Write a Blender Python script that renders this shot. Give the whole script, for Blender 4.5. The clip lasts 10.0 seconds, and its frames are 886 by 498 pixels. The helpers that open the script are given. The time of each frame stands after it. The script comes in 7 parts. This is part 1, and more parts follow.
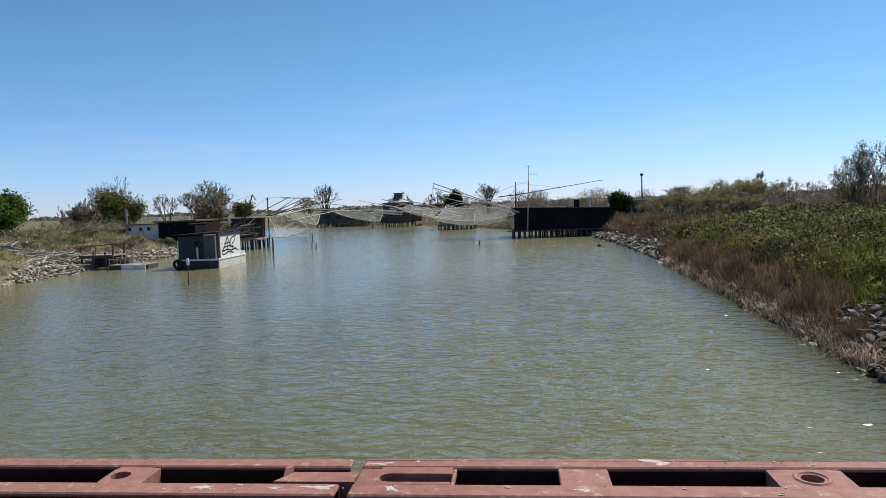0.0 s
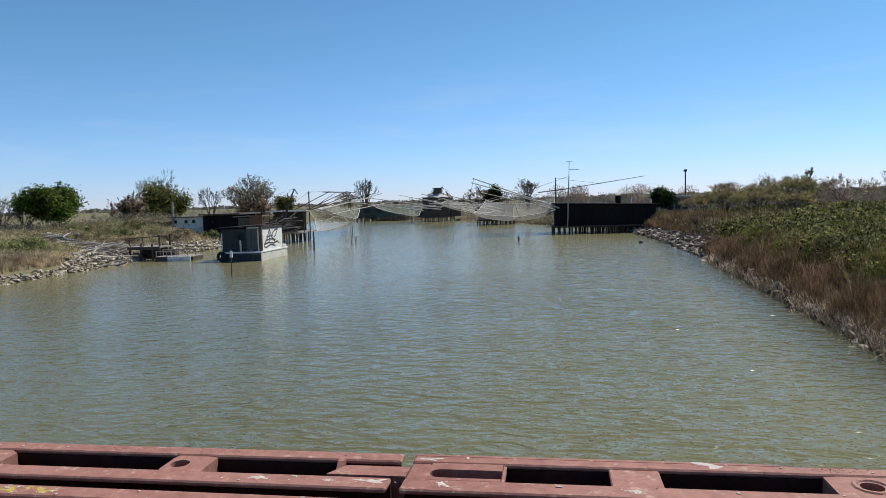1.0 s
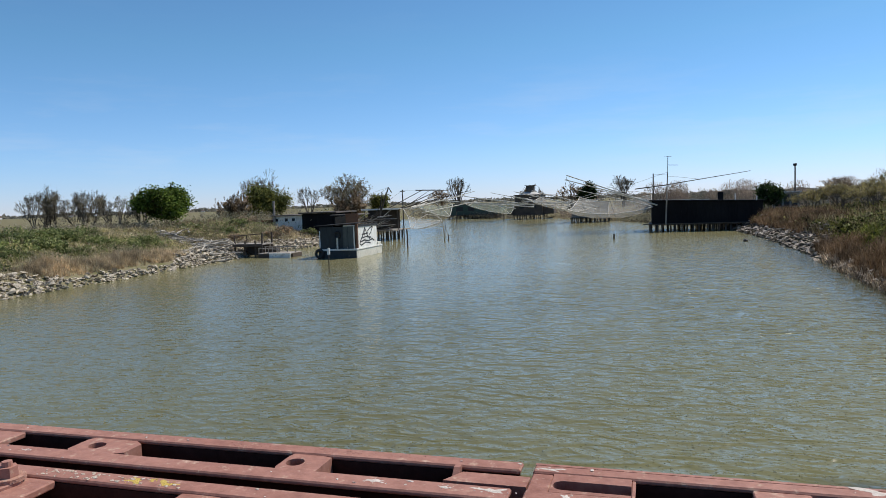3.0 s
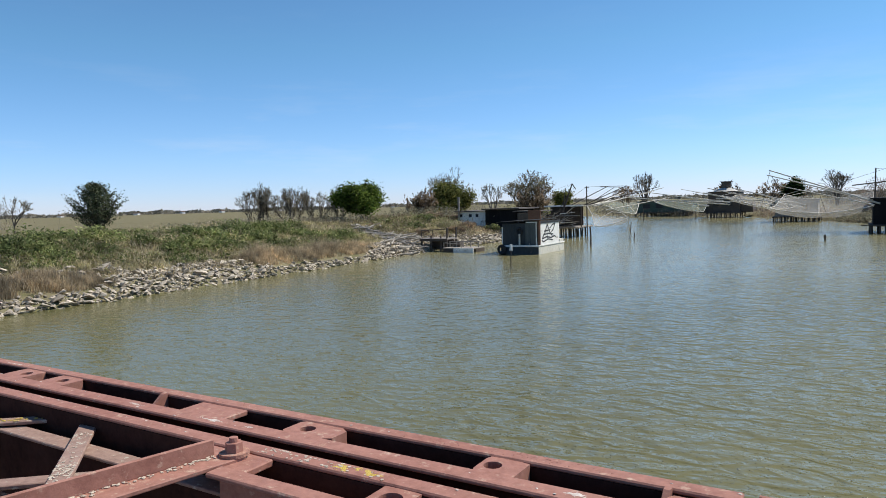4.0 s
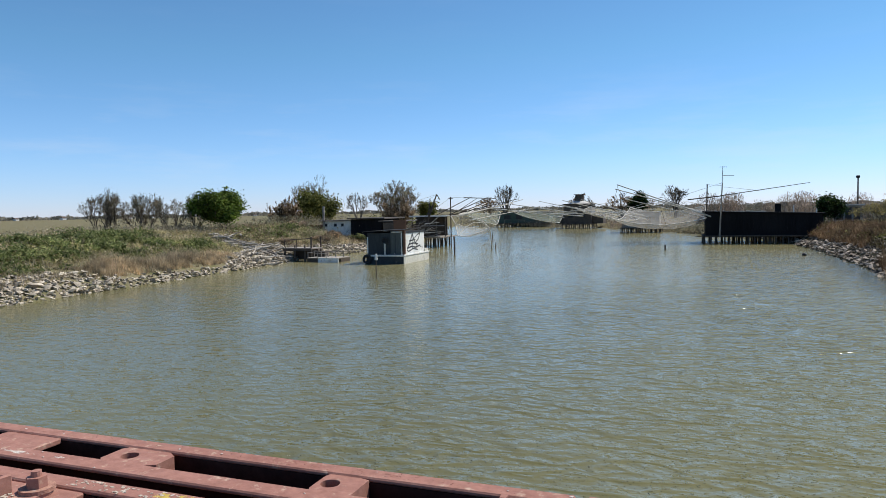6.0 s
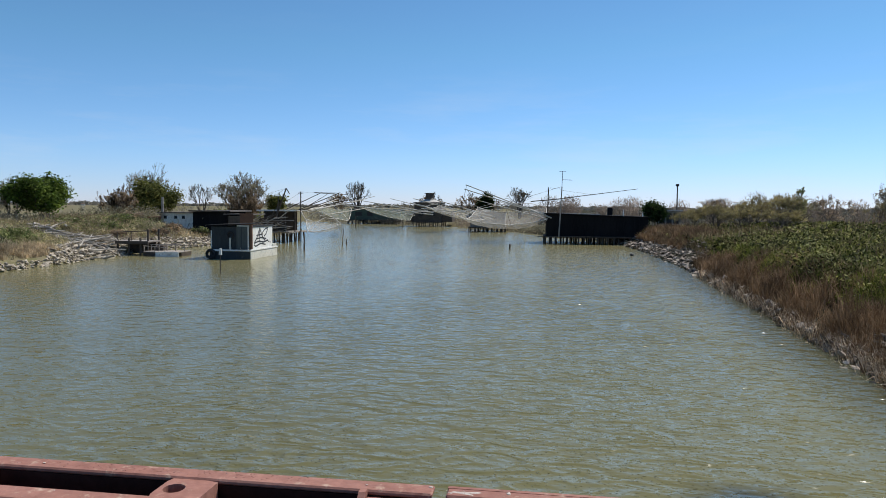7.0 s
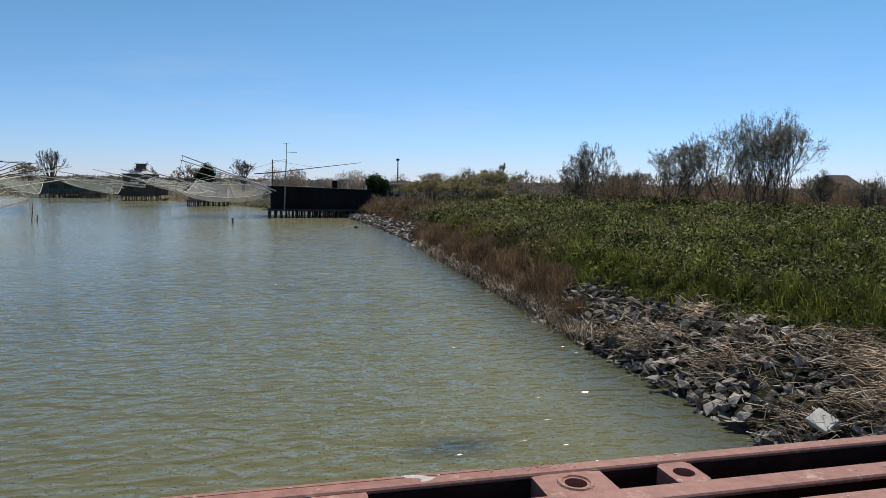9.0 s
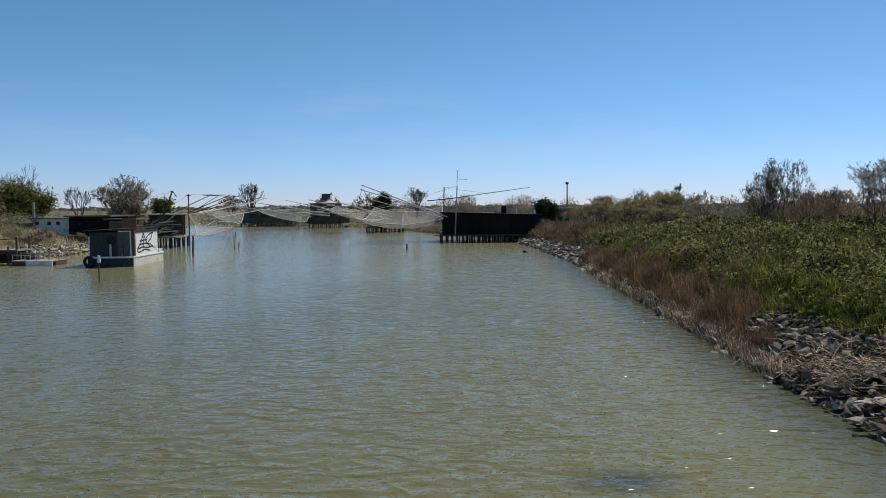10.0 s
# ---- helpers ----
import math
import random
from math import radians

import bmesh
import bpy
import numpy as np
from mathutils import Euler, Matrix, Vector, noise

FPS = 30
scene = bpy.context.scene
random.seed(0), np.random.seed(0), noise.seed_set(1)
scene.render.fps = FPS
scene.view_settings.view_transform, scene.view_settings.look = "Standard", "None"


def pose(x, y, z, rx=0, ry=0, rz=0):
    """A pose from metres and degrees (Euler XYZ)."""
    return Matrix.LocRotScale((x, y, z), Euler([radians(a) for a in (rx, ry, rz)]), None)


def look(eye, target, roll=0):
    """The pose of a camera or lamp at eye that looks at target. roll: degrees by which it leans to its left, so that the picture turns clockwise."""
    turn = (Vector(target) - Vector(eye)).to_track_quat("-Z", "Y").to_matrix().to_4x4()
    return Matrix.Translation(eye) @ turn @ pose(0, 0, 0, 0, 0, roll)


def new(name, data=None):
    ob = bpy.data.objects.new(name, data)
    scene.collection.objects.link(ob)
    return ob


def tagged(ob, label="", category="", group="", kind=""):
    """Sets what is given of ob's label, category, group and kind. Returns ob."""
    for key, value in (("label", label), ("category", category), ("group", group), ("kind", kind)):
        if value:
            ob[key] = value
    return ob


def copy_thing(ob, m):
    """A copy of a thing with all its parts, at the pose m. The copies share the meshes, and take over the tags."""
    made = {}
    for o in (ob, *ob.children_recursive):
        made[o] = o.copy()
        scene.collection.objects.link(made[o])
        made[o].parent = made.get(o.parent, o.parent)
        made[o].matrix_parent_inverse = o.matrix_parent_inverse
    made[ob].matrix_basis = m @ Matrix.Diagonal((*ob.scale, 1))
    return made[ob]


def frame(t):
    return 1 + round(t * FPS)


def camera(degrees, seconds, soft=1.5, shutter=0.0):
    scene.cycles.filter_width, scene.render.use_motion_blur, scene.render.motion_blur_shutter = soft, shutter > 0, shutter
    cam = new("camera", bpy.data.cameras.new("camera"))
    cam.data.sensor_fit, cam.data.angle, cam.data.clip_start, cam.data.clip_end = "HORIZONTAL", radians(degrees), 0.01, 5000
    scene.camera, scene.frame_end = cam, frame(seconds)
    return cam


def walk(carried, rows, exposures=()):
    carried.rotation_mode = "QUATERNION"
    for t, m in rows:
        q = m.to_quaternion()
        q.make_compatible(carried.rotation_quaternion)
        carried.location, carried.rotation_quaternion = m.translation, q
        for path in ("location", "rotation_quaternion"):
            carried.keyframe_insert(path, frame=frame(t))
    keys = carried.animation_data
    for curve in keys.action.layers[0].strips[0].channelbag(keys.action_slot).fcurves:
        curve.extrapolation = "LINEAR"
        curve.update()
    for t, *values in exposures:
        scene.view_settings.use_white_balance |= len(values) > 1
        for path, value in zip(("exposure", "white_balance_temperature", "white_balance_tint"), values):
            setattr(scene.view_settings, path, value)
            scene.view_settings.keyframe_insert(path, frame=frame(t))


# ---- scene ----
cam = camera(65.5, 10.0, soft=0.6)
PATH = [
    (0, (0.781, -1.244, 3.600), (0.6027, 0.7441, 3.4740), -2.10),
    (0.5, (0.766, -1.259, 3.604), (0.4762, 0.7161, 3.4790), -1.40),
    (1, (0.756, -1.257, 3.609), (0.4662, 0.7173, 3.4720), -1.70),
    (1.5, (0.740, -1.240, 3.602), (0.3993, 0.7253, 3.4570), -1.60),
    (2, (0.739, -1.233, 3.603), (0.3884, 0.7305, 3.4560), -1.10),
    (2.2, (0.744, -1.227, 3.600), (0.3795, 0.7336, 3.4540), -1.20),
    (3.5, (0.646, -1.185, 3.609), (-0.1198, 0.6576, 3.4810), -2.00),
    (4, (0.631, -1.172, 3.612), (-0.3977, 0.5390, 3.4840), -1.70),
    (4.5, (0.634, -1.164, 3.616), (-0.5695, 0.4297, 3.4980), -2.40),
    (5, (0.633, -1.155, 3.615), (-0.5997, 0.4162, 3.5070), -2.30),
    (5.5, (0.645, -1.129, 3.616), (-0.3174, 0.6217, 3.5120), -1.20),
    (5.7, (0.652, -1.118, 3.614), (-0.1711, 0.7004, 3.4970), -1.20),
    (6.8, (0.675, -1.107, 3.586), (0.2904, 0.8541, 3.4980), -0.00),
    (7, (0.634, -1.092, 3.590), (0.3739, 0.8878, 3.4690), 0.50),
    (7.5, (0.683, -1.098, 3.603), (0.7820, 0.8903, 3.4240), 1.60),
    (8, (0.755, -1.046, 3.597), (1.2330, 0.8831, 3.3690), 2.40),
    (8.5, (0.787, -1.035, 3.592), (1.3558, 0.8711, 3.3840), 1.70),
    (9, (0.796, -1.035, 3.598), (1.3091, 0.8889, 3.4080), 0.80),
    (9.5, (0.823, -1.036, 3.598), (1.1195, 0.9393, 3.4883), -0.09),
    (10, (0.833, -1.036, 3.600), (0.8635, 0.9603, 3.4790), -0.41),
]
EXPOSURES = [(0, 0.0), (2.2, 0.0), (3.5, 0.09), (4.5, 0.24), (5.5, 0.18), (7.0, 0.0), (8.0, -0.12), (9.0, -0.16), (10.0, -0.25)]
walk(cam, [(t, look(eye, target, roll)) for t, eye, target, roll in PATH], EXPOSURES)

# ---- world, sun, exposure ----
SUN_AZ, SUN_EL = 42.0, 54.0
world = bpy.data.worlds.new("world")
scene.world = world
world.use_nodes = True
wn = world.node_tree
sky = wn.nodes.new("ShaderNodeTexSky")
sky.sky_type = "NISHITA"
sky.sun_disc = False
sky.sun_elevation = radians(SUN_EL)
sky.sun_rotation = radians(SUN_AZ)
sky.altitude = 1200
sky.air_density, sky.dust_density, sky.ozone_density = 1.0, 0.1, 4.0
wn.nodes["Background"].inputs["Strength"].default_value = 0.105
tint = wn.nodes.new("ShaderNodeMix")
tint.data_type, tint.blend_type = "RGBA", "MULTIPLY"
tint.inputs[0].default_value = 1.0
tint.inputs[7].default_value = (0.89, 1.125, 1.44, 1)
wn.links.new(sky.outputs[0], tint.inputs[6])
# thin veils of high cloud
wtc = wn.nodes.new("ShaderNodeTexCoord")
wmap = wn.nodes.new("ShaderNodeMapping")
wmap.inputs["Scale"].default_value = (2.0, 2.0, 13.0)
wn.links.new(wtc.outputs["Generated"], wmap.inputs[0])
veil = wn.nodes.new("ShaderNodeTexNoise")
veil.inputs["Scale"].default_value, veil.inputs["Detail"].default_value, veil.inputs["Roughness"].default_value = 2.2, 6.0, 0.6
wn.links.new(wmap.outputs[0], veil.inputs["Vector"])
vr = wn.nodes.new("ShaderNodeMapRange")
for k, v in ((1, 0.52), (2, 0.80), (3, 0.0), (4, 0.20)):
    vr.inputs[k].default_value = v
wn.links.new(veil.outputs[0], vr.inputs[0])
cloud = wn.nodes.new("ShaderNodeMix")
cloud.data_type = "RGBA"
cloud.inputs[7].default_value = (6.6, 7.0, 7.6, 1)
wlow = wn.nodes.new("ShaderNodeMapRange")
for k, v in ((1, 0.10), (2, 0.21), (3, 1.0), (4, 0.12)):
    wlow.inputs[k].default_value = v
wsep = wn.nodes.new("ShaderNodeSeparateXYZ")
wn.links.new(wtc.outputs["Generated"], wsep.inputs[0])
wn.links.new(wsep.outputs[2], wlow.inputs[0])
wmul = wn.nodes.new("ShaderNodeMath")
wmul.operation = "MULTIPLY"
wn.links.new(vr.outputs[0], wmul.inputs[0])
wn.links.new(wlow.outputs[0], wmul.inputs[1])
wn.links.new(wmul.outputs[0], cloud.inputs[0])
# the sky is paler towards the horizon, clearer blue above it
whaze = wn.nodes.new("ShaderNodeValToRGB")
for k in range(2):
    whaze.color_ramp.elements.new(0.5)
for e, (p, c) in zip(whaze.color_ramp.elements, ((0.0, (0.91, 0.785, 0.89)), (0.07, (0.91, 0.88, 0.88)), (0.22, (0.85, 0.95, 0.80)), (0.45, (0.84, 0.89, 0.78)))):
    e.position, e.color = p, (*c, 1)
wn.links.new(wsep.outputs[2], whaze.inputs[0])
haze = wn.nodes.new("ShaderNodeMix")
haze.data_type, haze.blend_type = "RGBA", "MULTIPLY"
haze.inputs[0].default_value = 1.0
wn.links.new(tint.outputs[2], haze.inputs[6])
wn.links.new(whaze.outputs[0], haze.inputs[7])
wn.links.new(haze.outputs[2], cloud.inputs[6])
wn.links.new(cloud.outputs[2], wn.nodes["Background"].inputs["Color"])
sun_data = bpy.data.lights.new("sun", "SUN")
sun_data.energy, sun_data.angle, sun_data.color = 4.9, radians(0.53), (1.0, 0.95, 0.87)
sun = new("sun", sun_data)
sun_dir = Vector((math.sin(radians(SUN_AZ)) * math.cos(radians(SUN_EL)), math.cos(radians(SUN_AZ)) * math.cos(radians(SUN_EL)), math.sin(radians(SUN_EL))))
sun.matrix_world = look(sun_dir * 100, (0, 0, 0))


# ---- materials ----
def node(nt, kind, **sockets):
    n = nt.nodes.new(kind)
    for k, v in sockets.items():
        n.inputs[k.replace("_", " ")].default_value = v
    return n


def ramp(nt, src, stops):
    r = nt.nodes.new("ShaderNodeValToRGB")
    while len(r.color_ramp.elements) < len(stops):
        r.color_ramp.elements.new(0.5)
    for e, (p, c) in zip(r.color_ramp.elements, stops):
        e.position, e.color = p, (*c, 1)
    nt.links.new(src, r.inputs[0])
    return r.outputs[0]


def mix(nt, fac, a, b, mode="MIX"):
    m = nt.nodes.new("ShaderNodeMix")
    m.data_type, m.blend_type = "RGBA", mode
    for sock, v in ((m.inputs[0], fac), (m.inputs[6], a), (m.inputs[7], b)):
        if isinstance(v, bpy.types.NodeSocket):
            nt.links.new(v, sock)
        else:
            sock.default_value = v if not isinstance(v, tuple) else (*v, 1)
    return m.outputs[2]


def noise_tex(nt, scale, detail=4, rough=0.6, where="Object", stretch=(1, 1, 1)):
    tc = nt.nodes.new("ShaderNodeTexCoord")
    mp = nt.nodes.new("ShaderNodeMapping")
    mp.inputs["Scale"].default_value = stretch
    nt.links.new(tc.outputs[where], mp.inputs[0])
    n = node(nt, "ShaderNodeTexNoise", Scale=scale, Detail=detail, Roughness=rough)
    nt.links.new(mp.outputs[0], n.inputs["Vector"])
    return n.outputs[0]


def base_mat(name, rough=0.7, metal=0.0, spec=0.5):
    m = bpy.data.materials.new(name)
    m.use_nodes = True
    nt = m.node_tree
    b = nt.nodes["Principled BSDF"]
    b.inputs["Roughness"].default_value, b.inputs["Metallic"].default_value = rough, metal
    b.inputs["Specular IOR Level"].default_value = spec
    return m, nt, b


def add_bump(nt, b, height, strength, distance):
    bp = node(nt, "ShaderNodeBump", Strength=strength, Distance=distance)
    nt.links.new(height, bp.inputs["Height"])
    nt.links.new(bp.outputs[0], b.inputs["Normal"])


def surface(name, dark, light, scale, rough=0.75, fine=8.0, spots=None, spot_at=(0.62, 0.68), bump=0.4, dist=0.01, stretch=(1, 1, 1), spec=0.4, metal=0.0, spot_scale=None):
    """Two-scale mottled surface with optional stains."""
    m, nt, b = base_mat(name, rough, metal, spec)
    big = noise_tex(nt, scale, 5, 0.6, stretch=stretch)
    small = noise_tex(nt, scale * fine, 4, 0.7, stretch=stretch)
    col = ramp(nt, big, [(0.3, dark), (0.7, light)])
    col = mix(nt, 0.35, col, ramp(nt, small, [(0.3, tuple(c * 0.55 for c in dark)), (0.7, tuple(min(1, c * 1.25) for c in light))]))
    if spots:
        s = noise_tex(nt, spot_scale or scale * 2.3, 6, 0.65)
        f = ramp(nt, s, [(spot_at[0], (0, 0, 0)), (spot_at[1], (1, 1, 1))])
        col = mix(nt, f, col, spots)
    nt.links.new(col, b.inputs["Base Color"])
    add_bump(nt, b, small, bump, dist)
    return m


def plant(name, colors, rough=0.85, trans=0.25, per="Random Per Island", spec=0.12):
    """Leaves, blades and stalks: each piece has its own tone."""
    m, nt, b = base_mat(name, rough, 0, spec)
    g = nt.nodes.new("ShaderNodeNewGeometry")
    n = len(colors)
    col = ramp(nt, g.outputs[per], [((i + 0.5) / n, c) for i, c in enumerate(colors)])
    patch = ramp(nt, noise_tex(nt, 0.35, 3, 0.6), [(0.36, (0.58, 0.60, 0.62)), (0.64, (1.28, 1.24, 1.18))])
    col = mix(nt, 1.0, col, patch, "MULTIPLY")
    tuft = ramp(nt, noise_tex(nt, 2.3, 2, 0.5), [(0.36, (0.5, 0.5, 0.5)), (0.64, (1.3, 1.3, 1.3))])
    col = mix(nt, 1.0, col, tuft, "MULTIPLY")
    nt.links.new(col, b.inputs["Base Color"])
    if trans:
        tr = nt.nodes.new("ShaderNodeBsdfTranslucent")
        nt.links.new(col, tr.inputs[0])
        ms = nt.nodes.new("ShaderNodeMixShader")
        ms.inputs[0].default_value = trans
        nt.links.new(b.outputs[0], ms.inputs[1])
        nt.links.new(tr.outputs[0], ms.inputs[2])
        nt.links.new(ms.outputs[0], nt.nodes["Material Output"].inputs[0])
    return m


def oval(nt, tc, centre, size, inner, outer, low, high):
    """A soft-edged oval patch on the water, low inside and high outside."""
    mp = nt.nodes.new("ShaderNodeMapping")
    mp.vector_type = "TEXTURE"
    mp.inputs["Location"].default_value = (*centre, 0)
    mp.inputs["Scale"].default_value = (*size, 1)
    nt.links.new(tc.outputs["Object"], mp.inputs[0])
    n = node(nt, "ShaderNodeTexNoise", Scale=2.0, Detail=3.0)
    nt.links.new(mp.outputs[0], n.inputs["Vector"])
    ln = nt.nodes.new("ShaderNodeVectorMath")
    ln.operation = "LENGTH"
    nt.links.new(mp.outputs[0], ln.inputs[0])
    ad = nt.nodes.new("ShaderNodeMath")
    nt.links.new(ln.outputs["Value"], ad.inputs[0])
    nt.links.new(n.outputs[0], ad.inputs[1])
    r = node(nt, "ShaderNodeMapRange")
    for k, v in ((1, inner + 0.5), (2, outer + 0.5), (3, low), (4, high)):
        r.inputs[k].default_value = v
    nt.links.new(ad.outputs[0], r.inputs[0])
    return r.outputs[0]


def water_material():
    m, nt, b = base_mat("river_water", 0.13, 0, 0.5)
    b.inputs["IOR"].default_value = 1.33
    b.inputs["Coat Weight"].default_value, b.inputs["Coat Roughness"].default_value, b.inputs["Coat IOR"].default_value = 0.03, 0.02, 1.33
    col = ramp(nt, noise_tex(nt, 0.05, 4, 0.6), [(0.35, (0.176, 0.160, 0.064)), (0.65, (0.204, 0.187, 0.078))])
    # base colour darkened at near left for the dimmer light seen there
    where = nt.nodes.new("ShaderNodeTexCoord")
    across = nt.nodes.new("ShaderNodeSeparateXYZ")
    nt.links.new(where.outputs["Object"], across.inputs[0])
    side_light = node(nt, "ShaderNodeMapRange")
    side_light.inputs[1].default_value, side_light.inputs[2].default_value = -4.0, 9.0
    nt.links.new(across.outputs[0], side_light.inputs[0])
    far_light = node(nt, "ShaderNodeMapRange")
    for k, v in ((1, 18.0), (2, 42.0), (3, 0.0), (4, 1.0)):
        far_light.inputs[k].default_value = v
    nt.links.new(across.outputs[1], far_light.inputs[0])
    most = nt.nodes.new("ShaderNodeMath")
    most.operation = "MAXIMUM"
    nt.links.new(side_light.outputs[0], most.inputs[0])
    nt.links.new(far_light.outputs[0], most.inputs[1])
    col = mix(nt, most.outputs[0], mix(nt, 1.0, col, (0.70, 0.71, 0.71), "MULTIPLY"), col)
    # paler, greyer base colour past the bend, standing in for reflected sky
    col = mix(nt, far_light.outputs[0], col, mix(nt, 1.0, col, (1.18, 1.18, 1.48), "MULTIPLY"))
    # base colour darker along the foot of the revetment
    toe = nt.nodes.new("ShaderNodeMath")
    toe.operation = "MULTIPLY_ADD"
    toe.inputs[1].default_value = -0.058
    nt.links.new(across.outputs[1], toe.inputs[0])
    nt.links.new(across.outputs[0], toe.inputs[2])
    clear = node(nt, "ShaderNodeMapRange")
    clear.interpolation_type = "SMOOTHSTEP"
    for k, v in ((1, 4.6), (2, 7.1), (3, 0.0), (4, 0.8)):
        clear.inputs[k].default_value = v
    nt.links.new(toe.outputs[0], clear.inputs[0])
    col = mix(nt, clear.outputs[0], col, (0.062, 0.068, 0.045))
    # a dark oval patch in the base colour near the bridge
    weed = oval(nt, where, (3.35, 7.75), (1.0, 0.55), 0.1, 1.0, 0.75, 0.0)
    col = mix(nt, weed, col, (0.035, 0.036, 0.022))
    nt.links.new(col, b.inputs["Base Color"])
    tc = nt.nodes.new("ShaderNodeTexCoord")
    total = None
    for lam, turn, slope, dist in ((0.30, 66, 0.018, 6.0), (0.38, 104, 0.020, 6.0), (0.46, 80, 0.020, 5.5), (0.17, 88, 0.022, 6.0)):
        mp = nt.nodes.new("ShaderNodeMapping")
        mp.inputs["Rotation"].default_value = (0, 0, radians(-turn))
        nt.links.new(tc.outputs["Object"], mp.inputs[0])
        n = node(nt, "ShaderNodeTexWave", Scale=0.314 / lam, Distortion=dist, Detail=1.0)
        n.inputs["Detail Scale"].default_value = 0.55
        nt.links.new(mp.outputs[0], n.inputs["Vector"])
        mul = nt.nodes.new("ShaderNodeMath")
        mul.operation = "MULTIPLY"
        mul.inputs[1].default_value = 0.5 * slope * lam / math.pi
        nt.links.new(n.outputs["Fac"], mul.inputs[0])
        if total is None:
            total = mul.outputs[0]
        else:
            ad = nt.nodes.new("ShaderNodeMath")
            ad.operation = "ADD"
            nt.links.new(total, ad.inputs[0])
            nt.links.new(mul.outputs[0], ad.inputs[1])
            total = ad.outputs[0]
    # wavelets with narrow crests that cross one another
    for lam, slope, turn in ((1.05, 0.055, 8), (0.70, 0.115, -22), (0.45, 0.105, 24), (0.26, 0.055, -8)):
        mp = nt.nodes.new("ShaderNodeMapping")
        mp.inputs["Rotation"].default_value = (0, 0, radians(turn))
        mp.inputs["Scale"].default_value = (0.62, 1.1, 1)
        nt.links.new(tc.outputs["Object"], mp.inputs[0])
        n = node(nt, "ShaderNodeTexNoise", Scale=1.0 / lam, Detail=1.0, Roughness=0.45, Distortion=0.35)
        nt.links.new(mp.outputs[0], n.inputs["Vector"])
        mid = nt.nodes.new("ShaderNodeMath")
        mid.operation = "SUBTRACT"
        mid.inputs[1].default_value = 0.5
        nt.links.new(n.outputs[0], mid.inputs[0])
        fold = nt.nodes.new("ShaderNodeMath")
        fold.operation = "ABSOLUTE"
        nt.links.new(mid.outputs[0], fold.inputs[0])
        crest = node(nt, "ShaderNodeMapRange")
        crest.interpolation_type = "SMOOTHSTEP"
        for k, v in ((1, 0.0), (2, 0.15), (3, 1.0), (4, 0.0)):
            crest.inputs[k].default_value = v
        nt.links.new(fold.outputs[0], crest.inputs[0])
        mad = nt.nodes.new("ShaderNodeMath")
        mad.operation = "MULTIPLY_ADD"
        mad.inputs[1].default_value = 0.2 * slope * lam
        nt.links.new(crest.outputs[0], mad.inputs[0])
        nt.links.new(total, mad.inputs[2])
        total = mad.outputs[0]
    # a few steep capillary crests that catch the sun
    crest = noise_tex(nt, 20.0, 1, 0.5, stretch=(0.7, 1.1, 1))
    few = node(nt, "ShaderNodeMapRange")
    for k, v in ((1, 0.63), (2, 0.73), (3, 0.0), (4, 0.011)):
        few.inputs[k].default_value = v
    nt.links.new(crest, few.inputs[0])
    ac = nt.nodes.new("ShaderNodeMath")
    nt.links.new(total, ac.inputs[0])
    nt.links.new(few.outputs[0], ac.inputs[1])
    total = ac.outputs[0]
    # calmer and rougher patches where gusts touch the water
    gust = ramp(nt, noise_tex(nt, 0.06, 3, 0.55, stretch=(1, 0.5, 1)), [(0.36, (0.42, 0.42, 0.42)), (0.62, (1.45, 1.45, 1.45))])
    mg = nt.nodes.new("ShaderNodeMath")
    mg.operation = "MULTIPLY"
    nt.links.new(total, mg.inputs[0])
    nt.links.new(gust, mg.inputs[1])
    # the wind touches the middle of the river; the left side lies in the lee
    sep = nt.nodes.new("ShaderNodeSeparateXYZ")
    nt.links.new(tc.outputs["Object"], sep.inputs[0])
    span = node(nt, "ShaderNodeMapRange")
    span.inputs[1].default_value, span.inputs[2].default_value = -25.0, 9.0
    nt.links.new(sep.outputs[0], span.inputs[0])
    lee = ramp(nt, span.outputs[0], [(0.0, (0.14,) * 3), (0.36, (0.22,) * 3), (0.54, (0.48,) * 3), (0.67, (1.95,) * 3), (0.82, (1.75,) * 3), (1.0, (1.2,) * 3)])
    # past the bend the wind reaches the whole width
    open_reach = node(nt, "ShaderNodeMapRange")
    for k, v in ((1, 22.0), (2, 44.0), (3, 0.0), (4, 0.7)):
        open_reach.inputs[k].default_value = v
    nt.links.new(sep.outputs[1], open_reach.inputs[0])
    windy = nt.nodes.new("ShaderNodeMath")
    windy.operation = "MAXIMUM"
    nt.links.new(lee, windy.inputs[0])
    nt.links.new(open_reach.outputs[0], windy.inputs[1])
    ml = nt.nodes.new("ShaderNodeMath")
    ml.operation = "MULTIPLY"
    nt.links.new(mg.outputs[0], ml.inputs[0])
    nt.links.new(windy.outputs[0], ml.inputs[1])
    # the reach beyond the huts lies calmer
    calm = node(nt, "ShaderNodeMapRange")
    for k, v in ((1, 14.0), (2, 62.0), (3, 1.0), (4, 0.7)):
        calm.inputs[k].default_value = v
    nt.links.new(sep.outputs[1], calm.inputs[0])
    mc = nt.nodes.new("ShaderNodeMath")
    mc.operation = "MULTIPLY"
    nt.links.new(ml.outputs[0], mc.inputs[0])
    nt.links.new(calm.outputs[0], mc.inputs[1])
    # a smooth slick drifting in midstream
    slick = oval(nt, tc, (-7.0, 47.0), (2.6, 6.0), 0.4, 1.0, 0.3, 1.0)
    ms = nt.nodes.new("ShaderNodeMath")
    ms.operation = "MULTIPLY"
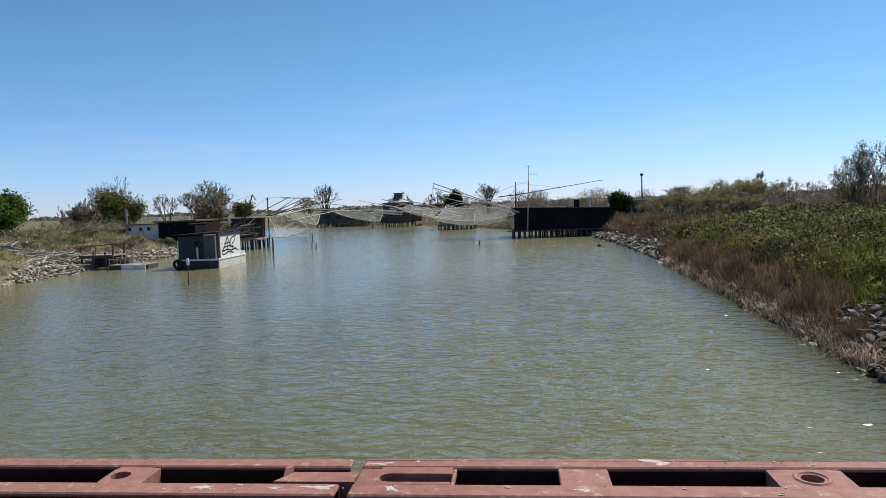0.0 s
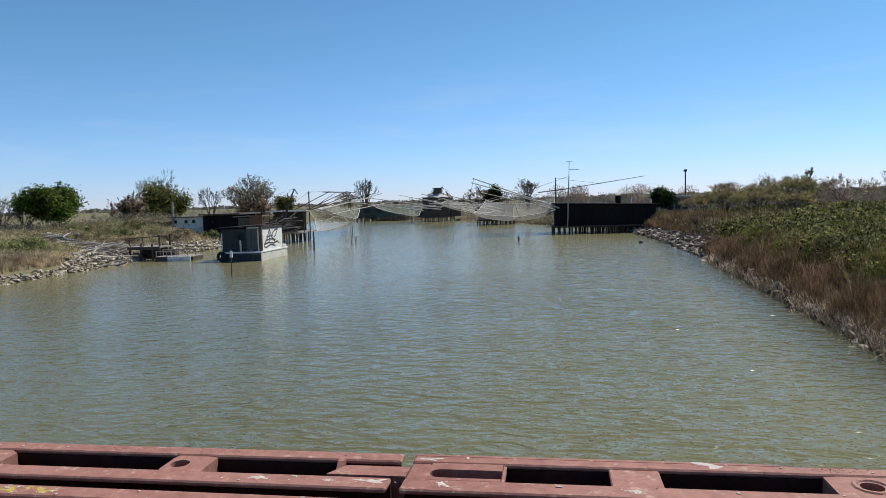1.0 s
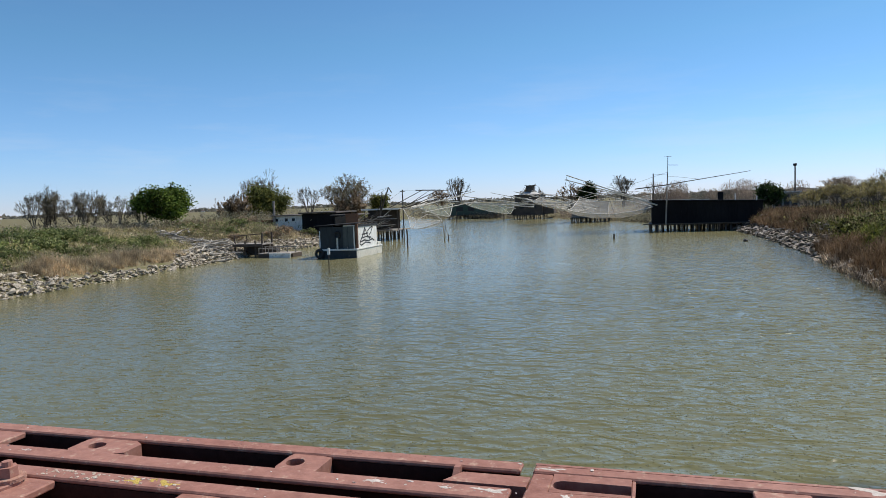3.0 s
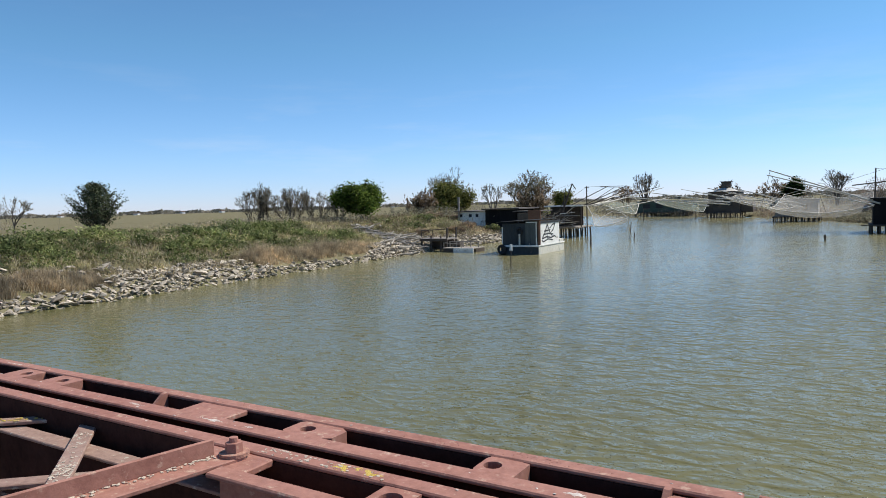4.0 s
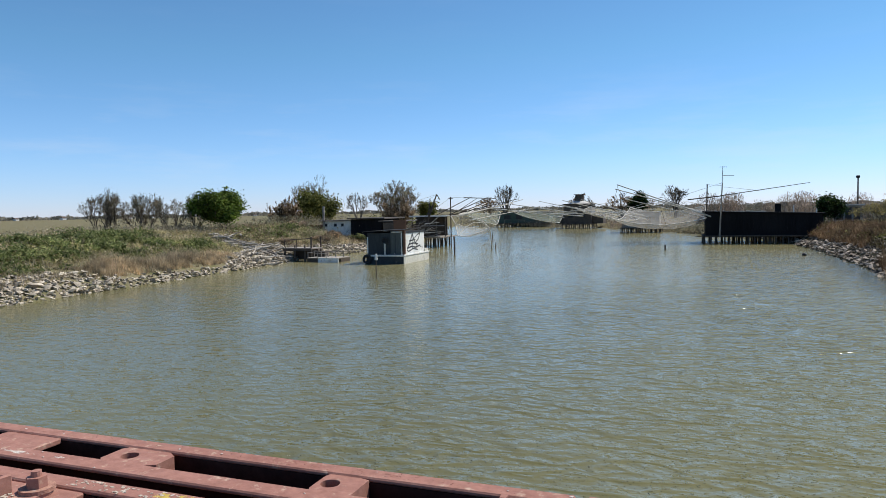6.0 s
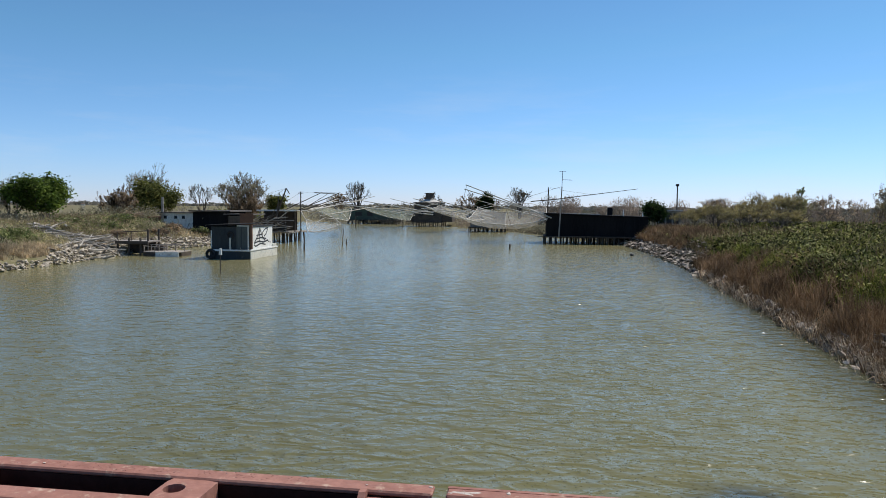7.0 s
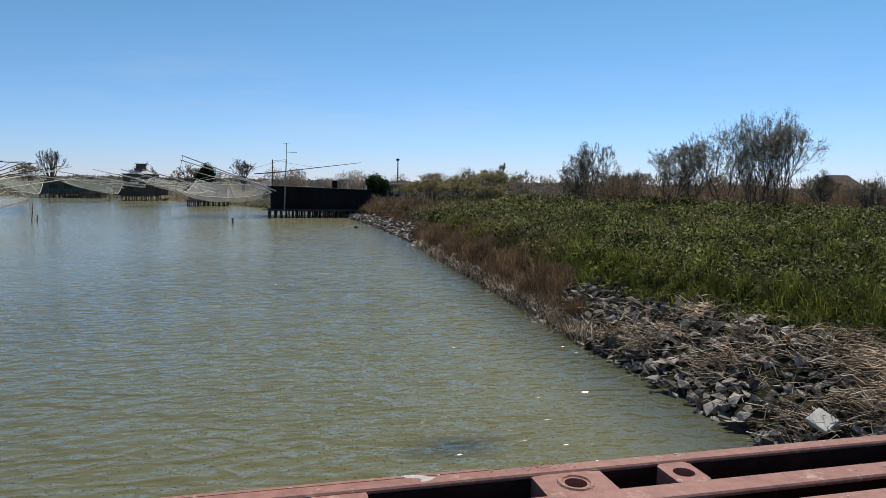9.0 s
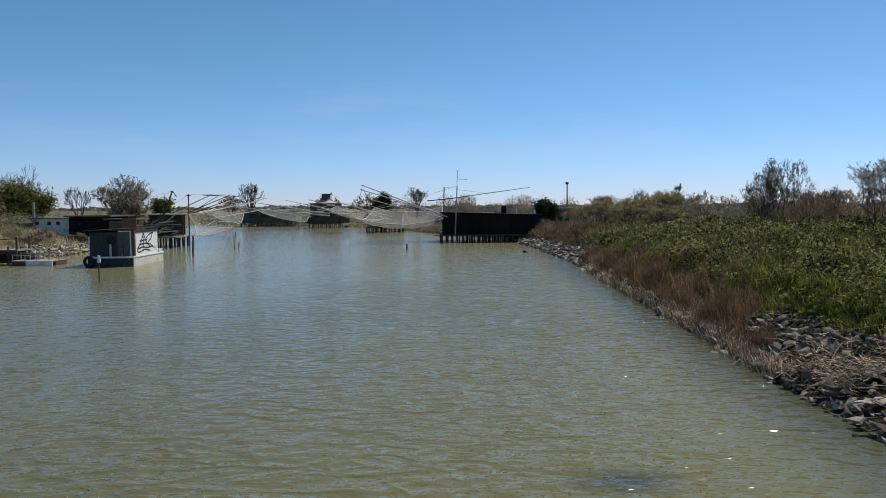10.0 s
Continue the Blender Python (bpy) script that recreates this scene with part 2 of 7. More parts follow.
    nt.links.new(mc.outputs[0], ms.inputs[0])
    nt.links.new(slick, ms.inputs[1])
    # fine chop everywhere
    total = ms.outputs[0]
    for lam, slope, turn in ((0.36, 0.085, 12), (0.17, 0.085, -14), (0.07, 0.06, 20)):
        mp = nt.nodes.new("ShaderNodeMapping")
        mp.inputs["Rotation"].default_value = (0, 0, radians(turn))
        mp.inputs["Scale"].default_value = (0.6, 1.1, 1)
        nt.links.new(tc.outputs["Object"], mp.inputs[0])
        n = node(nt, "ShaderNodeTexNoise", Scale=1.0 / lam, Detail=1.0, Roughness=0.5)
        nt.links.new(mp.outputs[0], n.inputs["Vector"])
        mad = nt.nodes.new("ShaderNodeMath")
        mad.operation = "MULTIPLY_ADD"
        mad.inputs[1].default_value = slope * lam
        nt.links.new(n.outputs[0], mad.inputs[0])
        nt.links.new(total, mad.inputs[2])
        total = mad.outputs[0]
    add_bump(nt, b, total, 1.0, 1.0)
    return m


def net_material(name, color, cover):
    m, nt, b = base_mat(name, 0.8, 0, 0.2)
    b.inputs["Base Color"].default_value = (*color, 1)
    tr = nt.nodes.new("ShaderNodeBsdfTransparent")
    ms = nt.nodes.new("ShaderNodeMixShader")
    f = ramp(nt, noise_tex(nt, 1.2, 4, 0.7), [(0.3, (cover * 0.6,) * 3), (0.7, (min(1, cover * 1.4),) * 3)])
    nt.links.new(f, ms.inputs[0])
    nt.links.new(tr.outputs[0], ms.inputs[1])
    nt.links.new(b.outputs[0], ms.inputs[2])
    nt.links.new(ms.outputs[0], nt.nodes["Material Output"].inputs[0])
    return m


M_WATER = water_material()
M_SOIL = surface("bank_soil", (0.13, 0.115, 0.065), (0.22, 0.19, 0.115), 0.6, 0.95, 9, (0.13, 0.125, 0.06), (0.5, 0.62), 0.6, 0.05, spec=0.06)


def shade_dike_soil(m):
    """Right-hand dike soil coloured dark for shade in the gaps; other bank dry loam."""
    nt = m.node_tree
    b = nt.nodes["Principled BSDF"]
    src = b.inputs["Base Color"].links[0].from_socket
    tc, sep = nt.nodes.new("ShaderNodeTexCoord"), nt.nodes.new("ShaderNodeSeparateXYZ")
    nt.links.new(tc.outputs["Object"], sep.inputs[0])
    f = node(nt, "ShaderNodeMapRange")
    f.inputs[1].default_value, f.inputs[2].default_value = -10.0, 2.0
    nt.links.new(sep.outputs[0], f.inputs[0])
    # dark soil colour standing in for shade between plants and stones
    gap_shade = ramp(nt, noise_tex(nt, 1.5, 5, 0.65), [(0.3, (0.020, 0.018, 0.010)), (0.7, (0.055, 0.050, 0.026))])
    nt.links.new(mix(nt, f.outputs[0], src, gap_shade), b.inputs["Base Color"])


shade_dike_soil(M_SOIL)
M_STEEL = surface("red_oxide_steel", (0.25, 0.105, 0.076), (0.385, 0.195, 0.148), 3.0, 0.66, 14, (0.48, 0.33, 0.245), (0.58, 0.70), 0.45, 0.003, spec=0.2, spot_scale=45)
# inner chord faces: steel coloured dark for the shade in the slots
M_SHADEDSTEEL = surface("shade_darkened_steel", (0.026, 0.012, 0.010), (0.062, 0.029, 0.022), 8.0, 0.9, 6, None, bump=0.5, dist=0.002, spec=0.08)
M_RUST = surface("flaking_rust", (0.32, 0.15, 0.105), (0.45, 0.26, 0.19), 22.0, 0.9, 4, (0.40, 0.28, 0.22), (0.6, 0.66), 0.9, 0.006)
M_GREYSTEEL = surface("weathered_grey_red_steel", (0.215, 0.125, 0.095), (0.35, 0.235, 0.185), 6.0, 0.8, 9, (0.42, 0.38, 0.30), (0.58, 0.66), 0.5, 0.002, spot_scale=50)
M_LIME = surface("cream_droppings", (0.46, 0.39, 0.33), (0.72, 0.64, 0.57), 60, 0.95, spec=0.1)
M_CRUMB = surface("dried_cream_crumbs", (0.42, 0.34, 0.26), (0.62, 0.53, 0.43), 60, 0.95)
M_LICHEN = surface("yellow_lichen", (0.45, 0.30, 0.04), (0.60, 0.45, 0.12), 60, 0.95)
M_STONE = surface("grey_quarry_stone", (0.135, 0.112, 0.090), (0.40, 0.345, 0.285), 2.2, 0.95, 7, (0.10, 0.085, 0.07), (0.55, 0.65), 0.7, 0.03, spec=0.12)
def varied(m, low, high):
    """Each stone a little lighter or darker."""
    nt = m.node_tree
    b = nt.nodes["Principled BSDF"]
    src = b.inputs["Base Color"].links[0].from_socket
    g, o = nt.nodes.new("ShaderNodeNewGeometry"), nt.nodes.new("ShaderNodeObjectInfo")
    ad = nt.nodes.new("ShaderNodeMath")
    nt.links.new(g.outputs["Random Per Island"], ad.inputs[0])
    nt.links.new(o.outputs["Random"], ad.inputs[1])
    fr = nt.nodes.new("ShaderNodeMath")
    fr.operation = "FRACT"
    nt.links.new(ad.outputs[0], fr.inputs[0])
    nt.links.new(mix(nt, 1.0, src, ramp(nt, fr.outputs[0], [(0.0, (low,) * 3), (1.0, (high,) * 3)]), "MULTIPLY"), b.inputs["Base Color"])


M_STONE_L = surface("pale_quarry_stone", (0.31, 0.262, 0.20), (0.52, 0.455, 0.362), 2.2, 0.95, 7, (0.25, 0.22, 0.17), (0.58, 0.66), 0.7, 0.03, spec=0.15)
varied(M_STONE, 0.2, 1.7)
varied(M_STONE_L, 0.55, 1.35)
M_BLACKWOOD = surface("tarred_boards", (0.006, 0.006, 0.007), (0.018, 0.017, 0.018), 0.9, 0.8, 12, (0.045, 0.04, 0.036), (0.64, 0.72), 0.5, 0.01, (1, 1, 0.15), spec=0.12)
M_DARKWOOD = surface("dark_weathered_wood", (0.045, 0.036, 0.028), (0.12, 0.095, 0.075), 1.4, 0.85, 12, None, bump=0.6, dist=0.01)
M_GREYWOOD = surface("grey_weathered_wood", (0.19, 0.165, 0.14), (0.38, 0.34, 0.29), 1.6, 0.85, 12, None, bump=0.6, dist=0.01)
M_BLEACHED = surface("bleached_driftwood", (0.27, 0.24, 0.195), (0.48, 0.435, 0.365), 1.6, 0.85, 12, None, bump=0.6, dist=0.01)
M_BROWNWOOD = surface("brown_boards", (0.10, 0.05, 0.03), (0.19, 0.10, 0.06), 1.3, 0.8, 10, None)
M_WHITE = surface("whitewashed_boards", (0.68, 0.67, 0.61), (0.84, 0.83, 0.77), 0.7, 0.8, 9, (0.45, 0.42, 0.36), (0.6, 0.68), 0.3, 0.004, (1, 1, 0.3))
M_GREYPAINT = surface("dark_grey_paint", (0.038, 0.044, 0.046), (0.065, 0.072, 0.074), 0.8, 0.8, 9, (0.12, 0.115, 0.10), (0.64, 0.72), 0.3, 0.004, (1, 1, 0.3), spec=0.15)
M_GREYPANEL = surface("faded_grey_panel", (0.085, 0.095, 0.09), (0.12, 0.13, 0.12), 0.8, 0.8, 9, None, bump=0.3, dist=0.004, stretch=(1, 1, 0.3), spec=0.15)
M_ROOFDARK = surface("dark_roof_sheet", (0.02, 0.019, 0.018), (0.05, 0.047, 0.043), 1.0, 0.85, 9, None, spec=0.1)
M_HULL = surface("concrete_pontoon", (0.50, 0.485, 0.41), (0.66, 0.64, 0.55), 0.8, 0.85, 9, (0.20, 0.19, 0.15), (0.58, 0.68), 0.4, 0.01)
M_ROOF = surface("corrugated_roof", (0.07, 0.062, 0.055), (0.15, 0.13, 0.115), 0.8, 0.8, 9, (0.09, 0.07, 0.05), (0.6, 0.7))
M_PALEROOF = surface("pale_roof_sheet", (0.34, 0.32, 0.29), (0.50, 0.48, 0.44), 0.8, 0.7, 9, None)
M_RUBBER = surface("black_rubber", (0.012, 0.012, 0.012), (0.03, 0.03, 0.03), 6, 0.7, 6)
M_BLACK = surface("black_paint", (0.015, 0.015, 0.016), (0.03, 0.03, 0.03), 3, 0.6, 6)
M_PIPE = surface("galvanised_pipe", (0.20, 0.20, 0.20), (0.34, 0.34, 0.33), 4, 0.5, 6, None, metal=0.6)
M_BARK = surface("grey_bark", (0.055, 0.045, 0.036), (0.13, 0.11, 0.09), 3, 0.9, 6)
M_TWIG = plant("bare_twigs", [(0.24, 0.20, 0.155), (0.34, 0.295, 0.235), (0.45, 0.40, 0.33)], 0.85, 0.45)
M_TWIG_R = plant("reddish_twigs", [(0.17, 0.12, 0.08), (0.25, 0.18, 0.12), (0.34, 0.25, 0.175)], 0.85, 0.45)
M_LEAF_DARK = plant("dark_evergreen_leaves", [(0.018, 0.034, 0.010), (0.035, 0.062, 0.016), (0.06, 0.095, 0.024)])
M_LEAF_MID = plant("mid_green_leaves", [(0.06, 0.095, 0.018), (0.11, 0.17, 0.03), (0.18, 0.25, 0.05)], trans=0.35)
M_LEAF_OLIVE = plant("olive_leaves", [(0.10, 0.115, 0.028), (0.19, 0.20, 0.055), (0.32, 0.31, 0.10)], trans=0.4)
M_LEAF_YELLOW = plant("young_yellow_green_leaves", [(0.32, 0.27, 0.12), (0.45, 0.385, 0.18), (0.38, 0.325, 0.15)], trans=0.55)
M_LEAF_POPLAR = plant("pale_green_young_leaves", [(0.22, 0.24, 0.09), (0.32, 0.34, 0.14), (0.42, 0.43, 0.20)], trans=0.5)
M_BROWNBUD = plant("brown_catkins", [(0.33, 0.24, 0.155), (0.45, 0.335, 0.225), (0.56, 0.44, 0.31)], trans=0.5)
M_CATKIN = plant("silvery_catkins", [(0.22, 0.20, 0.15), (0.34, 0.32, 0.25), (0.48, 0.45, 0.37)], trans=0.6)
M_BUD = plant("grey_green_buds", [(0.22, 0.205, 0.13), (0.32, 0.295, 0.20), (0.42, 0.38, 0.27)], trans=0.4)
M_BANKWEED = plant("grey_green_bank_weeds", [(0.11, 0.14, 0.048), (0.18, 0.22, 0.078), (0.26, 0.30, 0.115), (0.36, 0.375, 0.17)], trans=0.45)
M_BANKGRASS = plant("olive_bank_grass", [(0.25, 0.235, 0.10), (0.37, 0.34, 0.155), (0.50, 0.445, 0.24), (0.62, 0.54, 0.35)], trans=0.45)
M_LEAF_SILVER = plant("grey_green_needles", [(0.05, 0.065, 0.032), (0.09, 0.11, 0.058), (0.15, 0.17, 0.10)])
M_GRASS = plant("spring_grass", [(0.06, 0.078, 0.014), (0.12, 0.15, 0.026), (0.20, 0.222, 0.042), (0.32, 0.31, 0.09)], trans=0.36)
M_WEED = plant("broad_weed_leaves", [(0.020, 0.026, 0.007), (0.052, 0.062, 0.015), (0.125, 0.136, 0.034), (0.24, 0.242, 0.068), (0.40, 0.385, 0.16)], trans=0.34, rough=0.75, spec=0.15)
M_DRYGRASS = plant("dry_grass", [(0.38, 0.31, 0.19), (0.52, 0.43, 0.28), (0.64, 0.55, 0.38)], trans=0.5)
M_REED_L = plant("pale_dry_reeds", [(0.42, 0.32, 0.20), (0.55, 0.44, 0.29), (0.66, 0.55, 0.38)], trans=0.5)
M_REED_R = plant("brown_dry_reeds", [(0.12, 0.076, 0.043), (0.19, 0.125, 0.074), (0.30, 0.21, 0.135)], trans=0.45)
M_DEADSTALK = plant("olive_brown_dead_stalks", [(0.10, 0.075, 0.04), (0.19, 0.14, 0.075), (0.28, 0.22, 0.12), (0.40, 0.33, 0.20)], trans=0.45)
M_STRAW = plant("bleached_broken_reeds", [(0.16, 0.10, 0.06), (0.34, 0.24, 0.15), (0.54, 0.42, 0.29), (0.72, 0.60, 0.44)], 0.75, 0.1)
# far plants coloured paler than near ones for the haze of distance
M_HAZETREE = plant("far_trees", [(0.16, 0.155, 0.13), (0.23, 0.215, 0.175), (0.31, 0.285, 0.23)], 0.9, 0.35)
M_HAZETWIG = plant("haze_paled_reddish_twigs", [(0.22, 0.175, 0.14), (0.31, 0.25, 0.20), (0.40, 0.33, 0.27)], 0.85, 0.45)
M_NET = net_material("pale_netting", (0.40, 0.38, 0.33), 0.36)
M_NETG = net_material("greenish_netting", (0.27, 0.29, 0.22), 0.42)
M_BOOM = surface("pale_pole_wood", (0.42, 0.39, 0.33), (0.62, 0.58, 0.51), 2, 0.8, 8)
M_ROPE = surface("pale_rope", (0.52, 0.49, 0.43), (0.72, 0.69, 0.62), 5, 0.9)
M_GREENHUT = surface("faded_green_boards", (0.035, 0.06, 0.045), (0.07, 0.10, 0.08), 0.6, 0.8, 8)
M_TILEROOF = surface("terracotta_roof", (0.07, 0.042, 0.03), (0.12, 0.075, 0.055), 0.8, 0.9, 8)
M_FARHOUSE = surface("far_house_wall", (0.55, 0.53, 0.50), (0.75, 0.73, 0.70), 0.05, 0.9, 5)


# ---- mesh helpers ----
def part(name, bm, mat, parent=None, label=""):
    me = bpy.data.meshes.new(name)
    bmesh.ops.recalc_face_normals(bm, faces=bm.faces)
    bm.to_mesh(me)
    bm.free()
    me.materials.append(mat)
    ob = new(name, me)
    if parent:
        ob.parent = parent
    if label:
        ob["label"] = label
    return ob


def thing(name, label, category, m=None, group="", kind=""):
    ob = new(name)
    ob.empty_display_size = 0.2
    if m is not None:
        ob.matrix_world = m
    return tagged(ob, label, category, group, kind)


def box(bm, x0, x1, y0, y1, z0, z1, bevel=0.0, m=None):
    r = bmesh.ops.create_cube(bm, size=1.0)
    mm = Matrix.Translation(((x0 + x1) / 2, (y0 + y1) / 2, (z0 + z1) / 2)) @ Matrix.Diagonal((x1 - x0, y1 - y0, z1 - z0, 1))
    bmesh.ops.transform(bm, matrix=(m @ mm) if m is not None else mm, verts=r["verts"])
    if bevel:
        edges = list({e for v in r["verts"] for e in v.link_edges})
        bmesh.ops.bevel(bm, geom=edges, offset=bevel, segments=1, affect="EDGES")


def rod(bm, p0, p1, r0, r1=None, n=8):
    p0, p1 = Vector(p0), Vector(p1)
    d = p1 - p0
    r = bmesh.ops.create_cone(bm, cap_ends=True, segments=n, radius1=r0, radius2=r0 if r1 is None else r1, depth=d.length)
    bmesh.ops.transform(bm, matrix=Matrix.Translation((p0 + p1) / 2) @ d.to_track_quat("Z", "Y").to_matrix().to_4x4(), verts=r["verts"])


def bar(bm, p0, p1, w, h, up=(0, 0, 1), bevel=0.0):
    """A rectangular bar between two points."""
    p0, p1 = Vector(p0), Vector(p1)
    d = (p1 - p0).normalized()
    s = d.cross(Vector(up)).normalized()
    u = s.cross(d)
    m = Matrix((s, d, u)).transposed().to_4x4()
    m.translation = (p0 + p1) / 2
    box(bm, -w / 2, w / 2, -(p1 - p0).length / 2, (p1 - p0).length / 2, -h / 2, h / 2, bevel, m)


def np_mesh(name, V, F, mat, parent=None, label="", flat=False):
    me = bpy.data.meshes.new(name)
    V, F = np.asarray(V, np.float32), np.asarray(F, np.int32)
    k = F.shape[1]
    me.vertices.add(len(V))
    me.vertices.foreach_set("co", V.ravel())
    me.loops.add(F.size)
    me.loops.foreach_set("vertex_index", F.ravel())
    me.polygons.add(len(F))
    me.polygons.foreach_set("loop_start", np.arange(0, F.size, k, dtype=np.int32))
    me.update(calc_edges=True)
    if flat:
        me.shade_flat()
    me.materials.append(mat)
    ob = new(name, me)
    if parent:
        ob.parent = parent
    if label:
        ob["label"] = label
    return ob


def blades(P, H, Wd, lean, rng):
    """Narrow bent blades, five vertices each, at the points P."""
    n = len(P)
    a = rng.uniform(0, 2 * np.pi, n)
    side = np.stack([np.cos(a), np.sin(a), np.zeros(n)], 1) * Wd[:, None] / 2
    b = rng.uniform(0, 2 * np.pi, n)
    off = np.stack([np.cos(b), np.sin(b), np.zeros(n)], 1) * (lean * H)[:, None]
    up = np.array([0, 0, 1.0])
    mid = P + up * (H * 0.55)[:, None] + off * 0.35
    tip = P + up * (H * np.sqrt(np.maximum(0.05, 1 - np.minimum(lean, 0.95) ** 2)))[:, None] + off
    V = np.stack([P - side, P + side, mid - side * 0.7, mid + side * 0.7, tip], 1).reshape(-1, 3)
    i = np.arange(n)[:, None] * 5
    F = np.stack([i + [0, 1, 3], i + [0, 3, 2], i + [2, 3, 4]], 1).reshape(-1, 3)
    return V, F


def leaf_quads(P, size, rng, flat=0.5, aspect=1.7):
    """One diamond leaf at each point, turned at random."""
    n = len(P)
    nrm = rng.normal(size=(n, 3))
    nrm[:, 2] = np.abs(nrm[:, 2]) + flat
    nrm /= np.linalg.norm(nrm, axis=1)[:, None]
    t = np.cross(nrm, rng.normal(size=(n, 3)))
    t /= np.linalg.norm(t, axis=1)[:, None] + 1e-9
    u = np.cross(nrm, t)
    s = (size * rng.uniform(0.6, 1.4, n))[:, None]
    V = np.stack([P - t * s * aspect / 2, P - u * s / 2 + nrm * s * 0.1, P + t * s * aspect / 2, P + u * s / 2 + nrm * s * 0.1], 1).reshape(-1, 3)
    i = np.arange(n)[:, None] * 4
    return V, np.stack([i + [0, 1, 2], i + [0, 2, 3]], 1).reshape(-1, 3)


def tubes(S, n=4):
    """Tapered tubes for segments (p0, p1, r0, r1)."""
    S = np.asarray(S, float)
    p0, p1, r0, r1 = S[:, :3], S[:, 3:6], S[:, 6], S[:, 7]
    d = p1 - p0
    d /= np.linalg.norm(d, axis=1)[:, None] + 1e-9
    ref = np.where(np.abs(d[:, 2:3]) > 0.9, np.array([[1.0, 0, 0]]), np.array([[0, 0, 1.0]]))
    s = np.cross(d, ref)
    s /= np.linalg.norm(s, axis=1)[:, None] + 1e-9
    u = np.cross(s, d)
    a = np.arange(n) * 2 * np.pi / n
    ring = np.cos(a)[None, :, None] * s[:, None] + np.sin(a)[None, :, None] * u[:, None]
    V = np.concatenate([p0[:, None] + ring * r0[:, None, None], p1[:, None] + ring * r1[:, None, None]], 1).reshape(-1, 3)
    i = np.arange(len(S))[:, None] * 2 * n
    k = np.arange(n)
    k2 = (k + 1) % n
    q = np.stack([k, k2, k2 + n, k + n], 1)
    F = (i[:, :, None] + q[None]).reshape(-1, 4)
    return V, F


# ---- banks and ground ----
RIGHT_BANK = [(7.75, -60), (7.55, 7), (7.72, 12), (8.3, 20), (8.9, 30), (9.7, 42), (9.8, 60), (8.6, 76), (-2, 101), (-13, 124), (-26, 137), (-50, 147), (-120, 160)]
LEFT_BANK = [(-26.2, -60), (-26.2, 17), (-26.7, 28), (-27.4, 38), (-28.3, 46), (-27.6, 56), (-29, 74), (-35, 96), (-50, 116), (-120, 130)]


def bank_x(line, y):
    ys, xs = [p[1] for p in line], [p[0] for p in line]
    return np.interp(y, ys, xs)


def to_line(line, x, y):
    """Distance to a bank line."""
    best = np.full(np.shape(x), 1e9)
    for (ax, ay), (bx, by) in zip(line[:-1], line[1:]):
        dx, dy = bx - ax, by - ay
        t = np.clip(((x - ax) * dx + (y - ay) * dy) / (dx * dx + dy * dy), 0, 1)
        best = np.minimum(best, np.hypot(x - ax - t * dx, y - ay - t * dy))
    return best


def wobble(x, y, s, seed=0.0):
    return (np.sin(x * s * 1.3 + seed) * np.cos(y * s + seed * 2.1) + 0.6 * np.sin(x * s * 2.7 - y * s * 2.1 + seed * 3.3) + 0.4 * np.cos(x * s * 0.6 + y * s * 4.3 + seed)) / 2


def grass_edge(y):
    """How far up the right bank the stones reach."""
    return np.interp(y, [0, 5, 9, 14, 20], [4.0, 3.7, 3.1, 2.4, 1.9])


def ground_z(x, y):
    x, y = np.asarray(x, float), np.asarray(y, float)
    xr, xl = bank_x(RIGHT_BANK, y), bank_x(LEFT_BANK, y)
    dr, dl = to_line(RIGHT_BANK, x, y), to_line(LEFT_BANK, x, y)
    right, left = x > xr, x < xl
    zr = np.interp(dr, [0, 0.3, 2.2, 5, 9, 14, 22, 40, 90, 400], [0, 0.12, 0.95, 1.25, 1.55, 1.78, 1.85, 1.75, 1.6, 1.2])
    zr = zr + 0.4 * np.clip((dr - grass_edge(y) + 0.1) / 0.5, 0, 1)
    far = np.clip((y - 70) / 30, 0, 1) * right
    zr = zr * (1 - far * 0.45)
    zl = np.interp(dl, [0, 0.4, 1.6, 4, 7.5, 11, 16, 30, 90, 400], [0, 0.25, 0.75, 1.25, 2.0, 2.32, 2.2, 1.75, 1.5, 1.3])
    zb = -0.15 - np.clip(np.minimum(dr, dl) * 0.35, 0, 2.5)
    z = np.where(right, zr, np.where(left, zl, zb))
    bumps = wobble(x, y, 0.9) * 0.10 + wobble(x, y, 0.23, 2.0) * 0.16
    bumps = bumps + np.where(right, 0.24, 0.13) * np.clip(np.where(right, dr, dl) / 3 - 0.6, 0, 1) * np.clip(1.5 - np.hypot(x, y - 20) / 70, 0, 1) * (wobble(x, y, 1.9, 5.0) + 0.7 * wobble(x, y, 3.1, 9.0))
    return z + np.where(right | left, bumps * np.clip(np.where(right, dr, dl) / 3, 0, 1), 0)


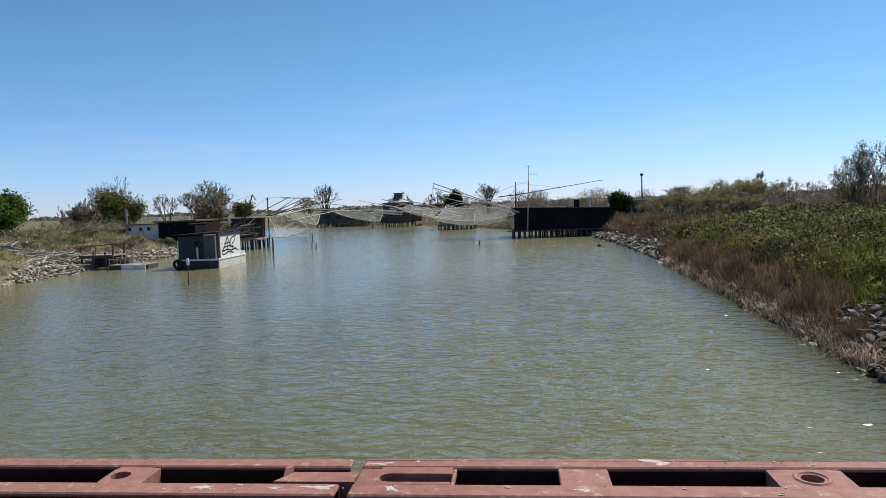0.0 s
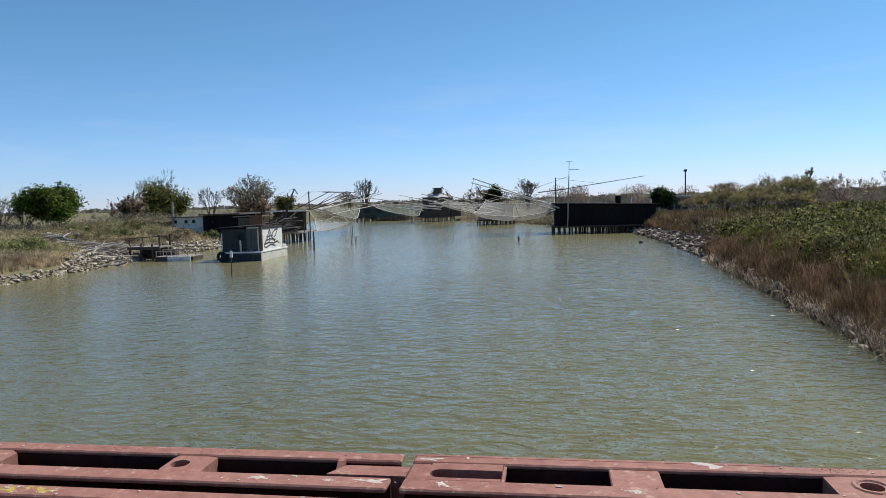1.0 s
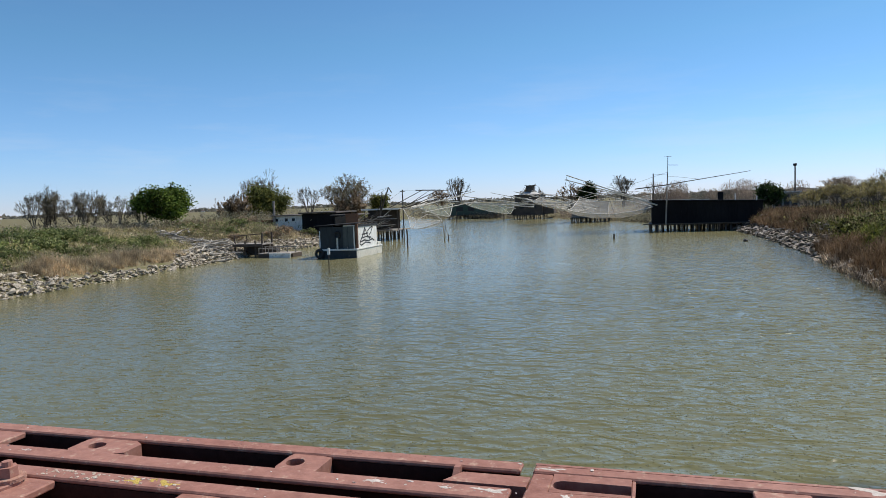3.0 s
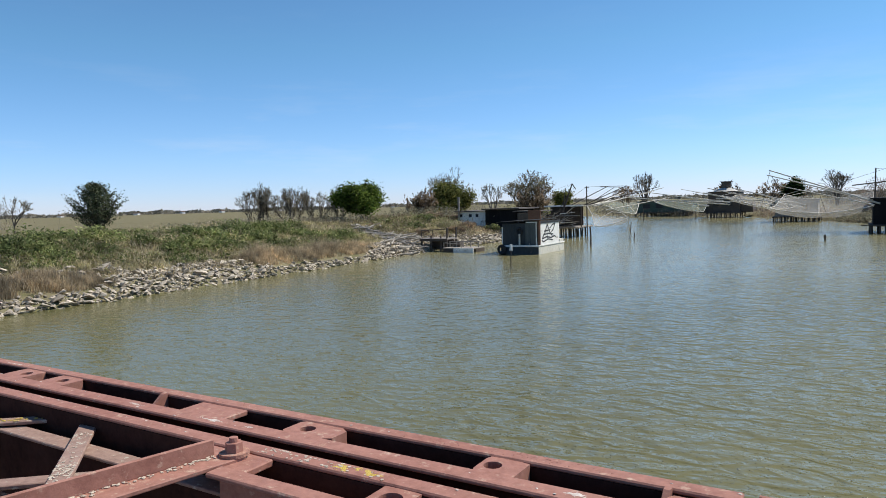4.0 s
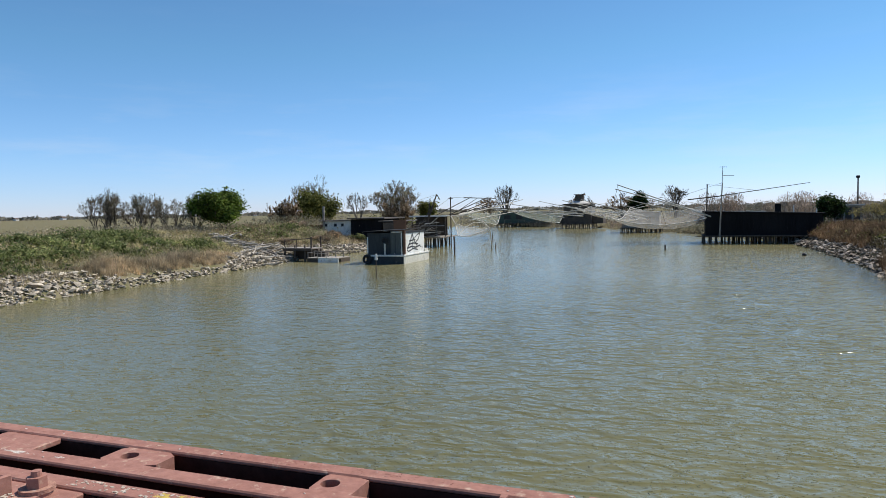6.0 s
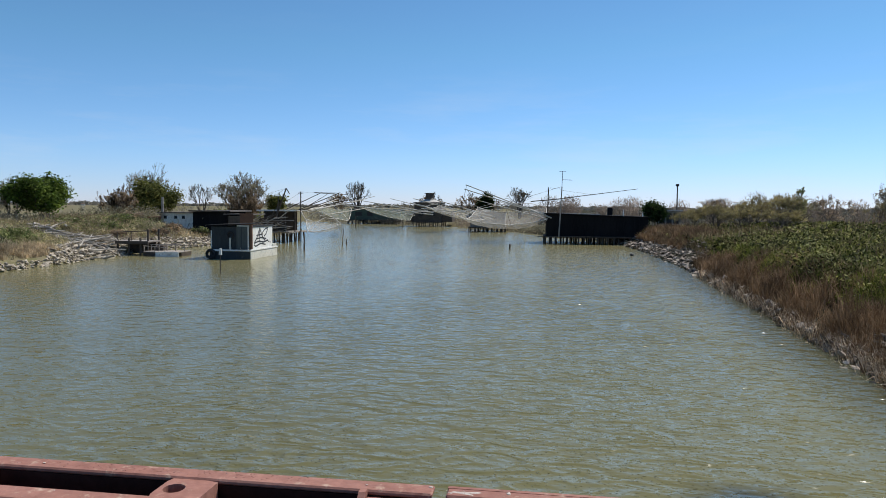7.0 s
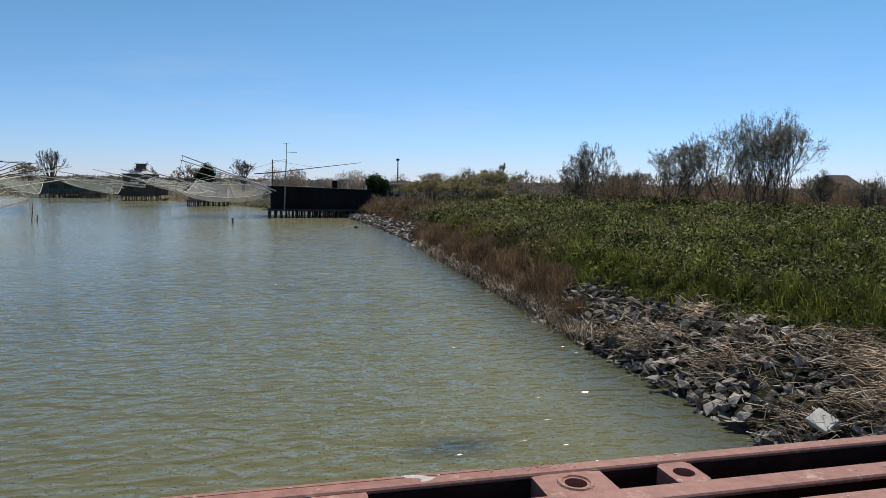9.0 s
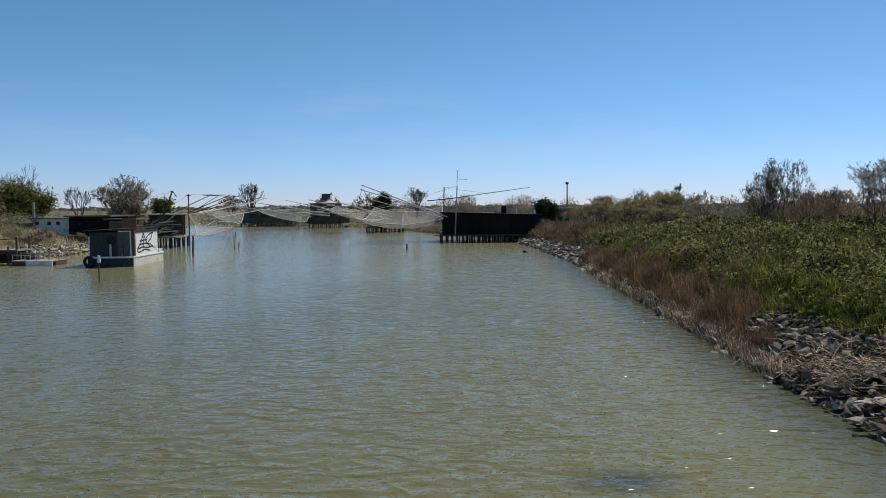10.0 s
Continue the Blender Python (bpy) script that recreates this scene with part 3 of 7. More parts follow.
def build_ground():
    def lines(lo, hi, step, far):
        mid = np.arange(lo, hi + step / 2, step)
        out = [hi]
        s = step
        while out[-1] < far:
            s *= 1.35
            out.append(out[-1] + s)
        ext = np.array(out[1:])
        return np.concatenate([lo - (ext - hi)[::-1], mid, ext])
    gx, gy = lines(-60, 42, 0.5, 4200), lines(-10, 90, 0.5, 4200)
    X, Y = np.meshgrid(gx, gy)
    Z = ground_z(X, Y)
    V = np.stack([X.ravel(), Y.ravel(), Z.ravel()], 1)
    nx, ny = len(gx), len(gy)
    i = (np.arange(ny - 1)[:, None] * nx + np.arange(nx - 1)[None]).ravel()
    F = np.stack([i, i + 1, i + nx + 1, i + nx], 1)
    g = np_mesh("ground", V, F, M_SOIL)
    for p in g.data.polygons:
        p.use_smooth = True
    tagged(g, "earth river banks with low dikes and flat fields", "ground", kind="structure")


def waves(x, y):
    """Short wind ripples, strong in the gusts and weak in the lee of the banks."""
    g = np.random.default_rng(21)
    z = np.zeros_like(x)
    for k in range(46):
        lam = 0.5 * (1.2 / 0.5) ** g.uniform(0, 1)
        a = np.radians(g.normal(84, 34))
        kk = 2 * np.pi / lam
        warp = 0.35 * np.sin(x * 0.31 + k) + 0.35 * np.sin(y * 0.23 + 2 * k)
        z += 0.0020 * lam ** 1.0 * np.sin(kk * (x * np.cos(a) + y * np.sin(a)) + warp * 2.2 + g.uniform(0, 6.3)) * (0.75 + 0.5 * np.sin(x * g.uniform(-0.5, 0.5) + y * g.uniform(-0.4, 0.4) + k))
    lee = np.clip((bank_x(RIGHT_BANK, y) - x) / 6, 0.4, 1) * np.clip((x - bank_x(LEFT_BANK, y)) / 27, 0.28, 1) ** 1.9
    gust = np.clip(0.85 + 0.3 * wobble(x, y, 0.11, 1.7), 0.4, 1.2)
    return z * lee * gust * np.interp(y, [5, 14, 30, 55], [0.35, 0.7, 0.8, 0.4])


def build_water():
    xs = np.concatenate([[-420, -200, -110, -70, -50, -40], np.arange(-31, 11.01, 0.19), [14, 20, 40, 120]])
    ys = [-80.0, -40, -20, -10, -4, 0.5]
    while ys[-1] < 75:
        ys.append(ys[-1] + 0.085 + 0.0052 * ys[-1])
    ys = np.concatenate([ys, [78, 82, 88, 95, 104, 115, 130, 150, 180, 240]])
    X, Y = np.meshgrid(xs, ys)
    Z = waves(X, Y) * np.clip((X + 33) / 3, 0, 1) * np.clip((13 - X) / 2, 0, 1) * np.clip((80 - Y) / 20, 0, 1) * np.clip((Y + 4) / 4, 0, 1)
    nx, ny = len(xs), len(ys)
    i = (np.arange(ny - 1)[:, None] * nx + np.arange(nx - 1)[None]).ravel()
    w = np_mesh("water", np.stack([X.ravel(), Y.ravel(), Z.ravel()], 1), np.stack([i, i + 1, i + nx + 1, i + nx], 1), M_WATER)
    w.data.polygons.foreach_set("use_smooth", np.ones(len(w.data.polygons), bool))
    tagged(w, "greenish brown river water with small wind ripples", "water", kind="structure")


build_ground()
build_water()


# ---- the bridge ----
BEFORE = set(scene.objects)
ZC = 3.1          # top of the truss chords
PANEL = 3.05      # length of one truss panel
JOINT = 0.46      # a joint between two panels


def drilled_plate(bm, x0, x1, y0, y1, cx, cy, r, z0, z1, n=24):
    """A plate with a round hole through it."""
    ring, edge = [], []
    for k in range(n):
        a = 2 * math.pi * k / n
        c, s = math.cos(a), math.sin(a)
        t = min(((x1 - cx) if c > 0 else (cx - x0)) / max(abs(c), 1e-6), ((y1 - cy) if s > 0 else (cy - y0)) / max(abs(s), 1e-6))
        ring.append((cx + r * c, cy + r * s))
        edge.append((cx + t * c, cy + t * s))
    v = {}
    for zi, z in enumerate((z0, z1)):
        for k in range(n):
            v["r", zi, k] = bm.verts.new((*ring[k], z))
            v["e", zi, k] = bm.verts.new((*edge[k], z))
    for k in range(n):
        j = (k + 1) % n
        bm.faces.new((v["r", 1, k], v["e", 1, k], v["e", 1, j], v["r", 1, j]))
        bm.faces.new((v["r", 0, k], v["r", 0, j], v["e", 0, j], v["e", 0, k]))
        bm.faces.new((v["r", 0, k], v["r", 1, k], v["r", 1, j], v["r", 0, j]))
        bm.faces.new((v["e", 0, k], v["e", 0, j], v["e", 1, j], v["e", 1, k]))


def slab(bm, ring, z0, z1):
    """A flat plate with the given outline."""
    lo = [bm.verts.new((x, y, z0)) for x, y in ring]
    hi = [bm.verts.new((x, y, z1)) for x, y in ring]
    bm.faces.new(hi)
    bm.faces.new(lo[::-1])
    for k in range(len(ring)):
        j = (k + 1) % len(ring)
        bm.faces.new((lo[k], lo[j], hi[j], hi[k]))


def channel(bm, x0, x1, y_in, y_out, z1, depth=0.10, t=0.010):
    """A steel channel lying along x with its web at y_in and flanges towards y_out."""
    s = 1 if y_out > y_in else -1
    lo, hi = sorted((y_in, y_out))
    box(bm, x0, x1, lo, hi, z1 - t, z1, 0.003)
    box(bm, x0, x1, lo, hi, z1 - depth, z1 - depth + t, 0.002)


def tyre_ring(bm, cx, cy, R, r, z, N=24, K=6):
    """A low welded ring."""
    g = [[bm.verts.new((cx + (R + r * math.cos(b)) * math.cos(a), cy + (R + r * math.cos(b)) * math.sin(a), z + r * 0.7 * math.sin(b))) for b in (2 * math.pi * j / K for j in range(K))] for a in (2 * math.pi * i / N for i in range(N))]
    for i in range(N):
        for j in range(K):
            bm.faces.new((g[i][j], g[(i + 1) % N][j], g[(i + 1) % N][(j + 1) % K], g[i][(j + 1) % K]))


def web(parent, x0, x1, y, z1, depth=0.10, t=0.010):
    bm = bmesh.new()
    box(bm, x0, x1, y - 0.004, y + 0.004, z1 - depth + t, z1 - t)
    # the dark colour stands in for the shade inside the chord
    return part("web", bm, M_SHADEDSTEEL, parent, "web plate coloured dark for shade")


def stain(bm, cx, cy, rx, ry, z, rng, n=14):
    """A thin splash lying on the steel."""
    top = [bm.verts.new((cx + rx * math.cos(2 * math.pi * k / n) * rng.uniform(0.5, 1.1), cy + ry * math.sin(2 * math.pi * k / n) * rng.uniform(0.5, 1.1), z + 0.0006)) for k in range(n)]
    low = [bm.verts.new((v.co.x + (v.co.x - cx) * 0.15, v.co.y + (v.co.y - cy) * 0.15, z)) for v in top]
    bm.faces.new(top)
    for k in range(n):
        bm.faces.new((top[k], low[k], low[(k + 1) % n], top[(k + 1) % n]))


def truss_body(parent, x0, yc):
    """Lower chord, posts and diamond bracing of one panel."""
    zb = ZC - 1.45
    for y0, y1 in ((yc + 0.035, yc + 0.075), (yc - 0.035, yc - 0.075)):
        bm = bmesh.new()
        channel(bm, x0 + 0.02, x0 + PANEL - 0.02, y0, y1, zb)
        part("lower_chord", bm, M_STEEL, parent)
    for fx in (0.06, 0.5, 0.94):
        bm = bmesh.new()
        box(bm, x0 + fx * PANEL - 0.038, x0 + fx * PANEL + 0.038, yc - 0.022, yc + 0.022, zb - 0.02, ZC - 0.102, 0.003)
        part("post", bm, M_STEEL, parent)
    for a, b in ((0.06, 0.28), (0.5, 0.28), (0.5, 0.72), (0.94, 0.72)):
        for za, zz in ((ZC - 0.75, ZC - 0.105), (ZC - 0.75, zb - 0.02)):
            bm = bmesh.new()
            bar(bm, (x0 + a * PANEL, yc, za), (x0 + b * PANEL, yc, zz), 0.07, 0.09, (0, 1, 0), 0.003)
            part("diagonal", bm, M_STEEL, parent)


def outer_panel(x0, plates, edge, half=None):
    """One panel of the outermost truss: two channels tied by plates with bolt holes and slots between."""
    p = thing("truss_panel", "red oxide painted steel truss panel with slotted top chord", "bridge truss", group="outer truss panels")
    x1 = x0 + PANEL
    bm = bmesh.new()
    channel(bm, x0 + 0.012, x1 - 0.012, 0.040, edge, ZC)
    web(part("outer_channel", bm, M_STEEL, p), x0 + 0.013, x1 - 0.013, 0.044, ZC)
    # unseen plate added to keep light from below out of the slots
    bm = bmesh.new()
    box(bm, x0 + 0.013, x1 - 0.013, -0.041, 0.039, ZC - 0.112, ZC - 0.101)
    part("light_stop_plate", bm, M_SHADEDSTEEL, p, "added dark plate that keeps light out of the slots")
    bm = bmesh.new()
    channel(bm, x0 + 0.012, x1 - 0.012, -0.042, -0.091, ZC)
    web(part("inner_channel", bm, M_STEEL, p), x0 + 0.013, x1 - 0.013, -0.046, ZC)
    for a, b, hole in plates:
        bm = bmesh.new()
        if hole is None:
            box(bm, a, b, -0.0415, 0.0395, ZC - 0.016, ZC - 0.003, 0.002)
        else:
            drilled_plate(bm, a, b, -0.0415, 0.0395, hole, -0.002, 0.019, ZC - 0.055, ZC - 0.003)
        tp = part("tie_plate", bm, M_STEEL, p)
        if hole is not None and 1.2 < hole < 1.4:
            bm = bmesh.new()
            tyre_ring(bm, hole, -0.002, 0.0275, 0.0048, ZC - 0.003)
            part("hole_collar", bm, M_RUST, tp, "rusty welded collar round the bolt hole")
    for xm in (x0 + PANEL / 2, x1 - 0.13):
        bm = bmesh.new()
        prof = ((-0.0415, ZC - 0.098), (0.0395, ZC - 0.098), (0.0395, ZC + 0.003), (0.024, ZC + 0.003), (-0.0415, ZC - 0.05))
        ends = [[bm.verts.new((xm + dx, y, z)) for y, z in prof] for dx in (-0.006, 0.006)]
        bm.faces.new(ends[0])
        bm.faces.new(ends[1][::-1])
        for k in range(5):
            j = (k + 1) % 5
            bm.faces.new((ends[0][k], ends[0][j], ends[1][j], ends[1][k]))
        part("stiffener", bm, M_STEEL, p)
    # pin tongue that reaches into the next panel, with a slanted end
    bm = bmesh.new()
    ring = [(x1 - 0.145, -0.022), (x1 + 0.010, -0.022), (x1 + 0.010, 0.024), (x1 - 0.118, 0.024)]
    slab(bm, ring, ZC - 0.06, ZC - 0.005)
    part("pin_tongue", bm, M_STEEL, p)
    bm = bmesh.new()
    box(bm, x0 + 0.012, x0 + 0.052, -0.0415, 0.0395, ZC - 0.1, ZC - 0.003, 0.003)
    part("pin_block", bm, M_STEEL, p)
    if half:
        # plate with a narrow slot, rounded at one end, and a strip that widens the flange
        bm = bmesh.new()
        xa, xe, xs = x0 + 0.0525, x0 + half[0], x0 + 0.075
        arc = [(xs - 0.0195 * math.sin(math.pi * k / 8), -0.0105 + 0.0195 * math.cos(math.pi * k / 8)) for k in range(9)]
        slab(bm, [(xa, -0.0415), (xe, -0.0415), (xe, -0.030)] + arc[::-1] + [(xe, 0.009), (xe, 0.0395), (xa, 0.0395)], ZC - 0.018, ZC - 0.001)
        part("slotted_plate", bm, M_STEEL, p)
        bm = bmesh.new()
        slab(bm, [(x0 + 0.012, edge + 0.0005), (x0 + half[1] + 0.06, edge + 0.0005), (x0 + half[1] + 0.045, edge + 0.004), (x0 + half[1] + 0.02, edge + 0.007), (x0 + half[1], edge + 0.009), (x0 + 0.012, edge + 0.009)], ZC - 0.009, ZC - 0.0005)
        part("edge_strip", bm, M_STEEL, p)
    truss_body(p, x0, 0.0)
    return p


X0, X1 = JOINT - PANEL, JOINT
left_panel = outer_panel(X0, [(-2.46, -2.31, None), (-2.19, -2.12, None), (-1.81, -1.69, -1.735), (-1.59, -1.465, -1.52), (-0.908, -0.735, None), (-0.54, -0.393, -0.489), (-0.028, 0.063, 0.0)], 0.081)
right_panel = outer_panel(X1, [(0.650, 0.657, None), (0.848, 0.939, None), (1.222, 1.350, 1.288), (1.461, 1.526, 1.494), (2.42, 2.52, 2.47), (2.60, 2.72, 2.66), (3.05, 3.12, None)], 0.073, (0.19, 0.66))
for k in (-9, -8, -7, -6, -5, -4, -3, -2, -1):
    copy_thing(left_panel, Matrix.Translation((k * PANEL, 0, 0)))
for k in (1, 2):
    copy_thing(right_panel, Matrix.Translation((k * PANEL, 0, 0)))


def second_panel(x0):
    """One panel of the truss behind: a channel with a deep web and an inner angle lower down."""
    p = thing("truss_panel", "red oxide steel truss panel carrying the bracing frame", "bridge truss", group="second truss panels")
    x1 = x0 + PANEL
    bm = bmesh.new()
    box(bm, x0 + 0.012, x1 - 0.012, -0.178, -0.134, ZC - 0.010, ZC, 0.003)
    box(bm, x0 + 0.012, x1 - 0.012, -0.178, -0.140, ZC - 0.105, ZC - 0.095, 0.002)
    web(part("outer_channel", bm, M_STEEL, p), x0 + 0.013, x1 - 0.013, -0.174, ZC)
    bm = bmesh.new()
    box(bm, x0 + 0.012, x1 - 0.012, -0.262, -0.210, ZC - 0.068, ZC - 0.060, 0.002)
    angle = part("inner_angle", bm, M_GREYSTEEL, p, "bleached grey inner steel angle")
    # deep web coloured dark for the shaded mass under the bracing
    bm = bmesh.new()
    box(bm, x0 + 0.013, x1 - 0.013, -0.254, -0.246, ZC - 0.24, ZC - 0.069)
    part("web", bm, M_SHADEDSTEEL, angle, "web plate coloured dark for shade")
    for a, b, hole in ((-0.62, -0.42, None), (-0.13, -0.05, -0.09), (0.36, 0.44, None), (-2.3, -2.05, None), (-2.55, -2.47, None)):
        bm = bmesh.new()
        if hole is None:
            box(bm, x0 - X0 + a, x0 - X0 + b, -0.261, -0.179, ZC - 0.020, ZC - 0.004, 0.003)
        else:
            drilled_plate(bm, x0 - X0 + a, x0 - X0 + b, -0.261, -0.179, x0 - X0 + hole, -0.22, 0.022, ZC - 0.05, ZC - 0.004)
        part("tie_plate", bm, M_STEEL, p)
    for a, b in ((-0.48, 0.44), (-2.58, -2.1)):
        bm = bmesh.new()
        box(bm, x0 - X0 + a, x0 - X0 + b, -0.305, -0.262, ZC - 0.010, ZC, 0.003)
        box(bm, x0 - X0 + a, x0 - X0 + b, -0.270, -0.262, ZC - 0.094, ZC - 0.010)
        part("inner_flange", bm, M_STEEL, p)
    truss_body(p, x0, -0.215)
    return p


second = second_panel(X0)
for k in (-9, -8, -7, -6, -5, -4, -3, -2, -1, 1, 2, 3):
    copy_thing(second, Matrix.Translation((k * PANEL, 0, 0)))


def bracing_frame(xa, xb):
    """Lattice frame that joins the second truss to the one by the deck."""
    f = thing("bracing_frame", "rusty lattice bracing frame bolted between two trusses", "bracing frame", group="bracing frames")
    ya, yb = -0.20, -0.655
    z = ZC - 0.004
    for x, s in ((xb, -1), (xa, 1)):
        bm = bmesh.new()
        bar(bm, (x, ya, z + 0.002), (x - 0.10, yb, z + 0.002), 0.062, 0.010, bevel=0.002)
        bar(bm, (x - 0.036, ya - 0.035, z + 0.024), (x - 0.136, yb, z + 0.024), 0.009, 0.036, bevel=0.002)
        part("end_angle", bm, M_STEEL, f, "red steel end angle")
    for y in (yb,):
        bm = bmesh.new()
        bar(bm, (xa, y, z - 0.053), (xb, y, z - 0.053), 0.05, 0.010, bevel=0.002)
        bar(bm, (xa, y + 0.03, z - 0.085), (xb, y + 0.03, z - 0.085), 0.009, 0.06, bevel=0.002)
        part("side_angle", bm, M_STEEL, f)
    xm = (xa + xb) / 2
    for p0, p1, dz in (((-1.11, -0.165), (-0.66, -0.53), -0.034), ((-0.68, -0.255), (-1.14, -0.655), -0.046), ((-1.82, -0.13), (-1.50, -0.56), -0.034), ((-1.26, -0.125), (-1.84, -0.60), -0.046)):
        bm = bmesh.new()
        bar(bm, (*p0, z + dz), (*p1, z + dz), 0.045, 0.010, bevel=0.002)
        part("lattice_bar", bm, M_GREYSTEEL, f, "lichen-speckled flat lattice bar")
    for x in (xb, xa):
        bm = bmesh.new()
        rod(bm, (x, ya - 0.012, z + 0.006), (x, ya - 0.012, z + 0.014), 0.031, 0.031, 20)
        part("washer", bm, M_RUST, f, "dark rusty washer")
        bm = bmesh.new()
        rod(bm, (x, ya - 0.012, z + 0.014), (x, ya - 0.012, z + 0.034), 0.019, 0.0185, 6)
        rod(bm, (x, ya - 0.012, z + 0.034), (x, ya - 0.012, z + 0.044), 0.010, 0.009, 12)
        part("bolt", bm, M_STEEL, f, "rusty hexagonal bolt head")
    return f


frame_a = bracing_frame(-1.98, -0.50)
for k in (-6, -5, -4, -3, -2, -1, 1, 2):
    copy_thing(frame_a, Matrix.Translation((k * PANEL, 0, 0)))


def inner_panel(x0):
    p = thing("truss_panel", "red oxide steel truss panel beside the deck", "bridge truss", group="inner truss panels")
    for y0, y1 in ((-0.655 + 0.035, -0.58), (-0.655 - 0.035, -0.73)):
        bm = bmesh.new()
        channel(bm, x0 + 0.012, x0 + PANEL - 0.012, y0, y1, ZC - 0.012)
        part("top_channel", bm, M_STEEL, p)
    truss_body(p, x0, -0.655)
    return p


inner = inner_panel(X0)
for k in (-9, -8, -7, -6, -5, -4, -3, -2, -1, 1, 2, 3):
    copy_thing(inner, Matrix.Translation((k * PANEL, 0, 0)))

bm = bmesh.new()
box(bm, -30, 13, -4.6, -0.80, 1.95, 2.10, 0.01)
tagged(part("bridge_deck", bm, M_GREYWOOD), "plain timber deck of the bridge", "bridge deck", kind="structure")
for y in (-1.0, -2.7, -4.4):
    bm = bmesh.new()
    box(bm, -30, 13, y - 0.08, y + 0.08, 1.62, 1.95)
    tagged(part("deck_beam", bm, M_STEEL), "red steel beam under the deck", "beam", kind="structure")

# rust flakes and droppings lying on the chords
rs = random.Random(4)
for nm, lab, mat, rows in (
        ("bird_droppings", "white bird droppings splashed on the red steel", M_LIME,
         ((0.194, -0.063, 0.030, 0.011), (0.42, -0.062, 0.035, 0.012), (0.33, -0.062, 0.016, 0.007), (0.88, -0.062, 0.018, 0.010), (0.545, -0.06, 0.016, 0.012), (1.045, 0.062, 0.036, 0.013),
          (-0.75, -0.066, 0.055, 0.007), (-1.05, -0.066, 0.03, 0.006), (-2.3, -0.066, 0.09, 0.007), (-1.9, 0.055, 0.06, 0.006), (-2.62, 0.06, 0.03, 0.008), (0.5, 0.055, 0.03, 0.008), (-0.62, -0.064, 0.012, 0.005))),
        ("lichen_patch", "yellow lichen patches on the red steel", M_LICHEN,
         ((-0.258, -0.156, 0.022, 0.016), (-0.185, -0.158, 0.024, 0.013), (-0.22, -0.15, 0.010, 0.008), (-1.74, -0.30, 0.03, 0.008)))):
    for cx, cy, rx, ry in rows:
        bm = bmesh.new()
        n, lobes = 44, [(rs.uniform(0, 6.283), rs.uniform(0.25, 0.6)) for _ in range(7)]
        rim = []
        for k in range(n):
            u = 2 * math.pi * k / n
            d = 0.32 + 0.10 * rs.random() + sum(w * max(0.0, math.cos(u - c)) ** 24 for c, w in lobes)
            rim.append((cx + math.cos(u) * d * rx, cy + math.sin(u) * d * ry))
        mid = bm.verts.new((cx, cy, ZC + 0.0007))
        ring = [bm.verts.new((x, y, ZC + 0.0001)) for x, y in rim]
        for k in range(n):
            bm.faces.new((mid, ring[k], ring[(k + 1) % n]))
        for j in range(9):
            u, d = rs.uniform(0, 6.283), rs.uniform(0.6, 1.2)
            stain(bm, cx + math.cos(u) * d * rx, cy + math.sin(u) * d * ry, rs.uniform(0.0008, 0.0024), rs.uniform(0.0007, 0.0018), ZC - 0.0003 + j * 0.00003, rs, 7)
        tagged(part(nm, bm, mat), lab, "stain", kind="stuff")
bm = bmesh.new()
for j in range(240):
    u = min(1.0, abs(rs.gauss(0.0, 0.42)))
    stain(bm, -1.555 + 0.25 * u + rs.uniform(-0.012, 0.012), -0.372 + 0.205 * u + rs.uniform(-0.016, 0.016), rs.uniform(0.002, 0.007), rs.uniform(0.002, 0.005), ZC - 0.044 + (j % 9) * 0.0001, rs, 6)
tagged(part("lichen_crust", bm, M_LICHEN), "yellow lichen crust along a flat lattice bar", "lichen", kind="stuff")
bm = bmesh.new()
for j in range(110):
    x = rs.uniform(-2.6, 2.3)
    y0, y1 = rs.choice(((0.047, 0.072), (-0.086, -0.047), (-0.172, -0.140), (-0.172, -0.140)))
    k = rs.uniform(0.001, 0.0034) * (1.6 if j % 11 == 0 else 1)
    stain(bm, x, rs.uniform(y0, y1), k * rs.uniform(0.8, 2.6), k, ZC + 0.0002 + (j % 9) * 0.0001, rs, 6)
tagged(part("dropping_specks", bm, M_LIME), "small white specks of droppings along the chords", "stain", kind="stuff")
# crumbs caught in the corner of the end angle, on the lattice and beside the bolt
bm = bmesh.new()
for j in range(330):
    u = rs.uniform(0, 1)
    zc = ZC + 0.004
    if j < 130:
        x, y = -0.530 - 0.1 * u + abs(rs.gauss(0, 0.010)), -0.235 - 0.42 * u
    elif j < 210:
        x, y, zc = -0.834 + rs.gauss(0, 0.03), -0.389 + rs.gauss(0, 0.03), ZC - 0.033
        y = min(max(y, -0.389 + (x + 0.834) * -0.81 - 0.024), -0.389 + (x + 0.834) * -0.81 + 0.024)
    elif j < 260:
        x, y = -0.834 + (u - 0.5) * 0.42, 0
        y, zc = -0.389 - 0.81 * (x + 0.834) + rs.uniform(-0.018, 0.018), ZC - 0.033
    else:
        x, y, zc = -0.47 + abs(rs.gauss(0, 0.13)), rs.uniform(-0.173, -0.142), ZC
    k = rs.uniform(0.0012, 0.0042)
    stain(bm, x, y, k * rs.uniform(0.8, 1.6), k, zc + 0.0001 + (j % 9) * 0.0001, rs, 6)
tagged(part("dropping_crumbs", bm, M_CRUMB), "cream crumbs of dried droppings on the bracing", "stain", kind="stuff")
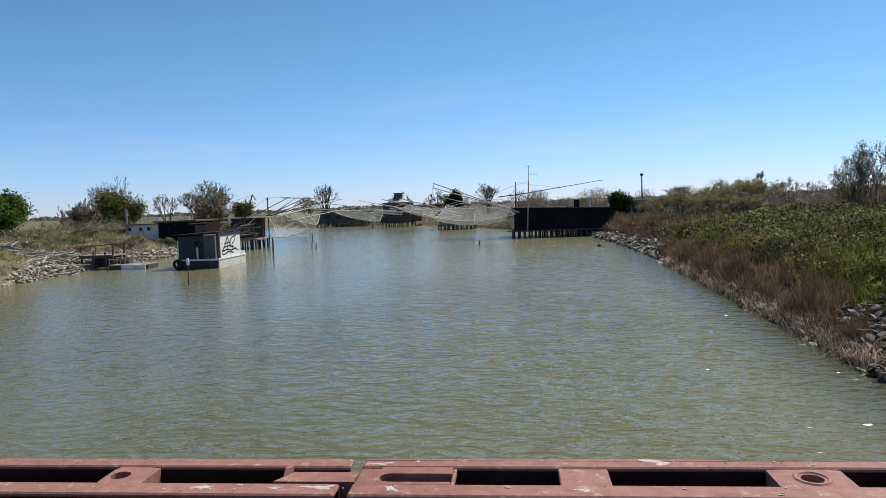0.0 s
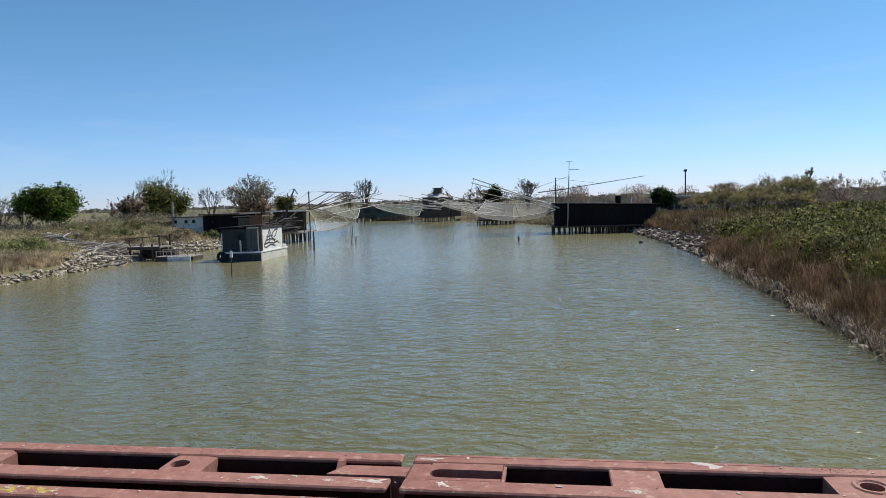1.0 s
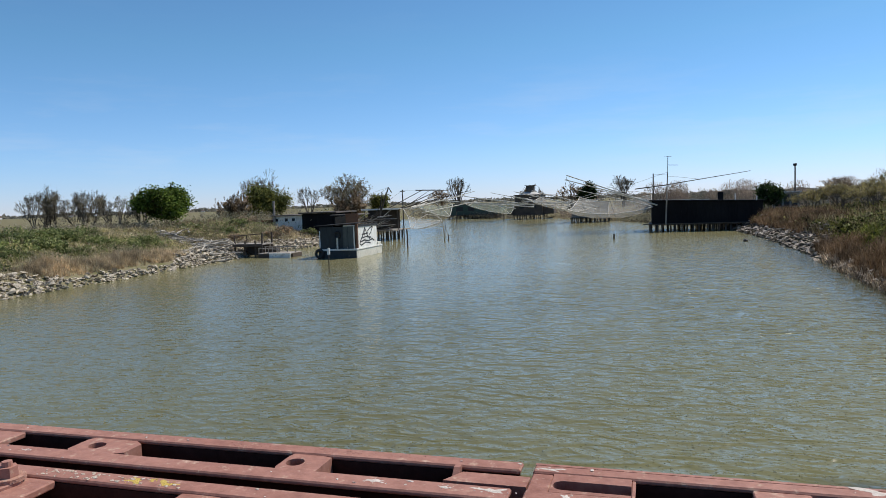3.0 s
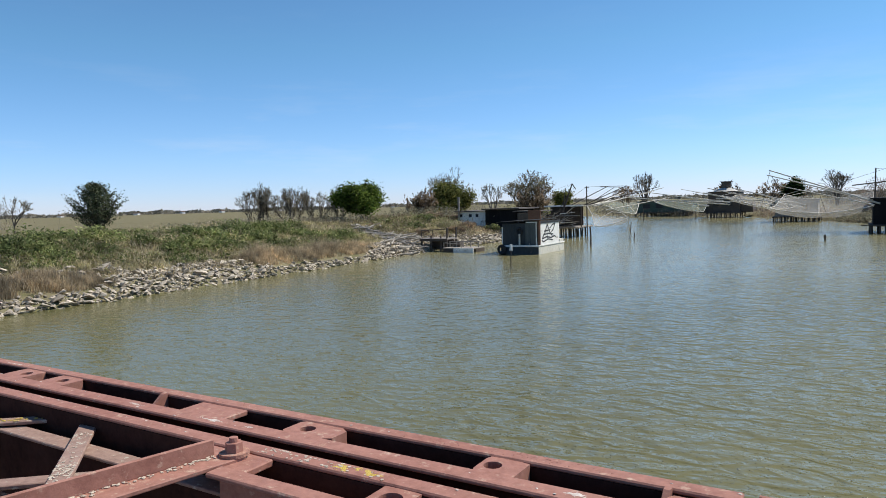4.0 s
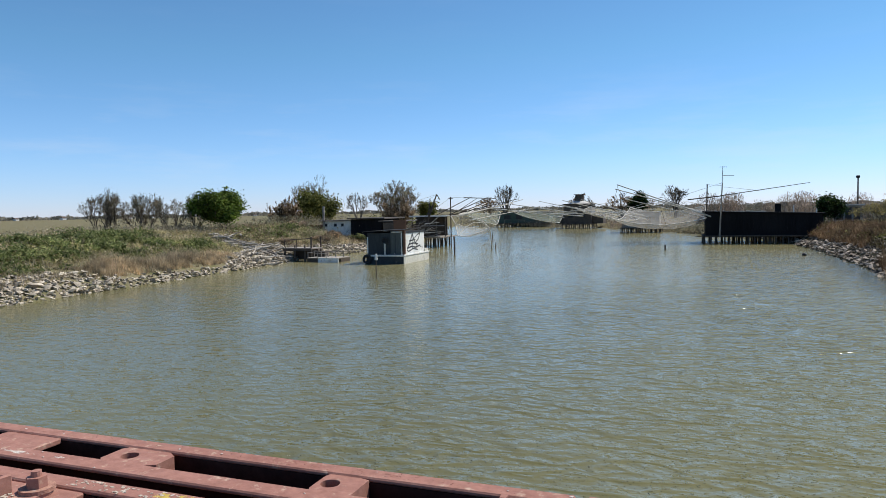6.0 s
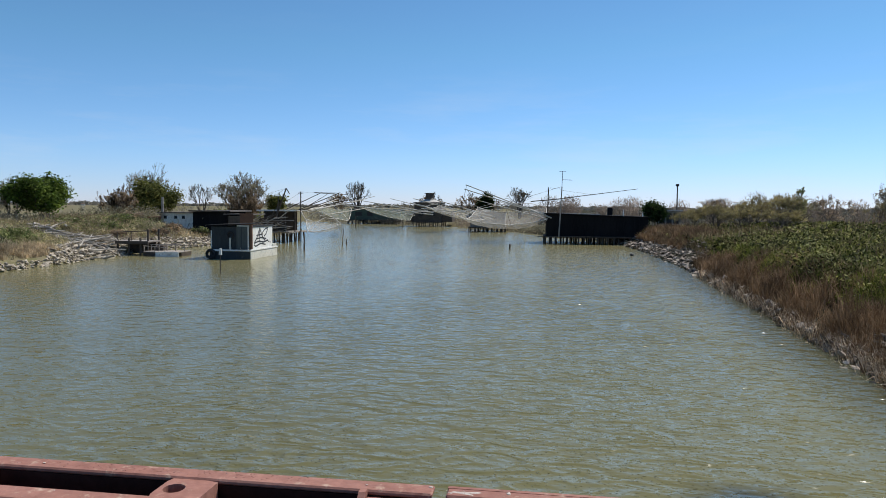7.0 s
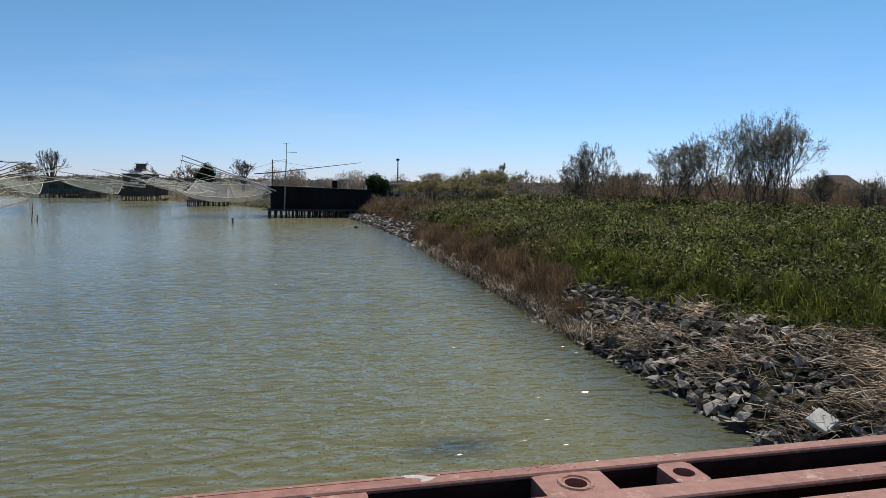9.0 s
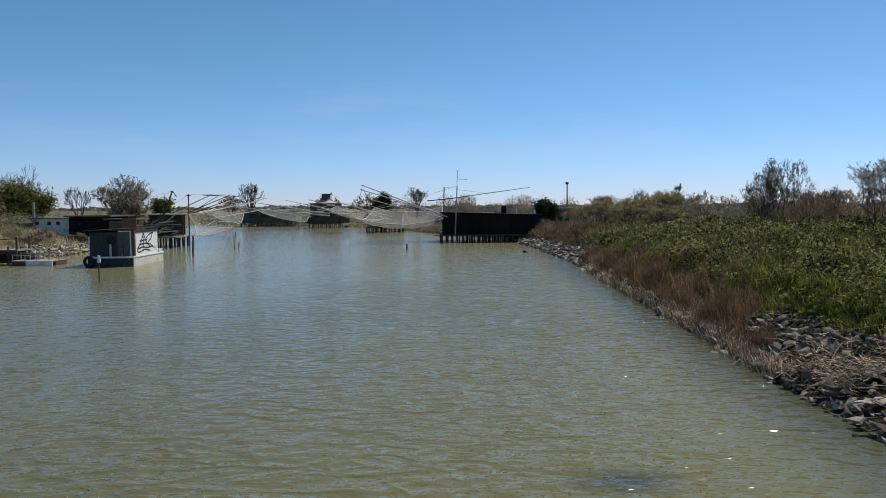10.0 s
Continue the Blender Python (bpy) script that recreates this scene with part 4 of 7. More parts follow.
for cx, w in ((0.10, 0.16), (1.25, 0.05), (-0.2, 0.25), (-0.7, 0.3)):
    bm = bmesh.new()
    for j in range(170):
        stain(bm, cx + rs.gauss(0, 0.5) * w, 0.050 + rs.uniform(0, 0.029), rs.uniform(0.001, 0.0024), rs.uniform(0.0008, 0.0018), ZC - 0.0007 + (j % 7) * 0.0001, rs, 5)
    tagged(part("rust_flakes", bm, M_STEEL), "flaking rust along the edge of the chord", "rust", kind="stuff")

# the bridge crosses the river at a slight angle
SKEW = Matrix.Translation((0.781, -1.244, 0)) @ Matrix.Rotation(radians(-0.913), 4, "Z") @ Matrix.Translation((-0.781, 1.244, 0))
for ob in list(scene.objects):
    if ob not in BEFORE and ob.parent is None:
        ob.matrix_basis = SKEW @ ob.matrix_basis


# ---- stones, grass and reeds ----
rng = np.random.default_rng(7)


def rock_mesh(name, seed, mat, flat=0.42, points=10):
    r = random.Random(seed)
    bm = bmesh.new()
    for _ in range(points):
        v = Vector((r.gauss(0, 1), r.gauss(0, 1), r.gauss(0, 1))).normalized() * r.uniform(0.42, 0.58)
        bm.verts.new((v.x * 1.25, v.y * 0.9, v.z * flat))
    bmesh.ops.convex_hull(bm, input=bm.verts)
    loose = [v for v in bm.verts if not v.link_faces]
    bmesh.ops.delete(bm, geom=loose, context="VERTS")
    bmesh.ops.triangulate(bm, faces=bm.faces)
    me = bpy.data.meshes.new(name)
    bm.to_mesh(me)
    bm.free()
    me.materials.append(mat)
    return me


ROCKS = [rock_mesh("stone", s, M_STONE, 0.40) for s in range(9)]
ROCKS_L = [rock_mesh("stone", 20 + s, M_STONE_L, 0.5, 12) for s in range(7)]


def rubble(label, line, side, y0, y1, width, size, meshes, near, fill=lambda y: 1.0, start=-0.35, tilt=0.3):
    """Stones packed against one another along a bank: the ones near the bridge singly, the rest joined."""
    t = thing("rubble_bank", label, "stones")
    xs, ys = [], []
    step = size * 0.78
    for y in np.arange(y0, y1, step):
        for d in np.arange(start, float(width(y)), step):
            if rng.uniform() < fill(y):
                yy = y + rng.normal(0, 0.4) * step
                ys.append(yy)
                xs.append(float(bank_x(line, yy)) + side * (d + rng.normal(0, 0.35) * step))
    xs, ys = np.array(xs), np.array(ys)
    sz = size * np.exp(np.clip(rng.normal(0, 0.3, len(xs)), -0.7, 0.55))
    zs = ground_z(xs, ys)
    Vs, Fs, base = [], [], 0
    for rank, i in enumerate(np.argsort(ys)):
        me = meshes[i % len(meshes)]
        m = Matrix.LocRotScale((xs[i], ys[i], zs[i] + sz[i] * rng.uniform(-0.3, 0.5)), Euler((rng.normal(0, tilt), rng.normal(0, tilt), rng.uniform(0, 6.3))), Vector((sz[i] * rng.uniform(0.85, 1.35), sz[i], sz[i] * rng.uniform(0.7, 1.1))))
        if rank < near:
            o = new("stone", me)
            o.parent = t
            o.matrix_basis = m
        else:
            co = np.array([m @ v.co for v in me.vertices])
            Vs.append(co)
            Fs.append(np.array([p.vertices[:] for p in me.polygons]) + base)
            base += len(co)
    if Vs:
        o = np_mesh("rubble", np.concatenate(Vs), np.concatenate(Fs), meshes[0].materials[0], t, flat=True)
        tagged(o, kind="stuff")


rubble("dark grey broken stones of the sunlit bank revetment", RIGHT_BANK, 1, 2.4, 18.5, lambda y: grass_edge(y) + 0.25, 0.20, ROCKS, 295, tilt=0.5)
rubble("larger dark slabs among the revetment stones", RIGHT_BANK, 1, 3.0, 18.0, lambda y: grass_edge(y), 0.34, ROCKS, 0, lambda y: 0.06)
rubble("scattered dark stones at the foot of the reeds", RIGHT_BANK, 1, 18.5, 37, lambda y: 0.55, 0.22, ROCKS, 0, lambda y: 0.85)
rubble("grey stones of the far bank revetment", RIGHT_BANK, 1, 37, 66, lambda y: np.interp(y, [37, 42, 50, 60, 66], [0.4, 1.7, 2.6, 2.8, 2.2]), 0.25, ROCKS, 0, lambda y: 0.92)
rubble("grey stones on the bank beside the black cabin", RIGHT_BANK, 1, 64, 80, lambda y: 2.4, 0.27, ROCKS, 0, lambda y: 0.6)
rubble("pale quarry stones along the waterline", LEFT_BANK, -1, 1.5, 62, lambda y: np.interp(y, [9, 11, 16, 18, 20, 24, 27, 36, 39, 44, 52, 62], [2.6, 0.9, 0.8, 1.9, 2.3, 2.2, 0.65, 0.6, 2.2, 2.8, 1.6, 1.2]), 0.25, ROCKS_L, 290)
rubble("small pale stones between the larger ones", LEFT_BANK, -1, 4, 62, lambda y: np.interp(y, [9, 11, 16, 18, 24, 27, 36, 39, 44, 60], [2.4, 0.8, 0.7, 2.0, 2.2, 0.6, 0.5, 2.0, 2.6, 1.4]), 0.19, ROCKS_L, 0, lambda y: 0.4)
rubble("pale stones showing through the weeds near the bridge", LEFT_BANK, -1, 0.0, 19, lambda y: np.interp(y, [0, 9, 13, 19], [5.4, 5.2, 4.4, 3.2]), 0.33, ROCKS_L, 290, lambda y: 0.62, 2.2)


def put_blades(name, label, category, x, y, h, w, lean, mat, sink=0.03):
    P = np.stack([x, y, ground_z(x, y) - sink], 1)
    V, F = blades(P, h, w, lean, rng)
    return tagged(np_mesh(name, V, F, mat), label, category, kind="stuff")


def patchy(x, y, s, seed, cut):
    return wobble(x, y, s, seed) + rng.normal(0, 0.22, len(x)) > cut


def clumps(name, label, x, y, radius, leaves, size, mat, aspect=2.2):
    """Low rounded tufts of leaves, so that the slope has relief."""
    n = len(x)
    z = ground_z(x, y)
    u = rng.normal(size=(n, leaves, 3))
    u /= np.linalg.norm(u, axis=2)[..., None]
    u[..., 2] = np.abs(u[..., 2]) * 0.9
    r = radius[:, None, None] * rng.uniform(0.55, 1.08, (n, leaves, 1))
    P = np.stack([x, y, z - 0.05], 1)[:, None] + u * r * np.array([1.15, 1.15, 1.0])
    V, F = leaf_quads(P.reshape(-1, 3), np.repeat(size, leaves), rng, 0.15, aspect)
    tagged(np_mesh(name, V, F, mat), label, "weeds", kind="stuff")


def right_bank_plants():
    n = 2900
    d = 0.2 + rng.uniform(0, 1, n) ** 1.25 * 22
    y = -4 + rng.uniform(0, 1, n) ** 1.5 * 66
    x = bank_x(RIGHT_BANK, y) + grass_edge(y) + d
    keep = patchy(x, y, 0.7, 4.4, -0.65)
    x, y = x[keep], y[keep]
    for part_of, leaves in ((y < 24, 95), (y >= 24, 38)):
        xx, yy = x[part_of], y[part_of]
        clumps("weed_tufts", "rounded leafy green tufts covering the dike slope", xx, yy, rng.uniform(0.2, 0.62, len(xx)), leaves, 0.024 + np.where(yy < 24, 0.0011, 0.0015) * np.maximum(yy, 0), M_WEED, 2.6)
    # taller mounds of leaves
    n = 330
    y = 4 + rng.uniform(0, 1, n) ** 1.3 * 40
    x = bank_x(RIGHT_BANK, y) + grass_edge(y) + 0.5 + rng.uniform(0, 1, n) ** 1.1 * 15
    clumps("weed_tufts", "tall leafy weed mounds on the dike slope", x, y, rng.uniform(0.45, 0.95, n), 250, 0.029 + 0.0012 * y, M_WEED, 2.6)
    # fountains of bright grass along the edge of the stones and among the weeds
    n = 880
    y = 3 + rng.uniform(0, 1, n) ** 1.3 * 36
    x = bank_x(RIGHT_BANK, y) + grass_edge(y) + np.where(rng.uniform(size=n) < 0.5, rng.normal(0.1, 0.25, n), rng.uniform(0, 9, n))
    k = 46
    a, q = rng.uniform(0, 6.283, (n, k)), rng.uniform(0, 1, (n, k)) ** 0.5
    rad = rng.uniform(0.12, 0.4, n)[:, None]
    x, y = (x[:, None] + np.cos(a) * q * rad).ravel(), (y[:, None] + np.sin(a) * q * rad).ravel()
    h = (rng.uniform(0.35, 0.7, n)[:, None] * (1.1 - 0.45 * q)).ravel()
    put_blades("grass", "tall bright grass tufts overhanging the stones", "grass", x, y, h, 0.012 + 0.0009 * y, rng.uniform(0.1, 0.7, n * k), M_GRASS)
    n = 500
    y = 3 + rng.uniform(0, 1, n) ** 1.3 * 40
    x = bank_x(RIGHT_BANK, y) + grass_edge(y) + rng.normal(0, 0.22, n)
    clumps("weed_tufts", "tall green tufts overhanging the stones", x, y, rng.uniform(0.2, 0.42, n), 50, 0.034 + 0.001 * y, M_GRASS)
    n = 34000
    d = 1.9 + rng.uniform(0, 1, n) ** 1.3 * 26
    y = -6 + rng.uniform(0, 1, n) ** 1.6 * 86
    x = bank_x(RIGHT_BANK, y) + grass_edge(y) + d - 2.0
    h = rng.uniform(0.14, 0.36, n) * (1 + 0.5 * wobble(x, y, 0.5, 1.0))
    keep = patchy(x, y, 0.55, 0.3, -0.1)
    put_blades("grass", "lush green spring grass on the sloping dike", "grass", x[keep], y[keep], h[keep], (0.02 + 0.0012 * y + 0.01 * rng.uniform(size=n))[keep], rng.uniform(0.15, 0.75, n)[keep], M_GRASS)
    # broad weeds
    n = 30000
    d = 1.9 + rng.uniform(0, 1, n) ** 1.2 * 24
    y = -5 + rng.uniform(0, 1, n) ** 1.6 * 75
    x = bank_x(RIGHT_BANK, y) + grass_edge(y) + d - 2.0
    keep = patchy(x, y, 0.8, 4.0, 0.02)
    x, y = x[keep], y[keep]
    z = ground_z(x, y) + rng.uniform(0.02, 0.26, len(x)) * (0.7 + 0.5 * wobble(x, y, 0.8, 4.0))
    V, F = leaf_quads(np.stack([x, y, z], 1), 0.024 + 0.0012 * np.maximum(y, 0), rng, 0.8)
    tagged(np_mesh("weeds", V, F, M_WEED), "broad-leaved green weeds among the grass", "weeds", kind="stuff")
    # standing reeds at the foot
    n = 36000
    y = 14.6 + rng.uniform(0, 1, n) ** 1.25 * 26
    w = np.interp(y, [14.6, 17, 20, 26, 34, 41], [0.5, 1.4, 2.1, 2.4, 2.1, 1.2])
    d = rng.uniform(0, 1, n) ** 1.1 * w
    x = bank_x(RIGHT_BANK, y) + 0.30 + d
    keep = patchy(x, y, 1.5, 2.0, 0.0)
    tall = (0.85 + 0.35 * wobble(x, y, 1.3, 6.0)) * np.interp(d / w, [0, 0.25, 0.7, 1], [0.75, 1.0, 0.9, 0.55]) * np.interp(y, [14.6, 17.5, 30], [0.45, 1, 1.05])
    put_blades("reeds", "brown dry reeds standing along the waterline", "reeds", x[keep], y[keep], (rng.uniform(0.35, 1.2, n) * tall)[keep], (0.006 + 0.0006 * y)[keep], rng.uniform(0.05, 0.75, n)[keep], M_REED_R)
    # bent and broken reed stems leaning out over the water
    n = 2600
    y = 13 + rng.uniform(0, 1, n) ** 1.2 * 24
    x = bank_x(RIGHT_BANK, y) - 0.12 + rng.uniform(0, 0.5, n)
    put_blades("reeds", "bent pale reed stems leaning over the water", "reeds", x, y, rng.uniform(0.2, 0.7, n), 0.006 + 0.0006 * y, rng.uniform(0.5, 0.95, n), M_STRAW)
    n = 15000
    y = 20 + rng.uniform(0, 1, n) ** 1.1 * 48
    x = bank_x(RIGHT_BANK, y) + 1.6 + rng.uniform(0, 1, n) ** 1.5 * 8.0
    keep = patchy(x, y, 0.6, 3.5, -0.1)
    put_blades("reeds", "short brown dead stalks mixed into the grass", "reeds", x[keep], y[keep], rng.uniform(0.25, 0.8, n)[keep], (0.008 + 0.0007 * y)[keep], rng.uniform(0.1, 0.8, n)[keep], M_DEADSTALK)
    n = 7000
    y = 50 + rng.uniform(0, 1, n) * 18
    x = bank_x(RIGHT_BANK, y) + 1.3 + rng.uniform(0, 1, n) * 3.0
    put_blades("reeds", "brown dry reeds beside the black cabin", "reeds", x, y, rng.uniform(0.35, 1.0, n), np.full(n, 0.035), rng.uniform(0.1, 0.8, n), M_REED_R)
    # broken reeds washed over the stones
    heaps = [(rng.uniform(0.3, 2.4), 4.5 + 11 * rng.uniform(0, 1) ** 1.2, rng.normal(0.5, 1.3), int(rng.uniform(20, 80))) for _ in range(14)] + [(2.0, 7.0, 0.9, 200), (2.6, 7.9, 0.8, 110), (1.2, 6.4, 1.2, 150), (0.7, 11.2, 1.5, 150), (2.6, 6.1, 0.4, 200), (0.9, 9.0, 1.0, 90)]
    S = []
    for off, yc, turn, count in heaps:
        xc = float(bank_x(RIGHT_BANK, yc)) + off
        for _ in range(count):
            x, y = xc + rng.normal(0, 0.26), yc + rng.normal(0, 0.26)
            a, tilt, L = turn + rng.normal(0, 0.55), rng.normal(0.15, 0.35), rng.uniform(0.2, 0.75)
            p = np.array([x, y, float(ground_z(x, y)) + rng.uniform(0.12, 0.36)])
            d = np.array([np.cos(a) * np.cos(tilt), -np.sin(a) * np.cos(tilt), np.sin(tilt)]) * L / 2
            bend = np.array([0, 0, -0.06 * L])
            r = rng.uniform(0.004, 0.011)
            S.append((*(p - d), *p, r, r))
            S.append((*p, *(p + d + bend), r, r * 0.5))
    for _ in range(1700):
        y = 3.5 + 16 * rng.uniform(0, 1) ** 1.3
        x = float(bank_x(RIGHT_BANK, y)) + rng.uniform(0.1, 3.4)
        a, tilt, L, r = rng.uniform(0, 6.3), rng.normal(0, 0.3), rng.uniform(0.08, 0.5), rng.uniform(0.003, 0.008)
        p = np.array([x, y, float(ground_z(x, y)) + rng.uniform(0.06, 0.26)])
        d = np.array([np.cos(a) * np.cos(tilt), np.sin(a) * np.cos(tilt), np.sin(tilt)]) * L / 2
        S.append((*(p - d), *(p + d), r, r * 0.6))
    V, F = tubes(S, 3)
    tagged(np_mesh("broken_reeds", V, F, M_STRAW), "pale broken reed stalks heaped over the stones", "reeds", kind="stuff")


right_bank_plants()


def left_bank_plants():
    n = 4200
    d = 2.4 + rng.uniform(0, 1, n) * 10
    y = -6 + rng.uniform(0, 1, n) * 62
    x = bank_x(LEFT_BANK, y) - d
    k = patchy(x, y, 0.45, 8.4, 0.26) & (y < 38)
    clumps("weed_tufts", "rounded leafy green tufts on the bank", x[k], y[k], rng.uniform(0.18, 0.55, k.sum()), 50, np.full(k.sum(), 0.065), M_BANKWEED, 3.2)
    n2 = 170
    y2 = -2 + rng.uniform(0, 1, n2) * 44
    x2 = bank_x(LEFT_BANK, y2) - 4.2 - rng.uniform(0, 1, n2) * 5.5
    j = wobble(x2, y2, 0.42, 8.4) > 0.05
    clumps("weed_tufts", "dense mounded green bramble bushes on the bank", x2[j], y2[j], rng.uniform(0.5, 0.95, j.sum()), 400, np.full(j.sum(), 0.066), M_BANKWEED, 3.4)
    k = patchy(x, y, 0.5, 2.4, -0.2)
    clumps("dry_tufts", "tangled brown dead tufts on the bank", x[k], y[k], rng.uniform(0.15, 0.45, k.sum()), 26, np.full(k.sum(), 0.042), M_BANKGRASS, 7.0)
    n = 38000
    d = 1.2 + rng.uniform(0, 1, n) ** 1.1 * 21
    y = -8 + rng.uniform(0, 1, n) * 68
    x = bank_x(LEFT_BANK, y) - d
    keep = patchy(x, y, 0.5, 1.3, -0.5)
    put_blades("dry_grass", "tangled dry straw-coloured grass on the grassy bank", "grass", x[keep], y[keep], rng.uniform(0.2, 0.65, n)[keep], np.full(n, 0.035)[keep], rng.uniform(0.2, 0.9, n)[keep], M_DRYGRASS)
    n = 50000
    d = 3.4 + rng.uniform(0, 1, n) ** 1.1 * 30
    y = -8 + rng.uniform(0, 1, n) * 66
    x = bank_x(LEFT_BANK, y) - d
    keep = patchy(x, y, 0.5, 6.3, -0.1)
    put_blades("grass", "olive green grass tufts on the grassy bank", "grass", x[keep], y[keep], rng.uniform(0.2, 0.6, n)[keep], np.full(n, 0.045)[keep], rng.uniform(0.25, 0.85, n)[keep], M_BANKGRASS)
    n = 50000
    d = 3.8 + rng.uniform(0, 1, n) * 6.5
    y = -8 + rng.uniform(0, 1, n) * 50
    x = bank_x(LEFT_BANK, y) - d
    keep = patchy(x, y, 0.42, 8.4, 0.3)
    x, y = x[keep], y[keep]
    top = 0.35 + 0.75 * np.clip(wobble(x, y, 0.42, 8.4), 0, 1)
    z = ground_z(x, y) + rng.uniform(0.05, 1.0, len(x)) * top
    V, F = leaf_quads(np.stack([x, y, z], 1), np.full(len(x), 0.07), rng, 0.6, 3.0)
    tagged(np_mesh("weeds", V, F, M_BANKWEED), "dark green leafy weeds and brambles on the grassy bank", "weeds", kind="stuff")
    n = 26000
    y = np.concatenate([9.8 + rng.uniform(0, 1, n // 2) * 7.2, 25 + rng.uniform(0, 1, n // 2) * 13.5])
    x = bank_x(LEFT_BANK, y) - 0.9 - rng.uniform(0, 1, n) * np.where(y < 20, 2.0, 1.8)
    keep = patchy(x, y, 1.4, 3.0, -0.15)
    depth = bank_x(LEFT_BANK, y) - x
    mound = np.clip(1.15 - 0.45 * np.abs(depth - 1.9), 0.25, 1) * (0.75 + 0.4 * wobble(x, y, 1.1, 2.0)) * np.interp(y, [9.8, 11.5, 15, 17, 25, 27, 36, 38.5], [0.4, 1, 1, 0.4, 0.4, 1, 1, 0.4])
    put_blades("reeds", "pale dry reeds standing behind the waterline stones", "reeds", x[keep], y[keep], (rng.uniform(0.45, 1.05, n) * mound)[keep], np.full(n, 0.024)[keep], rng.uniform(0.05, 0.6, n)[keep], M_REED_L)


left_bank_plants()


# ---- trees and shrubs ----
def grow(seed, height, spread, stems=1, levels=4, kids=4, r0=0.08, up=0.35, clear=0.25):
    """Limb segments and twig tips of a branching plant, from the origin."""
    r = random.Random(seed)
    seg, fine, tips = [], [], []

    def limb(p, d, length, rad, lvl):
        steps = 3 if lvl < 2 else 2
        q = p
        pts = [q]
        for s in range(steps):
            d = (d + Vector((r.gauss(0, 0.16), r.gauss(0, 0.16), r.gauss(0.05, 0.10) + up * 0.12))).normalized()
            n = q + d * (length / steps)
            a, b = rad * (1 - s / steps * 0.5), rad * (1 - (s + 1) / steps * 0.5)
            (seg if lvl < 3 else fine).append((*q, *n, a, b))
            q = n
            pts.append(q)
        if lvl >= levels:
            tips.append(tuple(q))
            tips.append(tuple((pts[-1] + pts[-2]) / 2))
            return
        for k in range(kids + (1 if lvl > 0 else 0)):
            t = r.uniform(clear if lvl == 0 else 0.25, 1.0) * steps
            i = min(int(t), steps - 1)
            base = pts[i].lerp(pts[i + 1], t - i)
            a = r.uniform(0, 6.283)
            out = Vector((math.cos(a), math.sin(a), 0))
            nd = (d * r.uniform(0.5, 0.9) + out * spread * r.uniform(0.5, 1.1) + Vector((0, 0, up * r.uniform(0.2, 1)))).normalized()
            limb(base, nd, length * r.uniform(0.42, 0.62), rad * 0.45, lvl + 1)
    for s in range(stems):
        a = r.uniform(0, 6.283)
        lean = spread * (0.35 if stems > 1 else 0.08)
        limb(Vector((math.cos(a), math.sin(a), 0)) * (0.12 * (stems > 1)), Vector((math.cos(a) * lean, math.sin(a) * lean, 1)).normalized(), height * r.uniform(0.45, 0.58), r0 * r.uniform(0.7, 1), 0)
    return seg, fine, tips


def fit_height(seg, fine, tips, height, width):
    z = max(t[2] for t in tips)
    w = max(max(abs(t[0]), abs(t[1])) for t in tips)
    k, j = height / z, width / 2 / w
    f = np.array([j, j, k])
    S = np.array(seg)
    S[:, :3] *= f
    S[:, 3:6] *= f
    T = np.array(fine)
    if len(T):
        T[:, :3] *= f
        T[:, 3:6] *= f
    return S, T, np.array(tips) * f


def tree(name, label, x, y, height, width, seed, twig=M_TWIG, leaf=None, leaf_n=0, leaf_size=0.1, stems=1, levels=4, kids=4, up=0.35, z=None, fine_r=0.012, spread_leaf=0.25, category="tree", clear=0.25, spread=0.8, trunk_r=None):
    seg, fine, tips = grow(seed, height, spread, stems, levels, kids, 0.06, up, clear)
    S, T, P = fit_height(seg, fine, tips, height, width)
    k = (trunk_r or height * 0.016) / S[:, 6].max()
    S[:, 6:] = np.maximum(S[:, 6:] * k, fine_r)
    g = np.random.default_rng(seed)
    t = thing(name, label, category, pose(x, y, float(ground_z(x, y)) - 0.08 if z is None else z, 0, 0, g.uniform(0, 360)))
    V, F = tubes(S, 6)
    np_mesh("trunk", V, F, M_BARK, t)
    if len(T):
        T[:, 6:] = fine_r * np.array([[1.0, 0.6]])
        V, F = tubes(T, 3)
        tagged(np_mesh("branchwork", V, F, twig, t), kind="stuff")
    if leaf is not None:
        idx = g.integers(0, len(P), leaf_n)
        Q = P[idx] + g.normal(0, spread_leaf, (leaf_n, 3))
        Q[:, 2] = np.maximum(Q[:, 2], 0.05)
        V, F = leaf_quads(Q, np.full(leaf_n, leaf_size), g, 0.4)
        np_mesh("crown", V, F, leaf, t)
    return t


